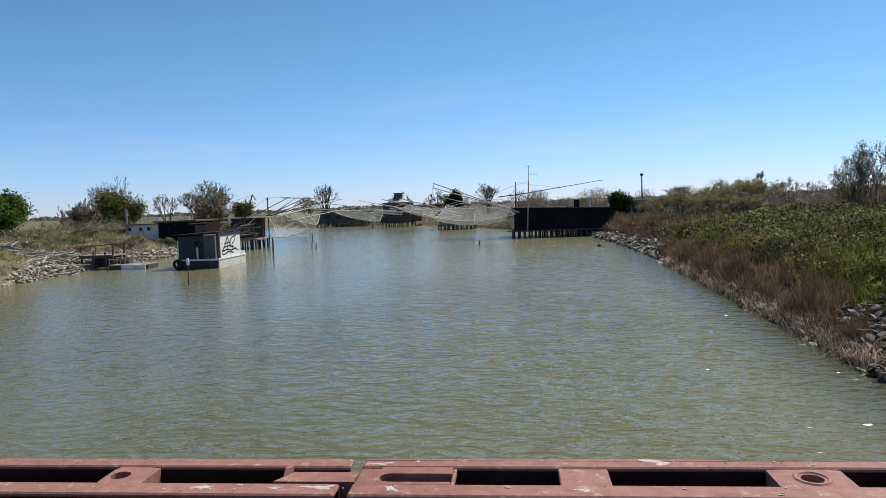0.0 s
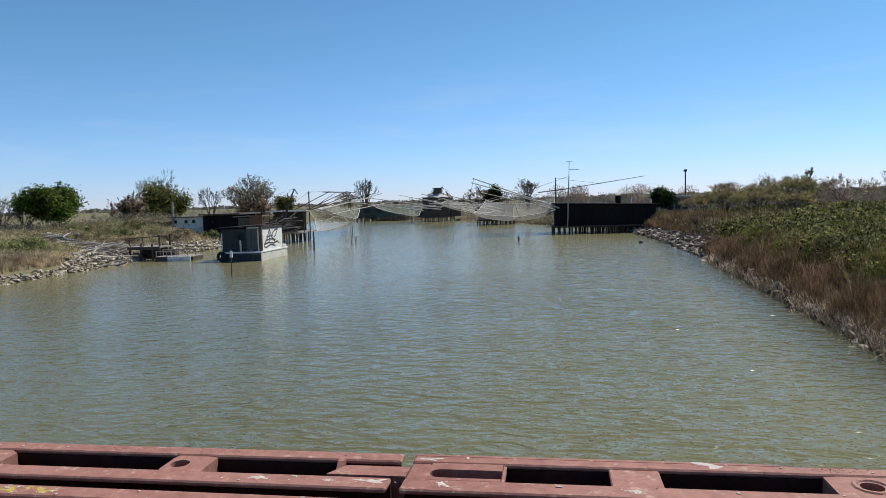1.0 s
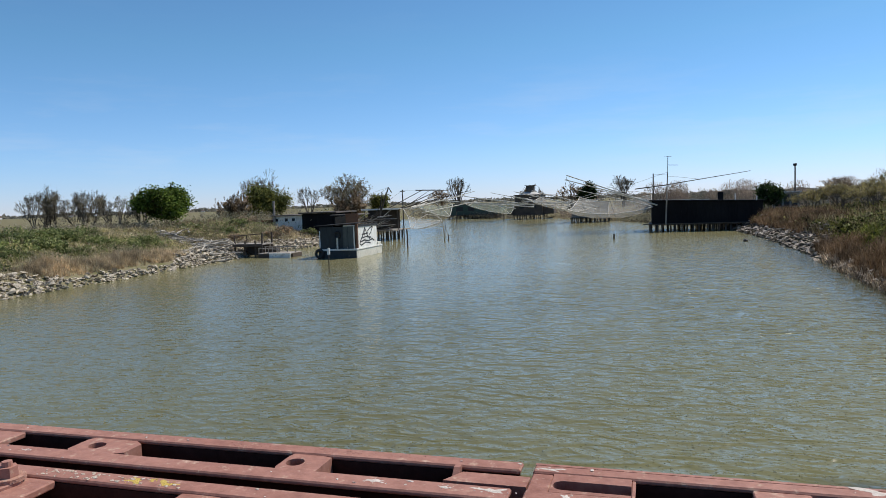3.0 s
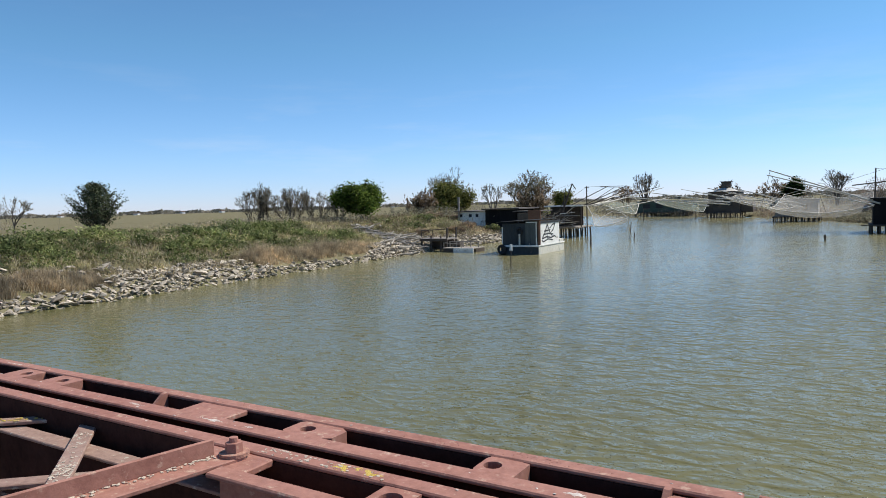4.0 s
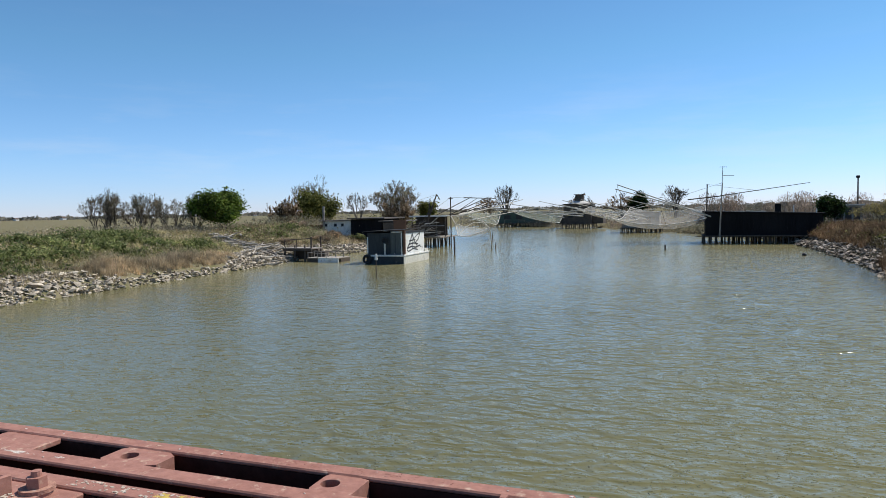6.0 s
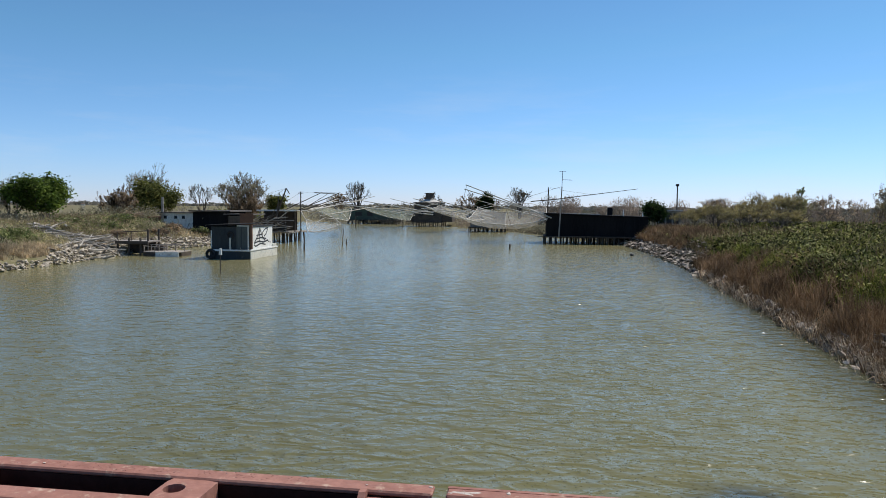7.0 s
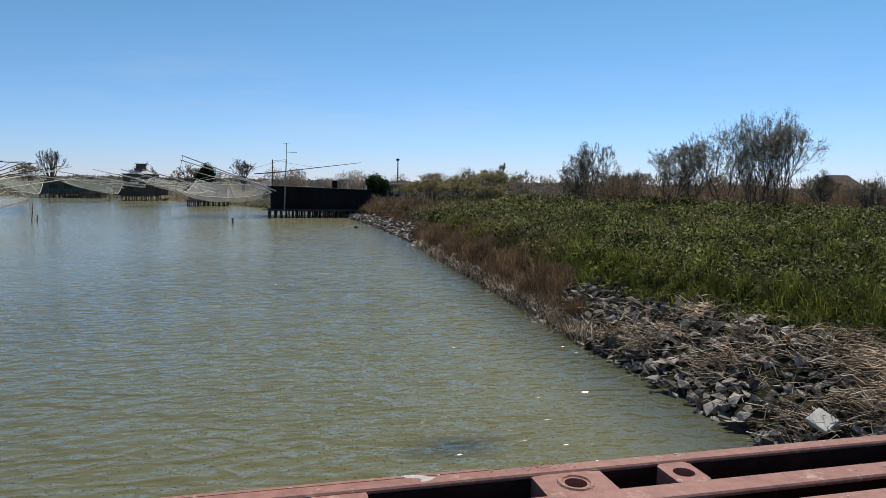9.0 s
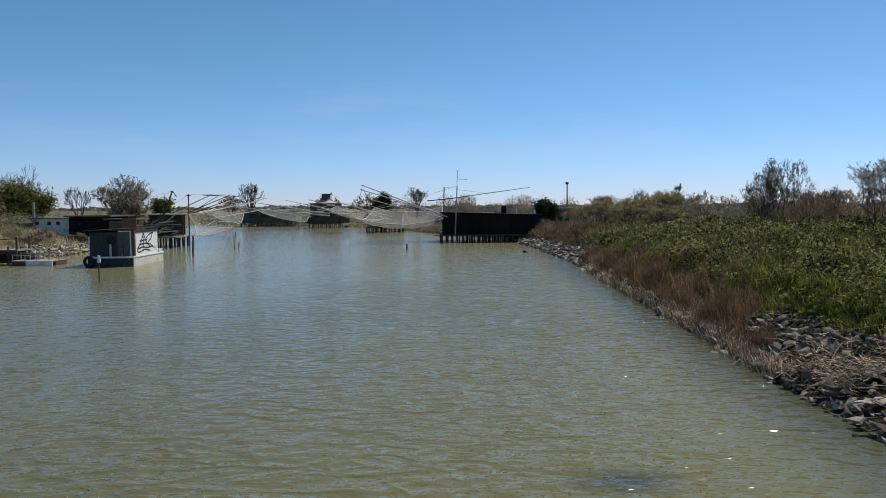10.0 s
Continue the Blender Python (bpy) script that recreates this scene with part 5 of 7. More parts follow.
def fan_tree(name, label, x, y, height, width, seed, stems=9, twigs=26, bud=M_BUD, bud_n=2500, bud_size=0.05, twig=M_TWIG, category="tree", r=0.035, fine=0.008, z=None):
    """Many slender stems that fan out of one base and carry fine upright twigs."""
    g = np.random.default_rng(seed)
    t = thing(name, label, category, pose(x, y, float(ground_z(x, y)) - 0.08 if z is None else z))
    up = np.array([0, 0, 1.0])
    S, T, Q = [], [], []
    for s in range(stems):
        a = g.uniform(0, 2 * np.pi)
        out = np.array([np.cos(a), np.sin(a), 0]) * width / 2 * np.sqrt(g.uniform(0.02, 1))
        h = height * g.uniform(0.62, 1.0) * (1 - 0.42 * (np.linalg.norm(out) / (width / 2)) ** 2)
        n = 7
        u = np.linspace(0, 1, n + 1)[:, None]
        pts = out * u ** 1.0 + up * h * u ** 1.0 + np.cumsum(g.normal(0, 0.012 * height, (n + 1, 3)), 0) * u
        rad = r * (1 - 0.85 * u[:, 0])
        for k in range(n):
            S.append((*pts[k], *pts[k + 1], rad[k], rad[k + 1]))
        for _ in range(twigs):
            v = g.uniform(0.16, 1.0)
            k = min(int(v * n), n - 1)
            p0 = pts[k] + (pts[k + 1] - pts[k]) * (v * n - k)
            b = g.uniform(0, 2 * np.pi)
            d = np.array([np.cos(b), np.sin(b), 0]) * g.uniform(0.25, 0.8) + up * g.uniform(0.7, 1.1)
            L = height * g.uniform(0.07, 0.20) * (1.25 - 0.6 * v)
            p1 = p0 + d / np.linalg.norm(d) * L
            T.append((*p0, *p1, fine * 1.4, fine))
            for _ in range(3):
                w = g.uniform(0.3, 1)
                q0 = p0 + (p1 - p0) * w
                b = g.uniform(0, 2 * np.pi)
                q1 = q0 + (np.array([np.cos(b), np.sin(b), 0]) * g.uniform(0.2, 0.7) + up) * L * g.uniform(0.25, 0.55)
                T.append((*q0, *q1, fine, fine * 0.7))
                Q.append(q1)
                Q.append((q0 + q1) / 2)
    V, F = tubes(S, 5)
    np_mesh("trunk", V, F, M_BARK, t)
    V, F = tubes(T, 3)
    tagged(np_mesh("branchwork", V, F, twig, t), kind="stuff")
    Q = np.array(Q)
    P = Q[g.integers(0, len(Q), bud_n)] + g.normal(0, 0.05, (bud_n, 3))
    V, F = leaf_quads(P, np.full(bud_n, bud_size), g, 0.2)
    np_mesh("crown", V, F, bud, t)
    return t


def crown_tree(name, label, x, y, height, width, seed, stems=3, levels=6, bud=M_BUD, bud_n=2000, bud_size=0.05, twig=M_TWIG, category="tree", r=0.07, fine=0.009, low=0.0, z=None):
    """A bare crown: stems that fork again and again into fine twigs."""
    g = random.Random(seed)
    S, T, Q = [], [], []

    def fork(p, d, L, rad, lvl):
        q = p + d * L
        (S if lvl < levels - 2 else T).append((*p, *q, rad, rad * 0.72))
        if lvl >= levels - 1:
            Q.append(tuple(q))
            Q.append(tuple((p + q) / 2))
        if lvl == levels:
            return
        for k in range(2 if g.random() < 0.55 else 3):
            a, b = g.uniform(0, 6.283), g.uniform(0.24, 0.62)
            side = d.orthogonal().normalized()
            side = Matrix.Rotation(a, 3, d) @ side
            nd = (d * math.cos(b) + side * math.sin(b) + Vector((0, 0, 0.13))).normalized()
            fork(q, nd, L * g.uniform(0.66, 0.92), rad * 0.66, lvl + 1)
        if low and lvl < levels - 3:
            for k in range(1 + (lvl == 0)):
                a, b = g.uniform(0, 6.283), g.uniform(0.35, 0.9)
                side = Matrix.Rotation(a, 3, d) @ d.orthogonal().normalized()
                nd = (d * math.cos(b) + side * math.sin(b) + Vector((0, 0, 0.2))).normalized()
                fork(p.lerp(q, g.uniform(0.25, 1)), nd, L * g.uniform(0.4, 0.65), rad * 0.4, levels - 2)
    for s in range(stems):
        a = 6.283 * s / stems + g.uniform(-0.5, 0.5)
        lean = g.uniform(0.15, 0.55) * (1 + low) if stems > 1 else 0.03
        fork(Vector((math.cos(a), math.sin(a), 0)) * 0.05 * (stems > 1), Vector((math.cos(a) * lean, math.sin(a) * lean, 1)).normalized(), (0.62 - 0.4 * low) if stems > 1 else 1.3, 1.0, 0)
    S, T, Q = np.array(S), np.array(T), np.array(Q)
    w = np.percentile(np.hypot(Q[:, 0], Q[:, 1]), 96)
    f = np.array([width / 2 / w, width / 2 / w, height / np.percentile(Q[:, 2], 99.5)])
    for A in (S, T):
        A[:, :3] *= f
        A[:, 3:6] *= f
    S[:, 6:] = np.maximum(S[:, 6:] * r, fine)
    T[:, 6:] = fine * np.array([[1.0, 0.7]])
    h = np.random.default_rng(seed)
    t = thing(name, label, category, pose(x, y, float(ground_z(x, y)) - 0.08 if z is None else z))
    V, F = tubes(S, 5)
    np_mesh("trunk", V, F, M_BARK, t)
    V, F = tubes(T, 3)
    tagged(np_mesh("branchwork", V, F, twig, t), kind="stuff")
    if bud_n:
        P = (Q * f)[h.integers(0, len(Q), bud_n)] + h.normal(0, 0.04 + 0.008 * height, (bud_n, 3))
        V, F = leaf_quads(P, np.full(bud_n, bud_size), h, 0.2)
        np_mesh("crown", V, F, bud, t)
    return t


def cone_tree(name, label, x, y, height, width, seed, leaf, n, size):
    """A young evergreen, widest low down, with whorls of short branches."""
    g = np.random.default_rng(seed)
    t = thing(name, label, "tree", pose(x, y, float(ground_z(x, y)) - 0.08))
    S, P = [(0, 0, 0, 0, 0, height * 0.97, 0.06, 0.012)], []
    for _ in range(250):
        u = g.uniform(0.06, 0.98) ** 1.1
        a = g.uniform(0, 6.283)
        L = width / 2 * (1 - u) ** 0.75 * g.uniform(0.65, 1.1) + 0.06
        d = np.array([np.cos(a), np.sin(a), g.uniform(0.6, 1.3)])
        p0 = np.array([0, 0, u * height * 0.95])
        p1 = p0 + d * L * 0.85
        S.append((*p0, *p1, 0.014, 0.006))
        k = int(n / 250)
        w = g.uniform(0.25, 1.08, (k, 1))
        P.append(p0 + (p1 - p0) * w + g.normal(0, 0.075, (k, 3)))
    V, F = tubes(S, 5)
    np_mesh("trunk", V, F, M_BARK, t)
    V, F = leaf_quads(np.concatenate(P), np.full(sum(len(q) for q in P), size), g, 0.3)
    np_mesh("crown", V, F, leaf, t)
    return t


def place_trees():
    # left bank
    tree("evergreen_bush", "round dense dark green bush on the grassy bank", -38.3, 50, 3.6, 6.9, 3, leaf=M_LEAF_MID, leaf_n=22000, leaf_size=0.13, stems=5, kids=4, category="bush", spread_leaf=0.28, up=0.2, z=2.05)
    cone_tree("young_tree", "young conical dark evergreen tree on the bank", -39.1, 24, 3.3, 4.2, 5, M_LEAF_SILVER, 11000, 0.062)
    tree("leafy_tree", "dark green leafy tree behind the shed", -40.4, 70, 4.7, 6.0, 8, leaf=M_LEAF_OLIVE, leaf_n=21000, leaf_size=0.13, stems=2, spread_leaf=0.42, z=1.25)
    crown_tree("bare_tree", "tall bare grey tree behind the leafy tree", -50.6, 85, 7.6, 7.6, 11, stems=5, levels=6, bud_n=0, r=0.12, fine=0.018, z=1.3)
    crown_tree("bare_tree", "small bare tree between the other trees", -42.9, 85, 5.1, 3.6, 12, stems=2, levels=6, bud_n=0, r=0.10, fine=0.015, z=1.3)
    fan_tree("brown_shrub", "brown half-bare shrub beside the leafy tree", -43.4, 68, 4.5, 5.0, 13, stems=40, twigs=28, bud=M_BROWNBUD, bud_n=12000, bud_size=0.075, twig=M_TWIG_R, category="shrub", fine=0.015, z=1.5)
    crown_tree("budding_tree", "tree with fine twigs just coming into leaf", -33.0, 75, 6.0, 6.4, 14, stems=6, levels=6, bud=M_BUD, bud_n=6500, bud_size=0.08, twig=M_TWIG_R, r=0.10, fine=0.014, low=0.3, z=1.2)
    fan_tree("brown_shrub", "brown bare shrub in front of the budding tree", -31.4, 73, 4.4, 5.2, 15, stems=36, twigs=26, bud=M_BROWNBUD, bud_n=8000, bud_size=0.075, twig=M_TWIG_R, category="shrub", fine=0.015, z=1.2)
    tree("dark_tree", "small dark rounded tree beside the platform roof", -30.3, 78, 3.5, 2.6, 16, leaf=M_LEAF_OLIVE, leaf_n=4500, leaf_size=0.13, stems=2, spread_leaf=0.25, z=1.2)
    for i, (x, y, h, w) in enumerate(((-31.0, 48.0, 0.9, 1.6), (-33.2, 50.5, 1.1, 2.0), (-30.6, 53.0, 1.0, 1.8), (-34.8, 54.5, 1.2, 2.2), (-31.6, 57.5, 1.1, 2.0), (-29.9, 59.0, 1.2, 1.6), (-36.4, 58.5, 1.3, 2.2), (-35.6, 48.5, 1.0, 2.0))):
        crown_tree("low_shrub", "low brown bramble shrub on the bank", x, y, h, w, 200 + i, stems=8, levels=4, bud=(M_BROWNBUD, M_BANKWEED)[i % 2], bud_n=900, bud_size=0.085, twig=M_TWIG, category="shrub", r=0.03, fine=0.010, low=0.6, z=float(ground_z(x, y)) - 0.4)
    for i, (x, y, top, w) in enumerate(((-49.4, 46.5, 5.6, 3.0), (-48.3, 47.2, 6.07, 3.2), (-44.1, 46.8, 5.6, 2.6), (-41.4, 46.6, 5.15, 2.8), (-41.9, 50.4, 5.65, 2.4), (-46.4, 48.0, 5.0, 2.6))):
        z = float(ground_z(x, y)) - 0.4
        crown_tree("bare_shrub", "bare grey shrub on the crest of the bank", x, y, top - z, w * 1.25, 20 + i, stems=4, levels=6, bud_n=1500, bud_size=0.05, category="shrub", r=0.05, fine=0.010, low=0.5, z=z)
    for i, (x, y, h, w) in enumerate(((-100, 40, 7.1, 5.0), (-107, 38, 4.6, 8), (-94, 43, 4.0, 7), (-89, 41, 3.4, 6), (-79.6, 40, 4.2, 4.6), (-112, 30, 5.0, 8))):
        crown_tree("bare_tree", "bare grey tree standing in the flat field", x, y, h, w, 30 + i, stems=1 + 3 * (i not in (0, 4)), levels=6 if i in (0, 4) else 5, bud_n=300, bud_size=0.07, r=0.12, fine=0.018, low=0.0 if i in (0, 4) else 0.4)
    # across the water
    crown_tree("bare_tree", "tall bare poplar beyond the fishing huts", -41.2, 160, 8.4, 5.6, 41, stems=6, levels=5, bud_n=0, r=0.2, fine=0.03)
    crown_tree("bare_tree", "bare rounded tree on the far bank", -2.5, 150, 6.8, 7.6, 42, stems=3, levels=6, bud_n=0, r=0.2, fine=0.028)
    tree("dark_tree", "small dark evergreen tree by the water", -8.2, 115, 5.9, 4.4, 43, leaf=M_LEAF_DARK, leaf_n=8000, leaf_size=0.22, spread_leaf=0.3, kids=5)
    for x, y, h, w in ((-24.5, 165, 6.0, 6.0), (-13.5, 150, 5.6, 7.0), (-9.8, 152, 5.0, 6.0), (-48.5, 170, 5.5, 8.0)):
        crown_tree("bare_tree", "brown bare tree behind the far huts", x, y, h, w, 400 + int(-x), stems=5, levels=5, bud=M_BROWNBUD, bud_n=900, bud_size=0.16, twig=M_TWIG_R, r=0.15, fine=0.03, low=0.4)
    # right bank
    for i, (x, y, h, w) in enumerate(((24, 92, 3.6, 5.0), (29, 95, 4.4, 5.5), (33.5, 90, 3.4, 5.0), (38, 93, 4.2, 6.0), (43, 90, 3.6, 5.0), (47, 88, 4.4, 5.5), (52, 86, 3.8, 5.0), (57, 84, 4.3, 6.0), (62, 82, 3.7, 5.0), (68, 80, 4.2, 6.0))):
        crown_tree("budding_tree", "far tree in first pale leaf beyond the dike", x, y, h, w, 300 + i, stems=4, levels=5, bud=(M_BROWNBUD, M_LEAF_YELLOW, M_BUD)[i % 3], bud_n=1300, bud_size=0.11, r=0.07, fine=0.016, low=0.4)
    fan_tree("young_poplar", "slim young poplar coming into yellow-green leaf", 23.4, 62, 3.5, 1.5, 50, stems=7, twigs=24, bud=M_LEAF_POPLAR, bud_n=2600, bud_size=0.08, fine=0.011)
    for i, (x, y, h, w) in enumerate(((14.6, 62, 1.9, 3.0), (16.8, 63, 2.1, 3.4), (19.2, 61, 2.4, 3.6), (21.4, 60, 2.8, 3.6), (22.6, 64, 2.8, 3.0), (17.5, 58, 1.8, 3.0), (20.2, 57, 2.0, 3.2))):
        crown_tree("willow_shrub", "willow shrub with first yellow-green leaves", x, y, h, w * 1.2, 51 + i, stems=7, levels=5, bud=M_LEAF_YELLOW, bud_n=3400, bud_size=0.058, twig=M_TWIG, category="shrub", r=0.04, fine=0.009)
    tree("green_shrub", "dark green leafy shrub behind the black cabin", 13.5, 73, 2.7, 3.2, 60, leaf=M_LEAF_DARK, leaf_n=6000, leaf_size=0.12, stems=4, category="shrub")
    for i, (x, y, h, w) in enumerate(((21.7, 42, 3.5, 1.6), (22.7, 42, 3.9, 2.2), (24.8, 42.5, 2.2, 1.4), (25.9, 42, 2.3, 1.5), (26.2, 38, 3.5, 2.8), (28.1, 38.4, 4.0, 3.0), (30.1, 38, 5.0, 3.4), (31.5, 37, 4.4, 2.6), (32.9, 37.5, 6.0, 3.6), (34.7, 38, 5.9, 2.4))):
        crown_tree("budding_tree", "slender willow with fine bare twigs and buds", x, y, h * 1.08, w * 1.7, 70 + i, stems=5, levels=6, bud=M_CATKIN, bud_n=int(600 * h), bud_size=0.05, r=0.04, fine=0.0075, low=0.45)
    for x, y, h, w in ((35.4, 35.3, 2.5, 2.4), (37.4, 33.6, 2.2, 2.6)):
        crown_tree("brown_shrub", "brown rounded shrub with pale catkins in the scrub", x, y, h, w, 90 + int(x), stems=9, levels=5, bud=M_BUD, bud_n=1200, bud_size=0.06, twig=M_TWIG, category="shrub", r=0.035, fine=0.008, low=0.5)


place_trees()


def thicket(name, label, x0, y0, x1, y1, height, depth, count, mat, size, seed, stalk=M_TWIG):
    """A hedge of twigs and small leaves between two points."""
    count = int(count * 0.5)
    g = np.random.default_rng(seed)
    u = g.uniform(0, 1, count)
    x = x0 + (x1 - x0) * u + g.normal(0, depth, count)
    y = y0 + (y1 - y0) * u + g.normal(0, depth, count)
    along = u * np.hypot(x1 - x0, y1 - y0)
    top = height * (0.78 + 0.32 * wobble(along, u * 0, 0.7, seed) + 0.26 * wobble(along, u * 0, 2.1, seed))
    v = g.uniform(0, 1, count) ** 0.9
    z = np.maximum(ground_z(x, y), 0) + v * top * 0.95
    bare = mat in (M_TWIG, M_TWIG_R, M_HAZETREE, M_HAZETWIG)
    t = thing(name, label, "bushes", kind="stuff")
    ground = np.maximum(ground_z(x, y), 0)
    if bare:
        # twigs that fork off inside the mass and thin out towards the top
        start = g.uniform(0, 1, count) ** 1.15 * 0.78
        lean = g.uniform(0.25, 0.95, count)
        reach = g.uniform(0.10, 0.26, count)
        if name == "far_woods":
            # rounded crowns that overlap, each one a cloud of short twigs
            n = int(np.hypot(x1 - x0, y1 - y0) / (height * 0.42)) + 2
            at = g.uniform(0, 1, n)
            high = height * g.uniform(0.5, 1.0, n)
            k = g.integers(0, n, count)
            d = g.normal(0, 1, (count, 3))
            d *= (g.uniform(0, 1, count) ** 0.45 / np.linalg.norm(d, axis=1))[:, None]
            side = g.normal(0, depth, n)
            x = x0 + (x1 - x0) * at[k] + side[k] + d[:, 0] * high[k] * 0.42
            y = y0 + (y1 - y0) * at[k] + side[k] + d[:, 1] * high[k] * 0.42
            ground = np.maximum(ground_z(x, y), 0)
            top = high[k]
            start = 0.52 + 0.42 * d[:, 2]
            lean = g.uniform(0.3, 1.5, count)
            reach = g.uniform(0.06, 0.14, count)
        V, F = blades(np.stack([x, y, ground + start * top], 1), top * reach, size * g.uniform(0.25, 0.5, count), lean, g)
    else:
        V, F = leaf_quads(np.stack([x, y, z], 1), size * (1.2 - 0.4 * v), g, 0.2, 1.7)
    np_mesh("foliage", V, F, mat, t)
    m = count // 7
    P = np.stack([x[:m], y[:m], ground[:m]], 1)
    V, F = blades(P, top[:m] * g.uniform(0.3, 0.7, m), np.full(m, size * (0.3 if bare else 0.14)), g.uniform(0.05, 0.55, m), g)
    np_mesh("stems", V, F, stalk, t)


thicket("hedge", "brown bare thicket along the dike", 24, 60, 70, 44, 1.0, 1.2, 20000, M_TWIG_R, 0.065, 1, M_TWIG_R)
thicket("hedge", "brown scrub at the foot of the willows", 21, 42, 52, 35, 2.6, 1.0, 52000, M_TWIG_R, 0.07, 2, M_TWIG_R)
thicket("hedge", "low brown thicket beyond the dike crest", 30, 90, 140, 70, 1.6, 2, 20000, M_HAZETREE, 0.12, 3)
thicket("far_woods", "grey-brown spring woodland on the far bank", -26, 175, 60, 150, 4.2, 5, 14000, M_HAZETREE, 0.27, 4)
thicket("far_woods", "low grey-brown woodland beyond the fishing huts", -150, 215, -20, 178, 3.0, 6, 10000, M_HAZETREE, 0.35, 5)
thicket("far_woods", "reddish bare woodland behind the black cabin", 1, 118, 56, 102, 5.5, 2.5, 36000, M_HAZETWIG, 0.16, 6, M_HAZETWIG)
thicket("scrub", "brown tangled scrub on the bank behind the pontoon", -29.8, 47, -30.7, 61, 0.6, 0.8, 6000, M_TWIG_R, 0.07, 21, M_TWIG)
thicket("scrub", "grey brambles on the bank by the shed", -33.5, 46, -36, 60, 0.8, 1.4, 5000, M_BANKWEED, 0.08, 22, M_DRYGRASS)
thicket("scrub", "dead brown brush on the slope above the driftwood", -32, 44, -40, 58, 0.75, 1.9, 16000, M_TWIG_R, 0.08, 23, M_TWIG)
thicket("scrub", "grey dead brush along the crest by the green bush", -44, 43, -37, 46, 0.7, 1.2, 9000, M_TWIG, 0.08, 24, M_TWIG_R)
thicket("scrub", "brown scrub around the shed", -47, 66, -31, 64, 1.4, 1.3, 8000, M_BUD, 0.10, 7, M_TWIG)
thicket("scrub", "low scrub on the crest of the grassy bank", -60, 44, -36, 46, 1.0, 1.5, 9000, M_BUD, 0.10, 8)
thicket("scrub", "bare scrub in the open field", -122, 40, -92, 42, 4.2, 2.4, 16000, M_TWIG, 0.12, 9)


thicket("scrub", "grey-green scrub along the far waterline", 9, 79, -1, 102, 1.3, 0.9, 9000, M_BUD, 0.12, 14, M_TWIG_R)
thicket("scrub", "brown scrub along the far waterline", -1, 104, -13, 127, 1.6, 1.0, 9000, M_HAZETWIG, 0.14, 15, M_HAZETWIG)
thicket("scrub", "brown and green scrub behind the far huts", -14, 130, -48, 149, 2.2, 1.6, 14000, M_HAZETREE, 0.2, 16)
thicket("scrub", "brown scrub on the bank past the timber platform", -31, 74, -37, 98, 1.5, 1.2, 9000, M_HAZETWIG, 0.14, 17, M_HAZETWIG)
thicket("scrub", "olive scrub on the far inner bend", -38, 98, -56, 118, 1.8, 1.6, 9000, M_LEAF_OLIVE, 0.18, 18)


def far_shore():
    g = np.random.default_rng(12)
    n = 9000
    a = np.radians(g.uniform(-75, 40, n))
    r = g.uniform(1500, 1900, n)
    x, y = r * np.sin(a), r * np.cos(a)
    z = ground_z(x, y) + g.uniform(0, 1, n) * (5 + 4 * wobble(a * 60, a * 0, 1.0, 2))
    V, F = leaf_quads(np.stack([x, y, z], 1), np.full(n, 6.0), g, 0.1)
    tagged(np_mesh("far_trees", V, F, M_HAZETREE), "thin line of trees on the horizon", "trees", kind="stuff")


far_shore()


# ---- huts, nets and boats ----
def part_rod(name, p0, p1, r, mat, parent, r1=None, n=8, label=""):
    bm = bmesh.new()
    rod(bm, p0, p1, r, r1, n)
    return part(name, bm, mat, parent, label)


def part_box(name, x0, x1, y0, y1, z0, z1, mat, parent, bevel=0.01, label=""):
    bm = bmesh.new()
    box(bm, x0, x1, y0, y1, z0, z1, bevel)
    return part(name, bm, mat, parent, label)


def tyre(bm, c, R, r, axis="Y"):
    m = Matrix.Translation(c) @ (Matrix.Rotation(radians(90), 4, "X") if axis == "Y" else Matrix.Rotation(radians(90), 4, "Y"))
    N, K = 24, 10
    grid = [[bm.verts.new(m @ Vector(((R + r * math.cos(b)) * math.cos(a), (R + r * math.cos(b)) * math.sin(a), r * math.sin(b)))) for b in (2 * math.pi * j / K for j in range(K))] for a in (2 * math.pi * i / N for i in range(N))]
    for i in range(N):
        for j in range(K):
            bm.faces.new((grid[i][j], grid[(i + 1) % N][j], grid[(i + 1) % N][(j + 1) % K], grid[i][(j + 1) % K]))


def strokes(bm, pts, w, plane_x):
    """A painted line on a wall that faces +x."""
    for (y0, z0), (y1, z1) in zip(pts[:-1], pts[1:]):
        bar(bm, (plane_x, y0, z0), (plane_x, y1, z1), w, 0.004, (1, 0, 0))


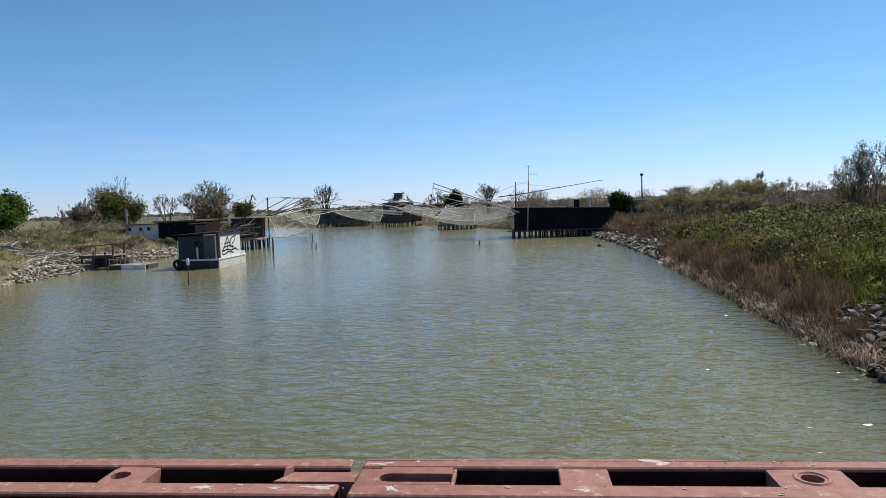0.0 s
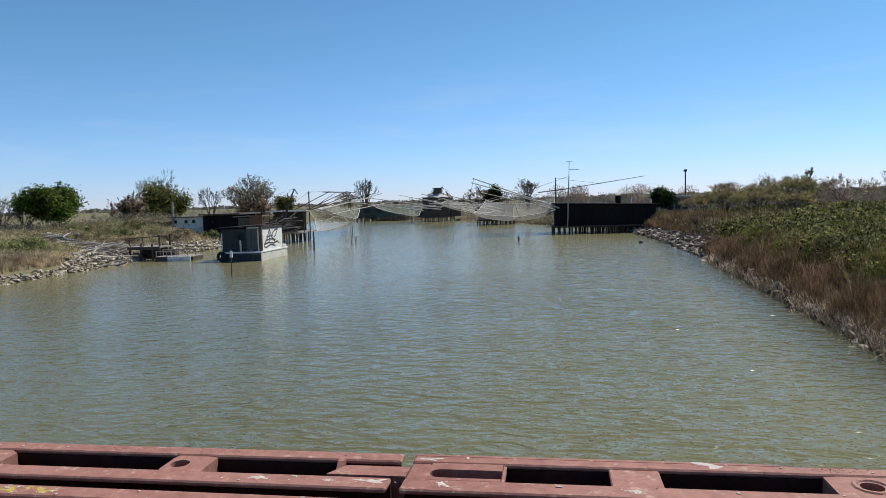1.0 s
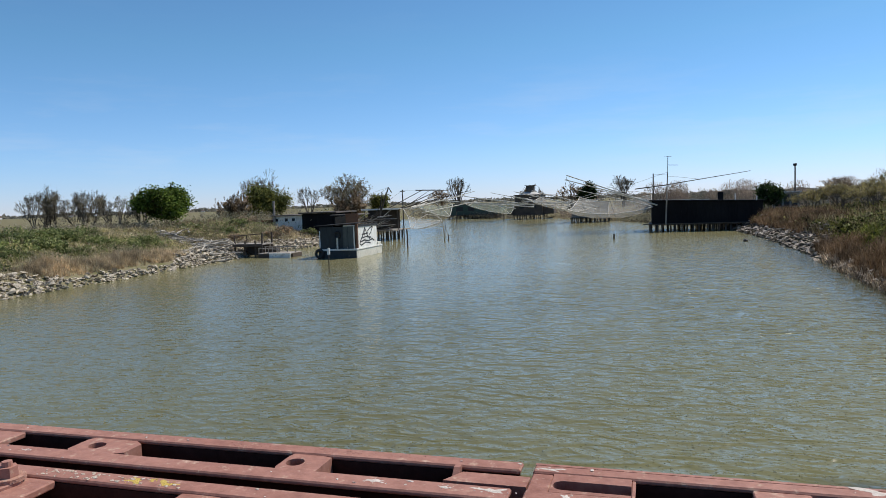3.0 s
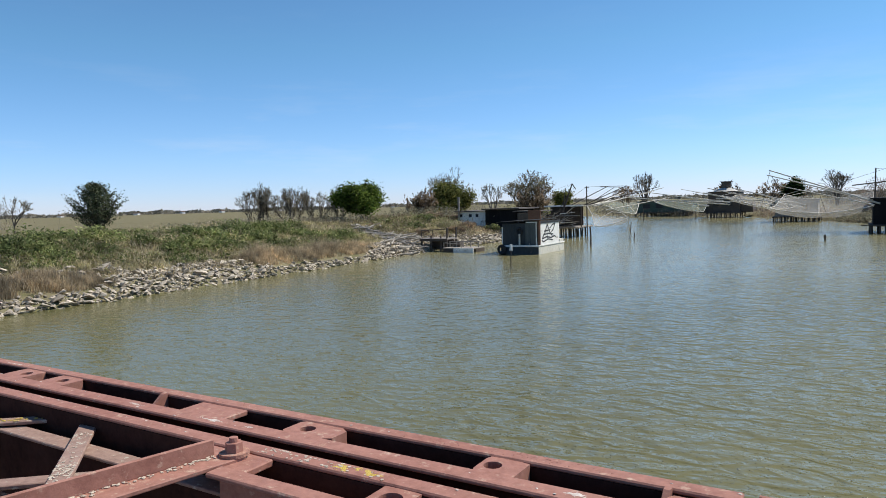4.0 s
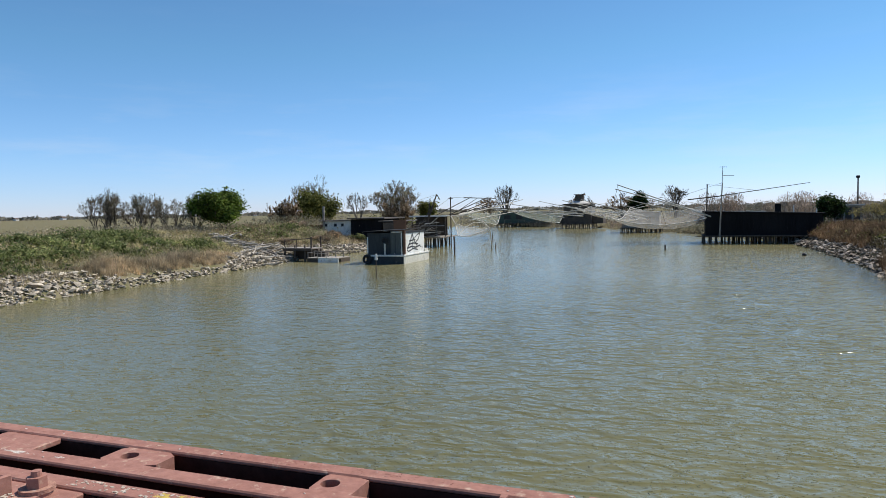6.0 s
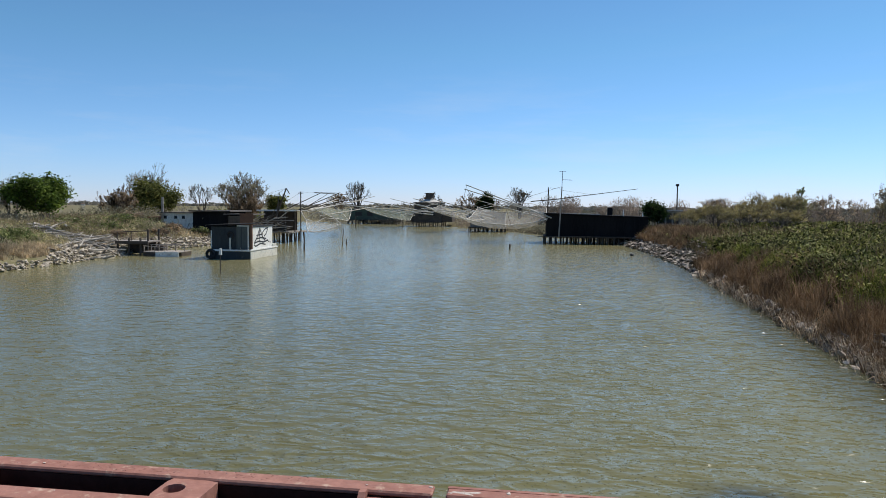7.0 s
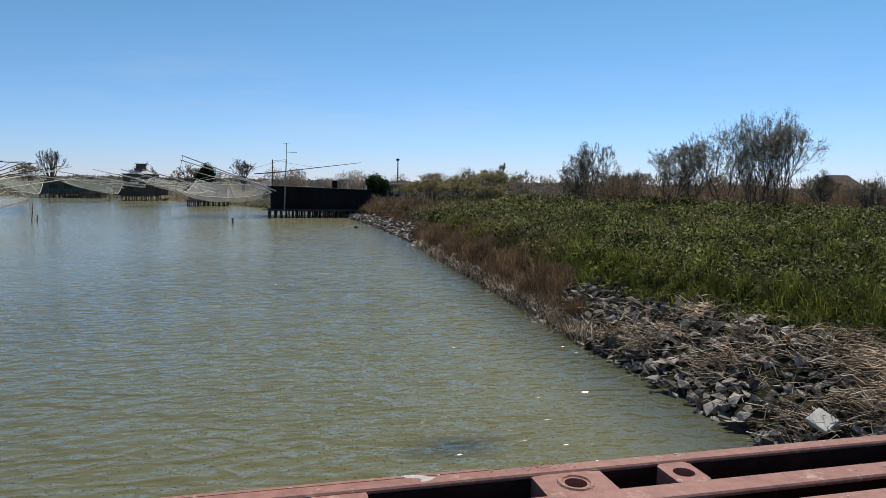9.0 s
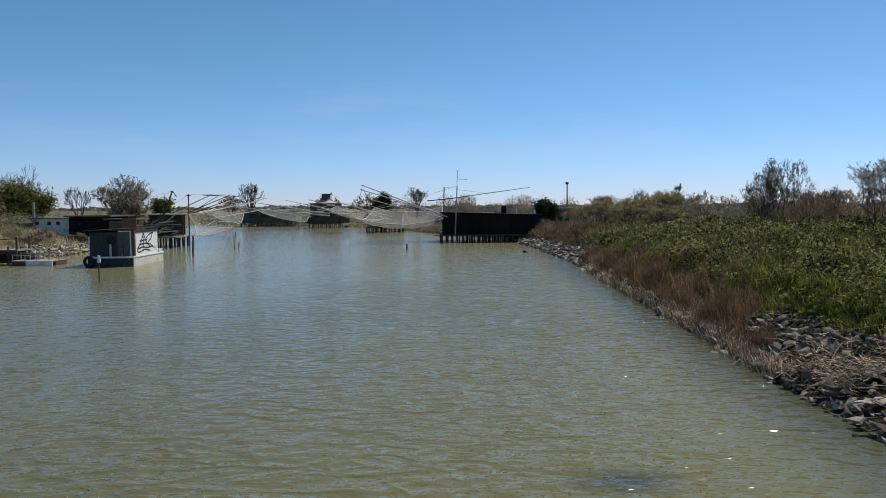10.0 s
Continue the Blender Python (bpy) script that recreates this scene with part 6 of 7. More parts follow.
def floating_hut():
    t = thing("floating_hut", "small dark grey and white boarded hut on a moored pontoon", "houseboat", pose(-19.49, 42.68, 0, 0, 0, 0.5))
    # x along the front, y towards the back
    hull = part_box("pontoon", -1.44, 1.44, 0, 4.9, -0.35, 0.60, M_HULL, t, 0.03, "pale concrete pontoon")
    # dark board added to give the pontoon's front face its shade
    part_box("shade_board", -1.43, 1.40, -0.030, -0.001, -0.2, 0.52, M_GREYPAINT, hull, 0.006, "dark board added for the shade on the pontoon front")
    part_box("rubbing_strake", -1.47, 1.47, -0.075, -0.031, 0.53, 0.645, M_WHITE, hull, 0.01, "white timber strake")
    part_box("rubbing_strake", 1.441, 1.48, -0.03, 4.9, 0.56, 0.66, M_WHITE, hull, 0.01)
    part_box("stern_locker", 0.6, 1.40, 4.15, 4.85, 0.601, 0.86, M_HULL, hull, 0.01, "low pale locker")
    # front wall, higher on the sunny side
    for x0, x1, z1, mat, lab in ((-1.44, 0.33, 2.16, M_GREYPAINT, "dark grey front wall"), (0.331, 1.16, 2.20, M_GREYPANEL, "paler grey front panel")):
        part_box("front_wall", x0, x1, 0.26, 0.33, 0.60, z1, mat, t, 0.004, lab)
    part_box("back_wall", -1.44, 1.36, 4.02, 4.09, 0.60, 2.20, M_GREYPAINT, t, 0.004)
    part_box("side_wall", -1.44, -1.37, 0.331, 4.019, 0.60, 2.16, M_GREYPAINT, t, 0.004)
    side = part_box("side_wall", 1.30, 1.37, 0.42, 4.10, 0.60, 2.12, M_WHITE, t, 0.004, "white wall with black painted scrawl")
    part_box("corner_post", 1.26, 1.42, 0.24, 0.41, 0.60, 2.30, M_BROWNWOOD, t, 0.01, "dark brown corner post")
    part_box("cover_board", 1.13, 1.21, 0.215, 0.259, 0.62, 2.16, M_WHITE, t, 0.005, "white cover board")
    part_box("cover_board", 0.40, 1.24, 0.20, 0.259, 2.19, 2.26, M_WHITE, t, 0.005)
    part_box("cover_board", -1.46, -1.39, 0.215, 0.259, 0.72, 1.90, M_WHITE, t, 0.005)
    for x in (-1.08, -0.72, -0.36, 0.02, 0.70):
        part_box("batten", x - 0.014, x + 0.014, 0.247, 0.259, 0.66, 2.14, M_GREYPAINT, t, 0.003)
    part_box("post_board", -0.10, 0.02, 0.06, 0.12, -0.2, 1.42, M_HULL, t, 0.01, "pale upright mooring board")
    # thin roof sheet, rising towards the sunny side
    bm = bmesh.new()
    box(bm, -1.62, 1.52, 0.02, 4.40, 2.28, 2.33, 0.008, Matrix.Translation((0, 0, 0.02)) @ Matrix.Rotation(radians(-2.4), 4, "Y"))
    part("roof", bm, M_ROOFDARK, t, "thin dark roof sheet with overhang")
    part_box("eaves_board", 1.371, 1.41, 0.42, 4.2, 2.12, 2.28, M_BLACK, t, 0.005, "black eaves board")
    # scrawl on the sunny side: a crooked triangle, a cross stroke and wavy lines
    for pts, w in (([(0.75, 1.02), (1.3, 1.45), (1.75, 2.05), (2.15, 1.5), (2.7, 1.15)], 0.11), ([(1.15, 1.55), (2.35, 1.62)], 0.09), ([(1.0, 1.30), (1.9, 1.38), (2.9, 1.28)], 0.09), ([(0.8, 1.05), (1.6, 1.15), (2.4, 1.05), (3.3, 1.16)], 0.10),
                   ([(2.2, 1.72), (2.7, 1.95), (3.3, 2.06), (2.9, 1.62), (2.5, 1.45)], 0.09), ([(0.7, 0.95), (1.0, 0.82), (1.9, 0.98), (2.8, 0.86)], 0.09), ([(1.7, 2.05), (1.75, 1.0)], 0.08), ([(3.0, 1.2), (3.5, 1.0)], 0.08)):
        bm = bmesh.new()
        strokes(bm, pts, w, 1.3735)
        part("painted_scrawl", bm, M_BLACK, side, "black painted scrawl")
    for c, R, rr in (((-0.06, 0.15, 1.62), 0.20, 0.07), ((-1.30, -0.16, 0.34), 0.26, 0.10)):
        bm = bmesh.new()
        tyre(bm, c, R, rr, "Y")
        part("tyre_fender", bm, M_RUBBER, t, "black rubber tyre")
    part_rod("fender_rope", (-1.30, -0.09, 0.62), (-1.30, -0.10, 0.58), 0.02, M_ROPE, t)
    part_rod("cleat", (0.75, -0.04, 0.645), (0.75, -0.04, 0.78), 0.03, M_GREYWOOD, t)


floating_hut()


def board_boat():
    t = thing("work_raft", "low grey flat raft with a white side board", "raft", pose(-25.2, 44.05, 0, 0, 0, 0))
    part_box("hull", -1.15, 0.75, -0.35, 1.45, -0.15, 0.28, M_DARKWOOD, t, 0.03, "dark wooden hull")
    part_box("hull", 0.751, 1.5, 0.0, 1.45, -0.15, 0.28, M_DARKWOOD, t, 0.03)
    part_box("side_board", -0.2, 1.52, -0.42, -0.36, -0.02, 0.34, M_WHITE, t, 0.01, "white side board")
    part_box("deck", -1.18, 1.5, -0.35, 1.45, 0.281, 0.34, M_GREYWOOD, t, 0.01)
    for x in (-1.1, -0.5, 0.1, 0.75, 1.4):
        part_box("rail_post", x - 0.03, x + 0.03, 0.60, 0.66, 0.34, 0.74, M_GREYWOOD, t, 0.005)
    part_box("rail", -1.15, 1.48, 0.59, 0.67, 0.741, 0.80, M_GREYWOOD, t, 0.005)
    part_rod("rail", (-1.15, -0.30, 0.72), (0.5, -0.28, 0.62), 0.03, M_GREYWOOD, t)
    for x in (-1.1, -0.3, 0.45):
        part_rod("rail_post", (x, -0.29, 0.34), (x, -0.29, 0.68), 0.028, M_GREYWOOD, t)
    part_box("box", -0.9, -0.3, 0.8, 1.3, 0.34, 0.70, M_DARKWOOD, t, 0.01)


board_boat()


def jetty():
    t = thing("jetty", "small dark timber landing stage with a handrail", "jetty", pose(-27.3, 45.0, 0, 0, 0, -3))
    part_box("deck", -1.6, 1.0, -0.6, 0.9, 0.92, 1.02, M_GREYWOOD, t, 0.01)
    part_box("side_beam", -1.6, 1.0, -0.66, -0.601, 0.80, 1.0, M_DARKWOOD, t, 0.01)
    for x in (-1.5, -0.6, 0.3, 0.9):
        for y in (-0.5, 0.8):
            part_rod("stilt", (x, y, -0.6), (x + 0.03, y, 1.15 if x < 0.5 else 1.85), 0.07, M_DARKWOOD, t)
    part_rod("handrail", (-1.5, -0.5, 1.62), (0.95, -0.5, 1.75), 0.035, M_DARKWOOD, t)
    for x in (-1.5, -0.4):
        part_rod("rail_post", (x, -0.5, 1.02), (x, -0.5, 1.66), 0.035, M_DARKWOOD, t)
    part_box("back_panel", -1.5, 0.8, 0.62, 0.68, 0.05, 0.90, M_DARKWOOD, t, 0.01)


jetty()


def driftwood():
    r = random.Random(9)
    for x, y, n in ((-29.3, 43.2, 24), (-28.7, 41.6, 18), (-31.2, 42.6, 18), (-30.2, 44.6, 14), (-33.4, 44.2, 12)):
        for k in range(n):
            a, L = r.uniform(0, 3.14), r.uniform(0.6, 2.3)
            px, py = x + r.gauss(0, 0.8), y + r.gauss(0, 0.5)
            z = float(ground_z(px, py)) + r.uniform(0.05, 0.4)
            dz = r.uniform(-0.3, 0.45) * L * 0.5
            bm = bmesh.new()
            p0, p1 = Vector((px - math.cos(a) * L / 2, py - math.sin(a) * L / 2, z - dz * 0.5)), Vector((px + math.cos(a) * L / 2, py + math.sin(a) * L / 2, z + dz))
            mid = (p0 + p1) / 2 + Vector((r.gauss(0, 0.08), r.gauss(0, 0.08), r.gauss(0, 0.06)))
            rod(bm, p0, mid, 0.07, 0.06, 6)
            rod(bm, mid, p1, 0.06, 0.025, 6)
            tagged(part("driftwood", bm, M_BLEACHED), "bleached grey driftwood branch on the bank", "driftwood", group="driftwood heap")
    for k in range(9):
        bm = bmesh.new()
        u = k / 8
        x, y = -33.6 + 4.6 * u, 43.0 - 0.5 * u
        z = float(ground_z(x, y)) + 0.42
        bar(bm, (x - 0.45, y - 0.25, z), (x + 0.40, y + 0.55, z + 0.06), 0.22, 0.05, bevel=0.006)
        tagged(part("plank", bm, M_BLEACHED), "grey plank of a collapsed walkway on the bank", "plank", group="collapsed walkway")
    for dy in (-0.25, 0.45):
        bm = bmesh.new()
        rod(bm, (-34.2, 43.2 + dy, float(ground_z(-34.2, 43.2 + dy)) + 0.34), (-28.6, 42.5 + dy, float(ground_z(-28.6, 42.5 + dy)) + 0.34), 0.07, 0.06, 8)
        tagged(part("log", bm, M_GREYWOOD), "long grey log under the collapsed walkway", "log", group="collapsed walkway")


driftwood()


def white_shed():
    t = thing("shed", "low white and black boarded shed on the bank", "shed")
    g = 1.1
    part_box("front_wall", -35.4, -32.0, 62.0, 62.12, g, 2.80, M_WHITE, t, 0.01, "whitewashed front wall")
    part_box("front_wall", -31.99, -28.5, 61.7, 61.82, g, 2.95, M_BLACKWOOD, t, 0.01, "black boarded wall")
    part_box("side_wall", -28.62, -28.5, 61.821, 66, g, 2.95, M_BLACKWOOD, t, 0.01)
    part_box("side_wall", -35.4, -35.28, 62.121, 66, g, 2.80, M_WHITE, t, 0.01)
    part_box("back_wall", -35.4, -28.5, 66.0, 66.12, g, 2.75, M_WHITE, t, 0.01)
    bm = bmesh.new()
    box(bm, -35.7, -31.9, 61.7, 66.4, 2.81, 2.90, 0.01)
    part("roof", bm, M_ROOF, t, "dark sheet roof")
    bm = bmesh.new()
    box(bm, -32.2, -28.0, 61.3, 66.4, 2.96, 3.10, 0.01)
    part("roof", bm, M_ROOF, t)
    part_box("roof_board", -32.2, -28.0, 61.22, 61.299, 2.98, 3.10, M_DARKWOOD, t, 0.01)
    part_box("canopy", -28.3, -25.6, 60.4, 64, 2.70, 2.80, M_ROOF, t, 0.01)
    for x in (-35.0, -33.9, -33.1):
        part_box("window", x - 0.16, x + 0.16, 61.97, 61.999, 2.25, 2.55, M_BLACK, t, 0.004, "small dark window")
    part_rod("flue", (-35.2, 61.9, g), (-35.2, 61.9, 4.35), 0.12, M_GREYWOOD, t, label="weathered grey flue pipe")
    part_box("side_lean_to", -37.0, -35.42, 62.2, 64.5, g, 2.45, M_BROWNWOOD, t, 0.02, "brown boarded lean-to")
    part_box("fence_panel", -26.5, -25.2, 60.0, 60.1, 0.6, 2.85, M_BROWNWOOD, t, 0.01, "brown boarded panel")
    part_box("fence_panel", -27.6, -26.45, 60.0, 60.1, 0.6, 2.6, M_DARKWOOD, t, 0.01)


white_shed()


def fishing_platform():
    t = thing("fishing_platform", "weathered timber fishing platform on piles with a sheet roof", "fishing hut")
    part_box("roof", -26.7, -22.6, 64.5, 68.6, 3.12, 3.18, M_PALEROOF, t, 0.01, "pale sheet roof")
    part_box("fascia", -26.7, -22.6, 64.42, 64.499, 3.06, 3.20, M_WHITE, t, 0.01, "pale fascia board")
    part_box("wall", -26.6, -24.3, 66.0, 66.1, 1.05, 3.11, M_DARKWOOD, t, 0.01, "dark boarded wall")
    part_box("wall", -26.6, -23.9, 68.3, 68.4, 1.05, 3.11, M_DARKWOOD, t, 0.01)
    part_box("shelf", -26.6, -23.2, 64.3, 65.4, 2.10, 2.18, M_GREYWOOD, t, 0.01)
    part_box("deck", -26.7, -22.9, 63.2, 68.6, 0.92, 1.04, M_GREYWOOD, t, 0.01)
    r = random.Random(3)
    for x in (-25.9, -25.3, -24.8, -24.5, -24.0, -23.5, -23.0):
        for y in (63.5, 65.6, 67.8):
            part_rod("stilt", (x + r.uniform(-0.15, 0.15), y, -0.8), (x, y, 0.92), r.uniform(0.06, 0.10), M_DARKWOOD, t)
    for x in (-26.4, -24.6, -22.8):
        part_rod("roof_post", (x, 64.6, 1.04), (x, 64.6, 3.12), 0.06, M_DARKWOOD, t)
    # crane arm with its hook, and braces
    for p0, p1, rr in (((-24.6, 63.9, 2.2), (-23.3, 63.6, 5.3), 0.09), ((-23.3, 63.6, 5.3), (-22.95, 63.6, 4.75), 0.05), ((-24.4, 63.7, 2.3), (-24.0, 63.6, 4.9), 0.05), ((-25.6, 63.9, 1.6), (-23.6, 63.6, 4.5), 0.04)):
        part_rod("crane_arm", p0, p1, rr, M_DARKWOOD, t, rr * 0.7, label="dark slanting crane arm")
    # booms that lean out over the water
    for p0, p1, rr in (((-23.4, 66, 3.0), (-17.9, 63.5, 4.9), 0.05), ((-24.3, 66, 3.2), (-19.8, 64, 4.95), 0.05), ((-23.0, 67, 3.1), (-18.6, 66, 4.5), 0.045), ((-20.6, 64, 4.9), (-17.4, 64.5, 4.75), 0.04), ((-22.8, 66.5, 3.2), (-16.2, 68, 4.7), 0.045), ((-21.4, 65, 3.7), (-19.3, 64.2, 4.8), 0.035)):
        part_rod("boom", p0, p1, rr, M_DARKWOOD, t, rr * 0.6, label="dark weathered boom")
    # stacked and tangled poles in front of the deck
    for k in range(34):
        x0, z0 = r.uniform(-26.6, -23.6), r.uniform(1.0, 2.5)
        a = r.choice((r.gauss(0.05, 0.12), r.gauss(0.6, 0.25)))
        L = r.uniform(0.9, 2.2)
        part_rod("pole", (x0, 63.1 - r.uniform(0, 0.9), z0), (min(x0 + L * math.cos(a), -22.3), 62.9 - r.uniform(0, 0.9), z0 + L * math.sin(a) * 0.7), r.uniform(0.025, 0.055), M_BOOM if k % 3 == 0 else M_GREYWOOD if k % 3 == 1 else M_DARKWOOD, t, 0.02)
    part_rod("net_mast", (-21.95, 63.9, -0.5), (-21.95, 63.9, 5.0), 0.06, M_DARKWOOD, t)
    part_rod("cross_arm", (-22.2, 63.9, 4.85), (-21.7, 63.9, 4.85), 0.03, M_DARKWOOD, t)
    for p0, p1 in (((-23.3, 63.6, 5.3), (-26.6, 66, 3.9)), ((-21.95, 63.9, 4.95), (-24.9, 64.5, 3.2)), ((-21.95, 63.9, 4.95), (-17.9, 63.5, 4.9)), ((-23.3, 63.6, 5.3), (-27.6, 66, 4.4))):
        part_rod("wire", p0, p1, 0.010, M_DARKWOOD, t, n=5)


fishing_platform()


def net(label, corners, sag, mat, poles, n=14, mat_pole=M_BOOM, stay=()):
    t = thing("lift_net", label, "fishing net", group="lift nets")
    a, b, c, d = [np.array(p, float) for p in corners]
    g = np.random.default_rng(int(abs(a[0] * 10)))
    V = []
    for i in range(n + 1):
        for j in range(n + 1):
            u, v = i / n, j / n
            p = a * (1 - u) * (1 - v) + b * u * (1 - v) + c * u * v + d * (1 - u) * v
            e = 16 * u * (1 - u) * v * (1 - v)
            edge = 0.28 * (4 * u * (1 - u) * (1 - v * (1 - v) * 4) + 4 * v * (1 - v) * (1 - u * (1 - u) * 4))
            p[2] -= sag * (0.75 * e ** 0.7 + edge) + g.normal(0, 0.03)
            V.append(p)
    V = np.array(V)
    i = (np.arange(n)[:, None] * (n + 1) + np.arange(n)[None]).ravel()
    np_mesh("netting", V, np.stack([i, i + 1, i + n + 2, i + n + 1], 1), mat, t)
    G = V.reshape(n + 1, n + 1, 3)
    for line in (G[0], G[-1], G[:, 0], G[:, -1]):
        S = np.concatenate([line[:-1], line[1:], np.full((n, 2), 0.03)], 1)
        v, f = tubes(S, 4)
        np_mesh("edge_rope", v, f, M_ROPE, t, label="pale edge rope")
    for q0, q1 in ((a, c), (b, d)):
        m = (q0 + q1) / 2 + np.array([0, 0, 0.9])
        k0, k1 = q0 * 0.6 + m * 0.4, q1 * 0.6 + m * 0.4
        k0[2] += 0.25
        k1[2] += 0.25
        S = [(*u, *v, 0.026, 0.026) for u, v in ((q0, k0), (k0, m), (m, k1), (k1, q1))]
        v, f = tubes(S, 6)
        np_mesh("spreader", v, f, mat_pole, t, label="bent spreader pole")
    for p0, p1, r in poles:
        part_rod("boom", p0, p1, r, mat_pole, t, r * 0.6, label="long weathered boom")
    for p0, p1 in stay:
        part_rod("stay", p0, p1, 0.02, M_DARKWOOD, t, n=5)
    return t


net("large pale lift net hanging from two booms beside the black cabin", [(1.9, 69.0, 2.45), (-6.6, 66.0, 2.6), (-5.6, 76.0, 3.6), (2.0, 77.0, 3.7)], 2.0, M_NET,
    [((2.4, 69.6, 2.6), (-6.3, 69.0, 5.9), 0.075), ((2.6, 71.5, 2.7), (-6.6, 70.5, 5.5), 0.075), ((2.0, 69.2, 2.5), (-5.2, 66.5, 4.4), 0.05), ((2.2, 72.5, 3.0), (-3.0, 74.0, 4.2), 0.05)],
    stay=[((-6.2, 69.0, 5.85), (-6.6, 66.0, 2.6)), ((-6.3, 70.5, 5.5), (-5.6, 76, 3.6)), ((-2.4, 69.2, 4.2), (-1.6, 69.5, 1.6))])
net("pale lift net slung between booms over the far water", [(-6.6, 96, 1.9), (-14.6, 95, 3.7), (-13.6, 103, 3.9), (-6.0, 104, 3.0)], 1.3, M_NET,
    [((-5.2, 99, 1.9), (-16.6, 97, 4.8), 0.08), ((-5.0, 100, 2.2), (-14.6, 101, 4.9), 0.08), ((-8.6, 99, 3.0), (-4.2, 101, 3.3), 0.06), ((-15.5, 97, 3.4), (-5.5, 96, 2.6), 0.07), ((-17.5, 99, 4.2), (-8.0, 98, 2.2), 0.07), ((-19.0, 100, 2.9), (-9.0, 99, 2.9), 0.06)])
net("greenish lift net in front of the far hut", [(-27.4, 112, 3.1), (-19.9, 112, 1.3), (-20.7, 121, 2.9), (-28.4, 121, 3.5)], 0.9, M_NETG,
    [((-16.5, 116, 2.3), (-33, 113, 4.0), 0.09), ((-16.8, 118, 2.6), (-30, 121, 4.6), 0.09), ((-17.0, 113, 3.0), (-27, 112, 3.3), 0.08), ((-19.0, 112, 2.2), (-31, 114, 3.9), 0.08), ((-14.5, 114, 2.9), (-24, 116, 5.0), 0.06)])
net("greenish lift net spread beside the timber platform", [(-23.1, 72, 3.3), (-20.5, 76, 2.0), (-24.4, 92, 3.3), (-28.8, 92, 3.5)], 0.9, M_NETG,
    [((-22, 67, 3.2), (-19, 78, 4.4), 0.06), ((-22.5, 68, 3.2), (-24, 84, 4.6), 0.06), ((-22, 66, 3.0), (-16.5, 72, 4.7), 0.05), ((-21.5, 66, 3.1), (-29, 96, 3.9), 0.06), ((-21.0, 67, 2.6), (-17.0, 75, 3.6), 0.05)])
net("small pale lift net dipping towards the water", [(-20.8, 62.0, 2.35), (-19.6, 59.2, 1.3), (-16.8, 60.0, 1.95), (-18.2, 64.5, 1.9)], 0.75, M_NET,
    [((-21.9, 63.8, 3.1), (-20.8, 62.0, 2.3), 0.05), ((-17.1, 61.8, -0.3), (-16.8, 60.0, 1.95), 0.035)])


def stilt_hut(name, label, x0, x1, y0, y1, zf, zw, wall, roof, nx, ny, windows=(), m=None, flat=True, over=0.25):
    t = thing(name, label, "fishing hut", m)
    part_box("floor", x0 - 0.3, x1 + 0.3, y0 - 0.5, y1 + 0.2, zf - 0.14, zf, M_DARKWOOD, t, 0.01)
    part_box("front_wall", x0, x1, y0, y0 + 0.1, zf, zw, wall, t, 0.008)
    part_box("back_wall", x0, x1, y1 - 0.1, y1, zf, zw, wall, t, 0.008)
    part_box("side_wall", x0, x0 + 0.1, y0 + 0.101, y1 - 0.101, zf, zw, wall, t, 0.008)
    part_box("side_wall", x1 - 0.1, x1, y0 + 0.101, y1 - 0.101, zf, zw, wall, t, 0.008)
    if flat:
        part_box("roof", x0 - over, x1 + over, y0 - over, y1 + over, zw + 0.001, zw + 0.09, roof, t, 0.01)
    else:
        bm = bmesh.new()
        ym, zr = (y0 + y1) / 2, zw + 0.9
        for ya, yb in ((y0 - over, ym), (y1 + over, ym)):
            v = [bm.verts.new(p) for p in ((x0 - over, ya, zw - 0.05), (x1 + over, ya, zw - 0.05), (x1 + over, yb, zr), (x0 - over, yb, zr), (x0 - over, ya, zw + 0.05), (x1 + over, ya, zw + 0.05), (x1 + over, yb, zr + 0.1), (x0 - over, yb, zr + 0.1))]
            for f in ((0, 1, 2, 3), (4, 5, 6, 7), (0, 1, 5, 4), (1, 2, 6, 5), (2, 3, 7, 6), (3, 0, 4, 7)):
                bm.faces.new([v[k] for k in f])
        part("roof", bm, roof, t)
    r = random.Random(int(x0 * 7))
    for i in range(nx):
        for j in range(ny):
            x = x0 - 0.1 + (x1 - x0 + 0.2) * i / max(1, nx - 1) + r.uniform(-0.12, 0.12)
            y = y0 - 0.35 + (y1 - y0 + 0.4) * j / max(1, ny - 1)
            part_rod("stilt", (x + r.uniform(-0.06, 0.06), y, -0.9), (x, y, zf - 0.141), 0.075, M_DARKWOOD, t)
    for xa, xb, za, zb in windows:
        wdw = part_box("window", xa, xb, y0 - 0.03, y0 - 0.001, za, zb, M_BLACK, t, 0.006, "dark shuttered window")
        part_box("window_frame", xa - 0.05, xb + 0.05, y0 - 0.02, y0 - 0.0005, za - 0.06, za - 0.001, M_DARKWOOD, wdw, 0.003)
    return t


cabin = stilt_hut("black_cabin", "long low black tarred fishing cabin on piles", 1.9, 11.9, 69.6, 74.5, 0.78, 3.02, M_BLACKWOOD, M_BLACKWOOD, 19, 4)
for k in range(20):
    part_box("cover_strip", 2.1 + k * 0.5, 2.14 + k * 0.5, 69.57, 69.599, 0.8, 3.0, M_BLACKWOOD, cabin, 0.003)
part_box("chimney", 8.1, 8.6, 71, 71.5, 3.12, 3.9, M_BLACKWOOD, cabin, 0.02, "square black chimney box")
part_rod("vent_pipe", (9.6, 70.4, 3.1), (9.6, 70.4, 3.75), 0.06, M_WHITE, cabin, label="white vent pipe")
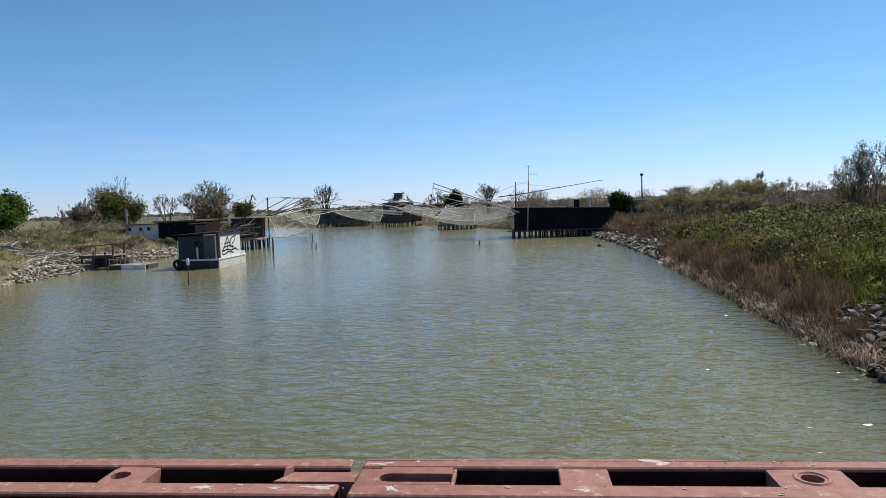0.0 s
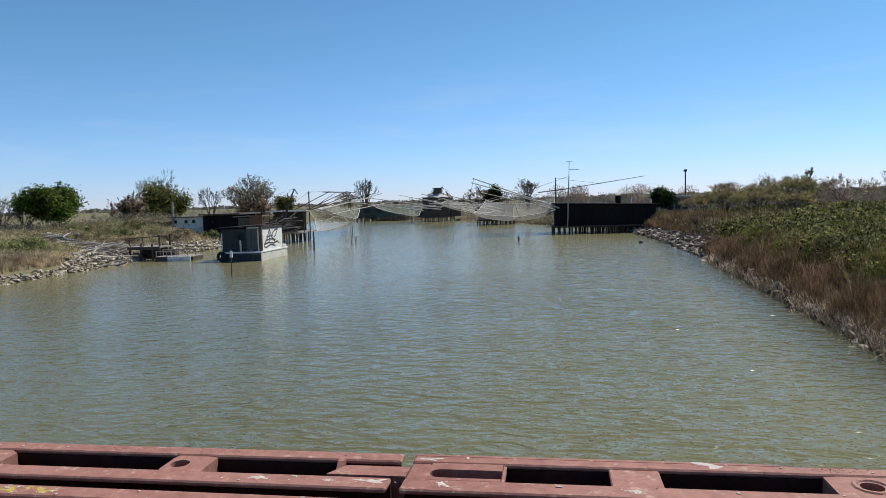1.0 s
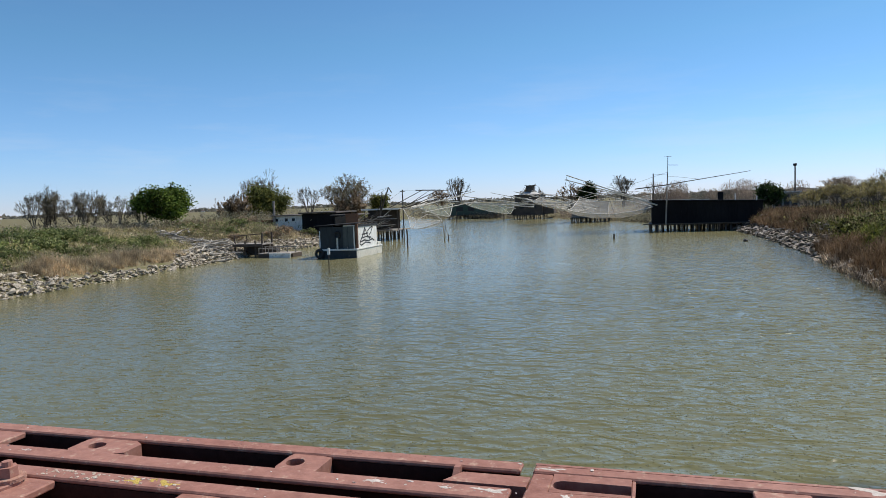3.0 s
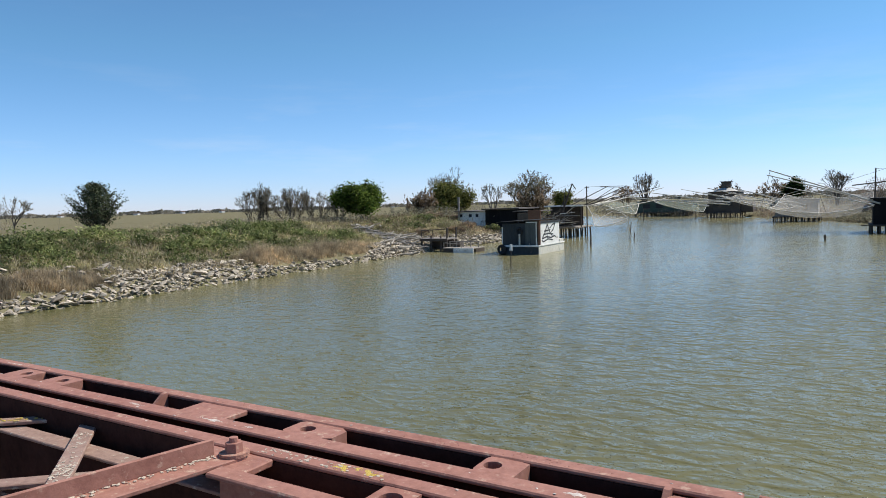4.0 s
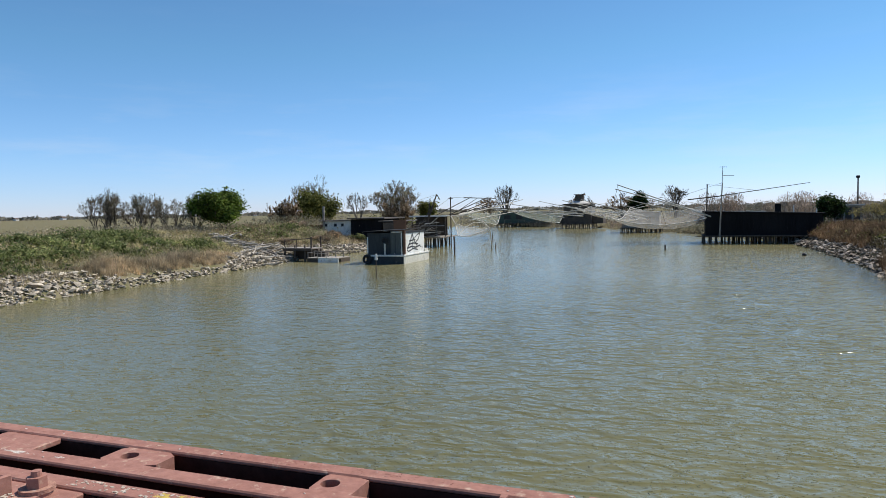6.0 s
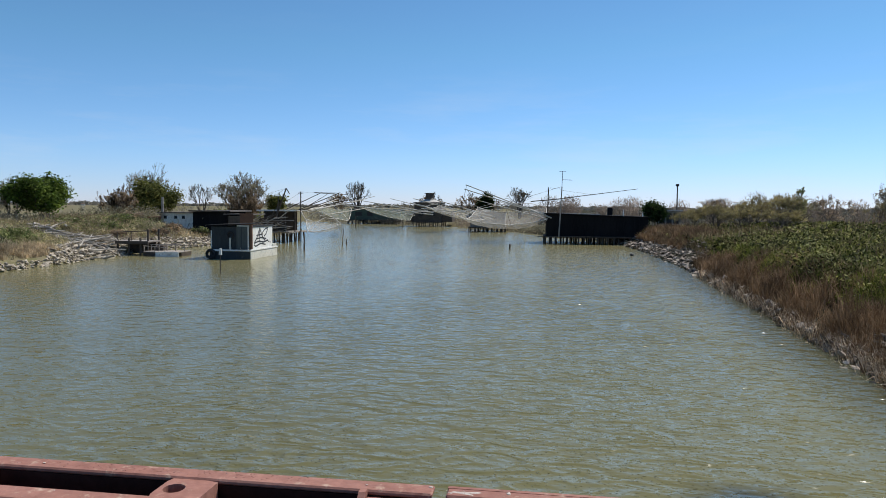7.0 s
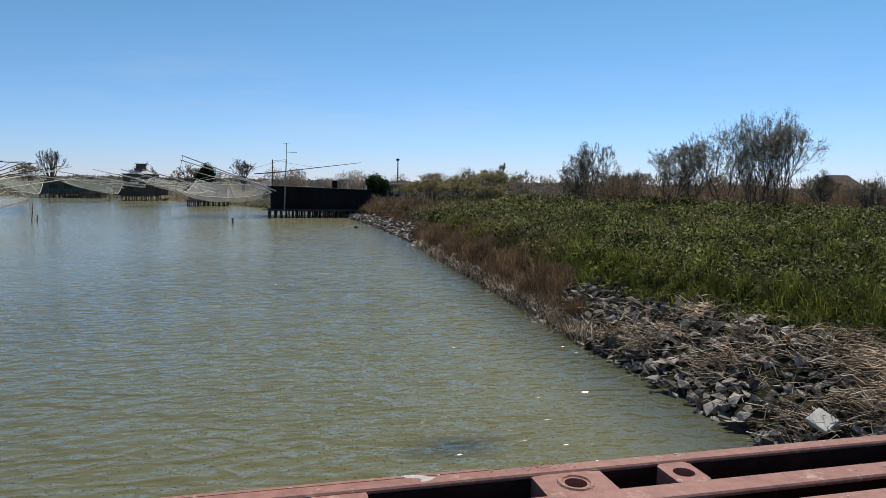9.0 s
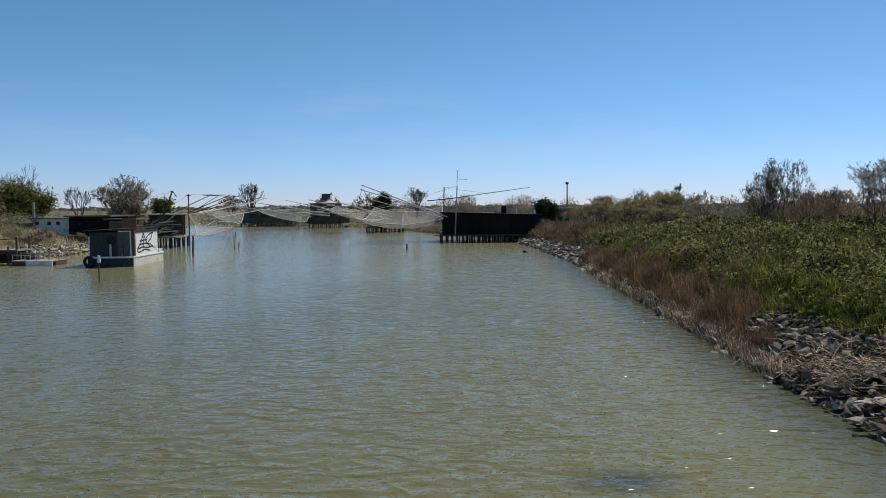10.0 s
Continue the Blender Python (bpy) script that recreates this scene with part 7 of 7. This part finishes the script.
part_rod("vent_pipe", (11.5, 70.4, 3.1), (11.5, 70.4, 3.5), 0.05, M_WHITE, cabin)
for k in range(6):
    part_box("roof_slab", 4.6 + k * 0.45, 4.95 + k * 0.45, 69.7, 70.3, 3.111, 3.16 + 0.03 * (k % 3), M_PALEROOF, cabin, 0.01)
# the roof falls away towards the bank
for child in cabin.children:
    for v in child.data.vertices:
        if v.co.z > 1.5:
            v.co.z -= 0.030 * (v.co.x - 1.9) * min(1.0, (v.co.z - 0.78) / 2.24)
for k in range(26):
    part_box("roof_stone", 2.2 + k * 0.17 + 0.05 * (k % 3), 2.32 + k * 0.17 + 0.04 * (k % 2), 69.5, 69.75, 3.105 - 0.005 * k, 3.14 - 0.005 * k + 0.02 * (k % 4), M_PALEROOF, cabin, 0.008)
part_box("walkway", 1.0, 12.0, 69.0, 69.09, 0.70, 0.80, M_DARKWOOD, cabin, 0.01)


def aerial_mast():
    t = thing("aerial_mast", "tall thin pole with a television aerial beside the cabin", "antenna mast")
    part_rod("pole", (3.15, 69.0, 0.7), (3.38, 69.0, 5.75), 0.075, M_GREYWOOD, t, 0.05)
    part_rod("aerial_tube", (3.36, 69.0, 5.5), (3.42, 69.0, 7.3), 0.028, M_PIPE, t)
    part_rod("aerial_boom", (3.1, 69.0, 7.25), (3.75, 69.0, 7.25), 0.016, M_PIPE, t)
    part_rod("aerial_boom", (3.4, 69.0, 6.45), (4.4, 69.0, 6.40), 0.022, M_PIPE, t)
    for k in range(6):
        part_rod("aerial_rod", (3.7 + k * 0.13, 68.8, 6.42), (3.7 + k * 0.13, 69.2, 6.42), 0.008, M_PIPE, t, n=5)
    part_rod("derrick", (3.2, 69.0, 4.55), (10.7, 68.6, 5.55), 0.042, M_DARKWOOD, t, 0.022, label="long sloping boom")
    part_rod("derrick", (3.4, 69.2, 4.55), (0.3, 69.2, 4.25), 0.05, M_DARKWOOD, t)
    part_rod("second_pole", (2.05, 71.5, 3.1), (2.1, 71.5, 5.75), 0.055, M_DARKWOOD, t)
    part_rod("stay", (2.1, 71.5, 5.7), (3.35, 69.0, 5.5), 0.012, M_DARKWOOD, t, n=5)
    part_rod("stay", (3.3, 69.0, 5.4), (6.6, 69.4, 4.95), 0.012, M_DARKWOOD, t, n=5)
    part_rod("stay", (3.3, 69.0, 5.75), (-1.6, 69.6, 4.2), 0.012, M_DARKWOOD, t, n=5)


aerial_mast()


def lamp_post():
    t = thing("street_lamp", "thin dark post with a small lamp head", "lamp post")
    z = float(ground_z(17.7, 85))
    part_rod("pole", (17.7, 85, z), (17.7, 85, 6.45), 0.09, M_DARKWOOD, t, 0.07)
    part_box("head", 17.52, 17.86, 84.8, 85.2, 6.35, 6.62, M_BLACK, t, 0.04)
    s = thing("meter_cabinet", "grey concrete enclosure with dark doors beside the lamp post", "enclosure")
    z = float(ground_z(16.4, 84)) - 0.1
    part_box("body", 15.3, 17.9, 83.6, 84.8, z, 3.35, M_GREYWOOD, s, 0.02)
    part_box("cap", 15.1, 18.1, 83.4, 85.0, 3.351, 3.50, M_PALEROOF, s, 0.02, "pale slab on top")
    for k in range(3):
        part_box("door", 15.45 + k * 0.8, 16.05 + k * 0.8, 83.55, 83.599, z + 0.2, 3.2, M_BLACK, s, 0.01, "dark door")
    f = thing("fence", "thin dark pipe railing on the bank", "railing")
    for k in range(6):
        x = 12.6 + k * 0.5
        part_rod("post", (x, 80, float(ground_z(x, 80)) - 0.1), (x, 80, 3.1), 0.035, M_DARKWOOD, f)
    for zz in (2.5, 3.08):
        part_rod("rail", (12.6, 80, zz), (15.1, 80, zz), 0.028, M_DARKWOOD, f)


lamp_post()

stilt_hut("green_hut", "long faded green fishing hut on piles", -37.3, -26.6, 138, 143, 0.9, 3.1, M_GREENHUT, M_ROOF, 14, 3, ((-36.0, -34.6, 1.7, 2.5), (-33.5, -32.2, 1.7, 2.5), (-30.5, -29.2, 1.7, 2.5)))
tower = stilt_hut("tower_hut", "brown two-level fishing hut with a water tank on its roof", -21.2, -16.2, 124, 129, 0.9, 4.4, M_DARKWOOD, M_ROOF, 8, 3, ((-20.4, -19.5, 2.0, 2.8), (-18.2, -17.3, 2.0, 2.8)))
part_rod("roof_dome", (-18.7, 126, 4.491), (-18.7, 126, 5.0), 2.2, M_PALEROOF, tower, 0.9, 20, "pale domed roof")
part_rod("water_tank", (-18.6, 126, 4.6), (-18.6, 126, 6.1), 0.8, M_DARKWOOD, tower, n=20, label="dark round water tank")
part_box("tank_lid", -19.5, -17.7, 125.1, 126.9, 6.1, 6.2, M_DARKWOOD, tower, 0.02)
part_box("annexe", -22.8, -21.25, 124.5, 129, 0.9, 2.75, M_DARKWOOD, tower, 0.02)
part_box("annexe", -16.15, -14.2, 124.5, 129, 0.9, 2.5, M_DARKWOOD, tower, 0.02)
stilt_hut("net_hut", "low grey fishing hut on piles across the water", -8.7, -3.6, 100.6, 105, 0.75, 2.9, M_GREYWOOD, M_ROOF, 9, 3, ((-7.8, -7.0, 1.5, 2.2), (-5.6, -4.8, 1.5, 2.2)))

# stakes standing in the water
for x, y, top, r, lean in ((-17.41, 51.6, 1.15, 0.07, 0.01), (-17.2, 61.5, 1.5, 0.04, 0.25), (-1.41, 59.24, 0.42, 0.09, 0.0), (-30.5, 117, 1.9, 0.06, 0.05), (-29.0, 112, 0.9, 0.06, -0.2), (-22.2, 118, 1.9, 0.05, 0.03), (-16.85, 61.8, 0.55, 0.06, 0.1)):
    bm = bmesh.new()
    rod(bm, (x, y, -0.8), (x + lean, y, top), r, r * 0.8, 8)
    tagged(part("mooring_stake", bm, M_DARKWOOD), "dark wooden stake standing in the water", "stake", group="mooring stakes")
st = thing("mooring_stake", "thin dark stake with a white float on its top", "stake", group="mooring stakes")
part_rod("stake", (-15.52, 32.81, -0.8), (-15.49, 32.81, 1.1), 0.032, M_DARKWOOD, st, 0.028)
part_rod("float", (-15.49, 32.81, 1.02), (-15.48, 32.81, 1.36), 0.085, M_WHITE, st, 0.06, 12, "white float")
bm = bmesh.new()
bmesh.ops.create_icosphere(bm, subdivisions=2, radius=0.16)
bmesh.ops.transform(bm, matrix=Matrix.Translation((8.1, 52.9, 0.05)), verts=bm.verts)
tagged(part("buoy", bm, M_BLACK), "small dark float on the water", "buoy")

# slab of white board caught among the broken reeds
bm = bmesh.new()
box(bm, -0.19, 0.19, -0.15, 0.15, 0, 0.05, 0.012, pose(8.1, 6.38, float(ground_z(8.1, 6.38)) + 0.24, 24, -14, 20))
tagged(part("broken_slab", bm, M_BOOM), "pale broken slab lying among dead reeds", "slab")


def farmhouse():
    t = thing("farmhouse", "distant house with a terracotta roof behind the scrub", "house")
    part_box("wall", 71.0, 75.0, 70, 74, 1.5, 3.5, M_BROWNWOOD, t, 0.02)
    bm = bmesh.new()
    v = [bm.verts.new(p) for p in ((70.7, 69.6, 3.4), (75.6, 69.6, 3.4), (75.6, 74.4, 3.4), (70.7, 74.4, 3.4), (70.9, 72.0, 5.35), (74.2, 72.0, 5.35))]
    for f in ((0, 1, 5, 4), (1, 2, 5), (2, 3, 4, 5), (3, 0, 4), (0, 1, 2, 3)):
        bm.faces.new([v[k] for k in f])
    part("roof", bm, M_TILEROOF, t, "terracotta hipped roof")


farmhouse()


def far_village():
    r = random.Random(5)
    for k in range(14):
        a = radians(-76 + k * 3.1 + r.uniform(-1, 1))
        d = 1420
        x, y = d * math.sin(a), d * math.cos(a)
        z = float(ground_z(x, y))
        t = thing("far_house", "tiny pale house on the horizon", "house", pose(x, y, z, 0, 0, r.uniform(0, 90)), group="far village")
        w, h = r.uniform(4, 9), r.uniform(2.2, 3.4)
        part_box("wall", -w / 2, w / 2, -4, 4, 0, h, M_FARHOUSE, t, 0.05)
        bm = bmesh.new()
        v = [bm.verts.new(p) for p in ((-w / 2 - 0.4, -4.4, h), (w / 2 + 0.4, -4.4, h), (w / 2 + 0.4, 4.4, h), (-w / 2 - 0.4, 4.4, h), (-w / 2, 0, h + 2), (w / 2, 0, h + 2))]
        for f in ((0, 1, 5, 4), (1, 2, 5), (2, 3, 4, 5), (3, 0, 4), (0, 1, 2, 3)):
            bm.faces.new([v[i] for i in f])
        part("roof", bm, M_TILEROOF, t)


far_village()
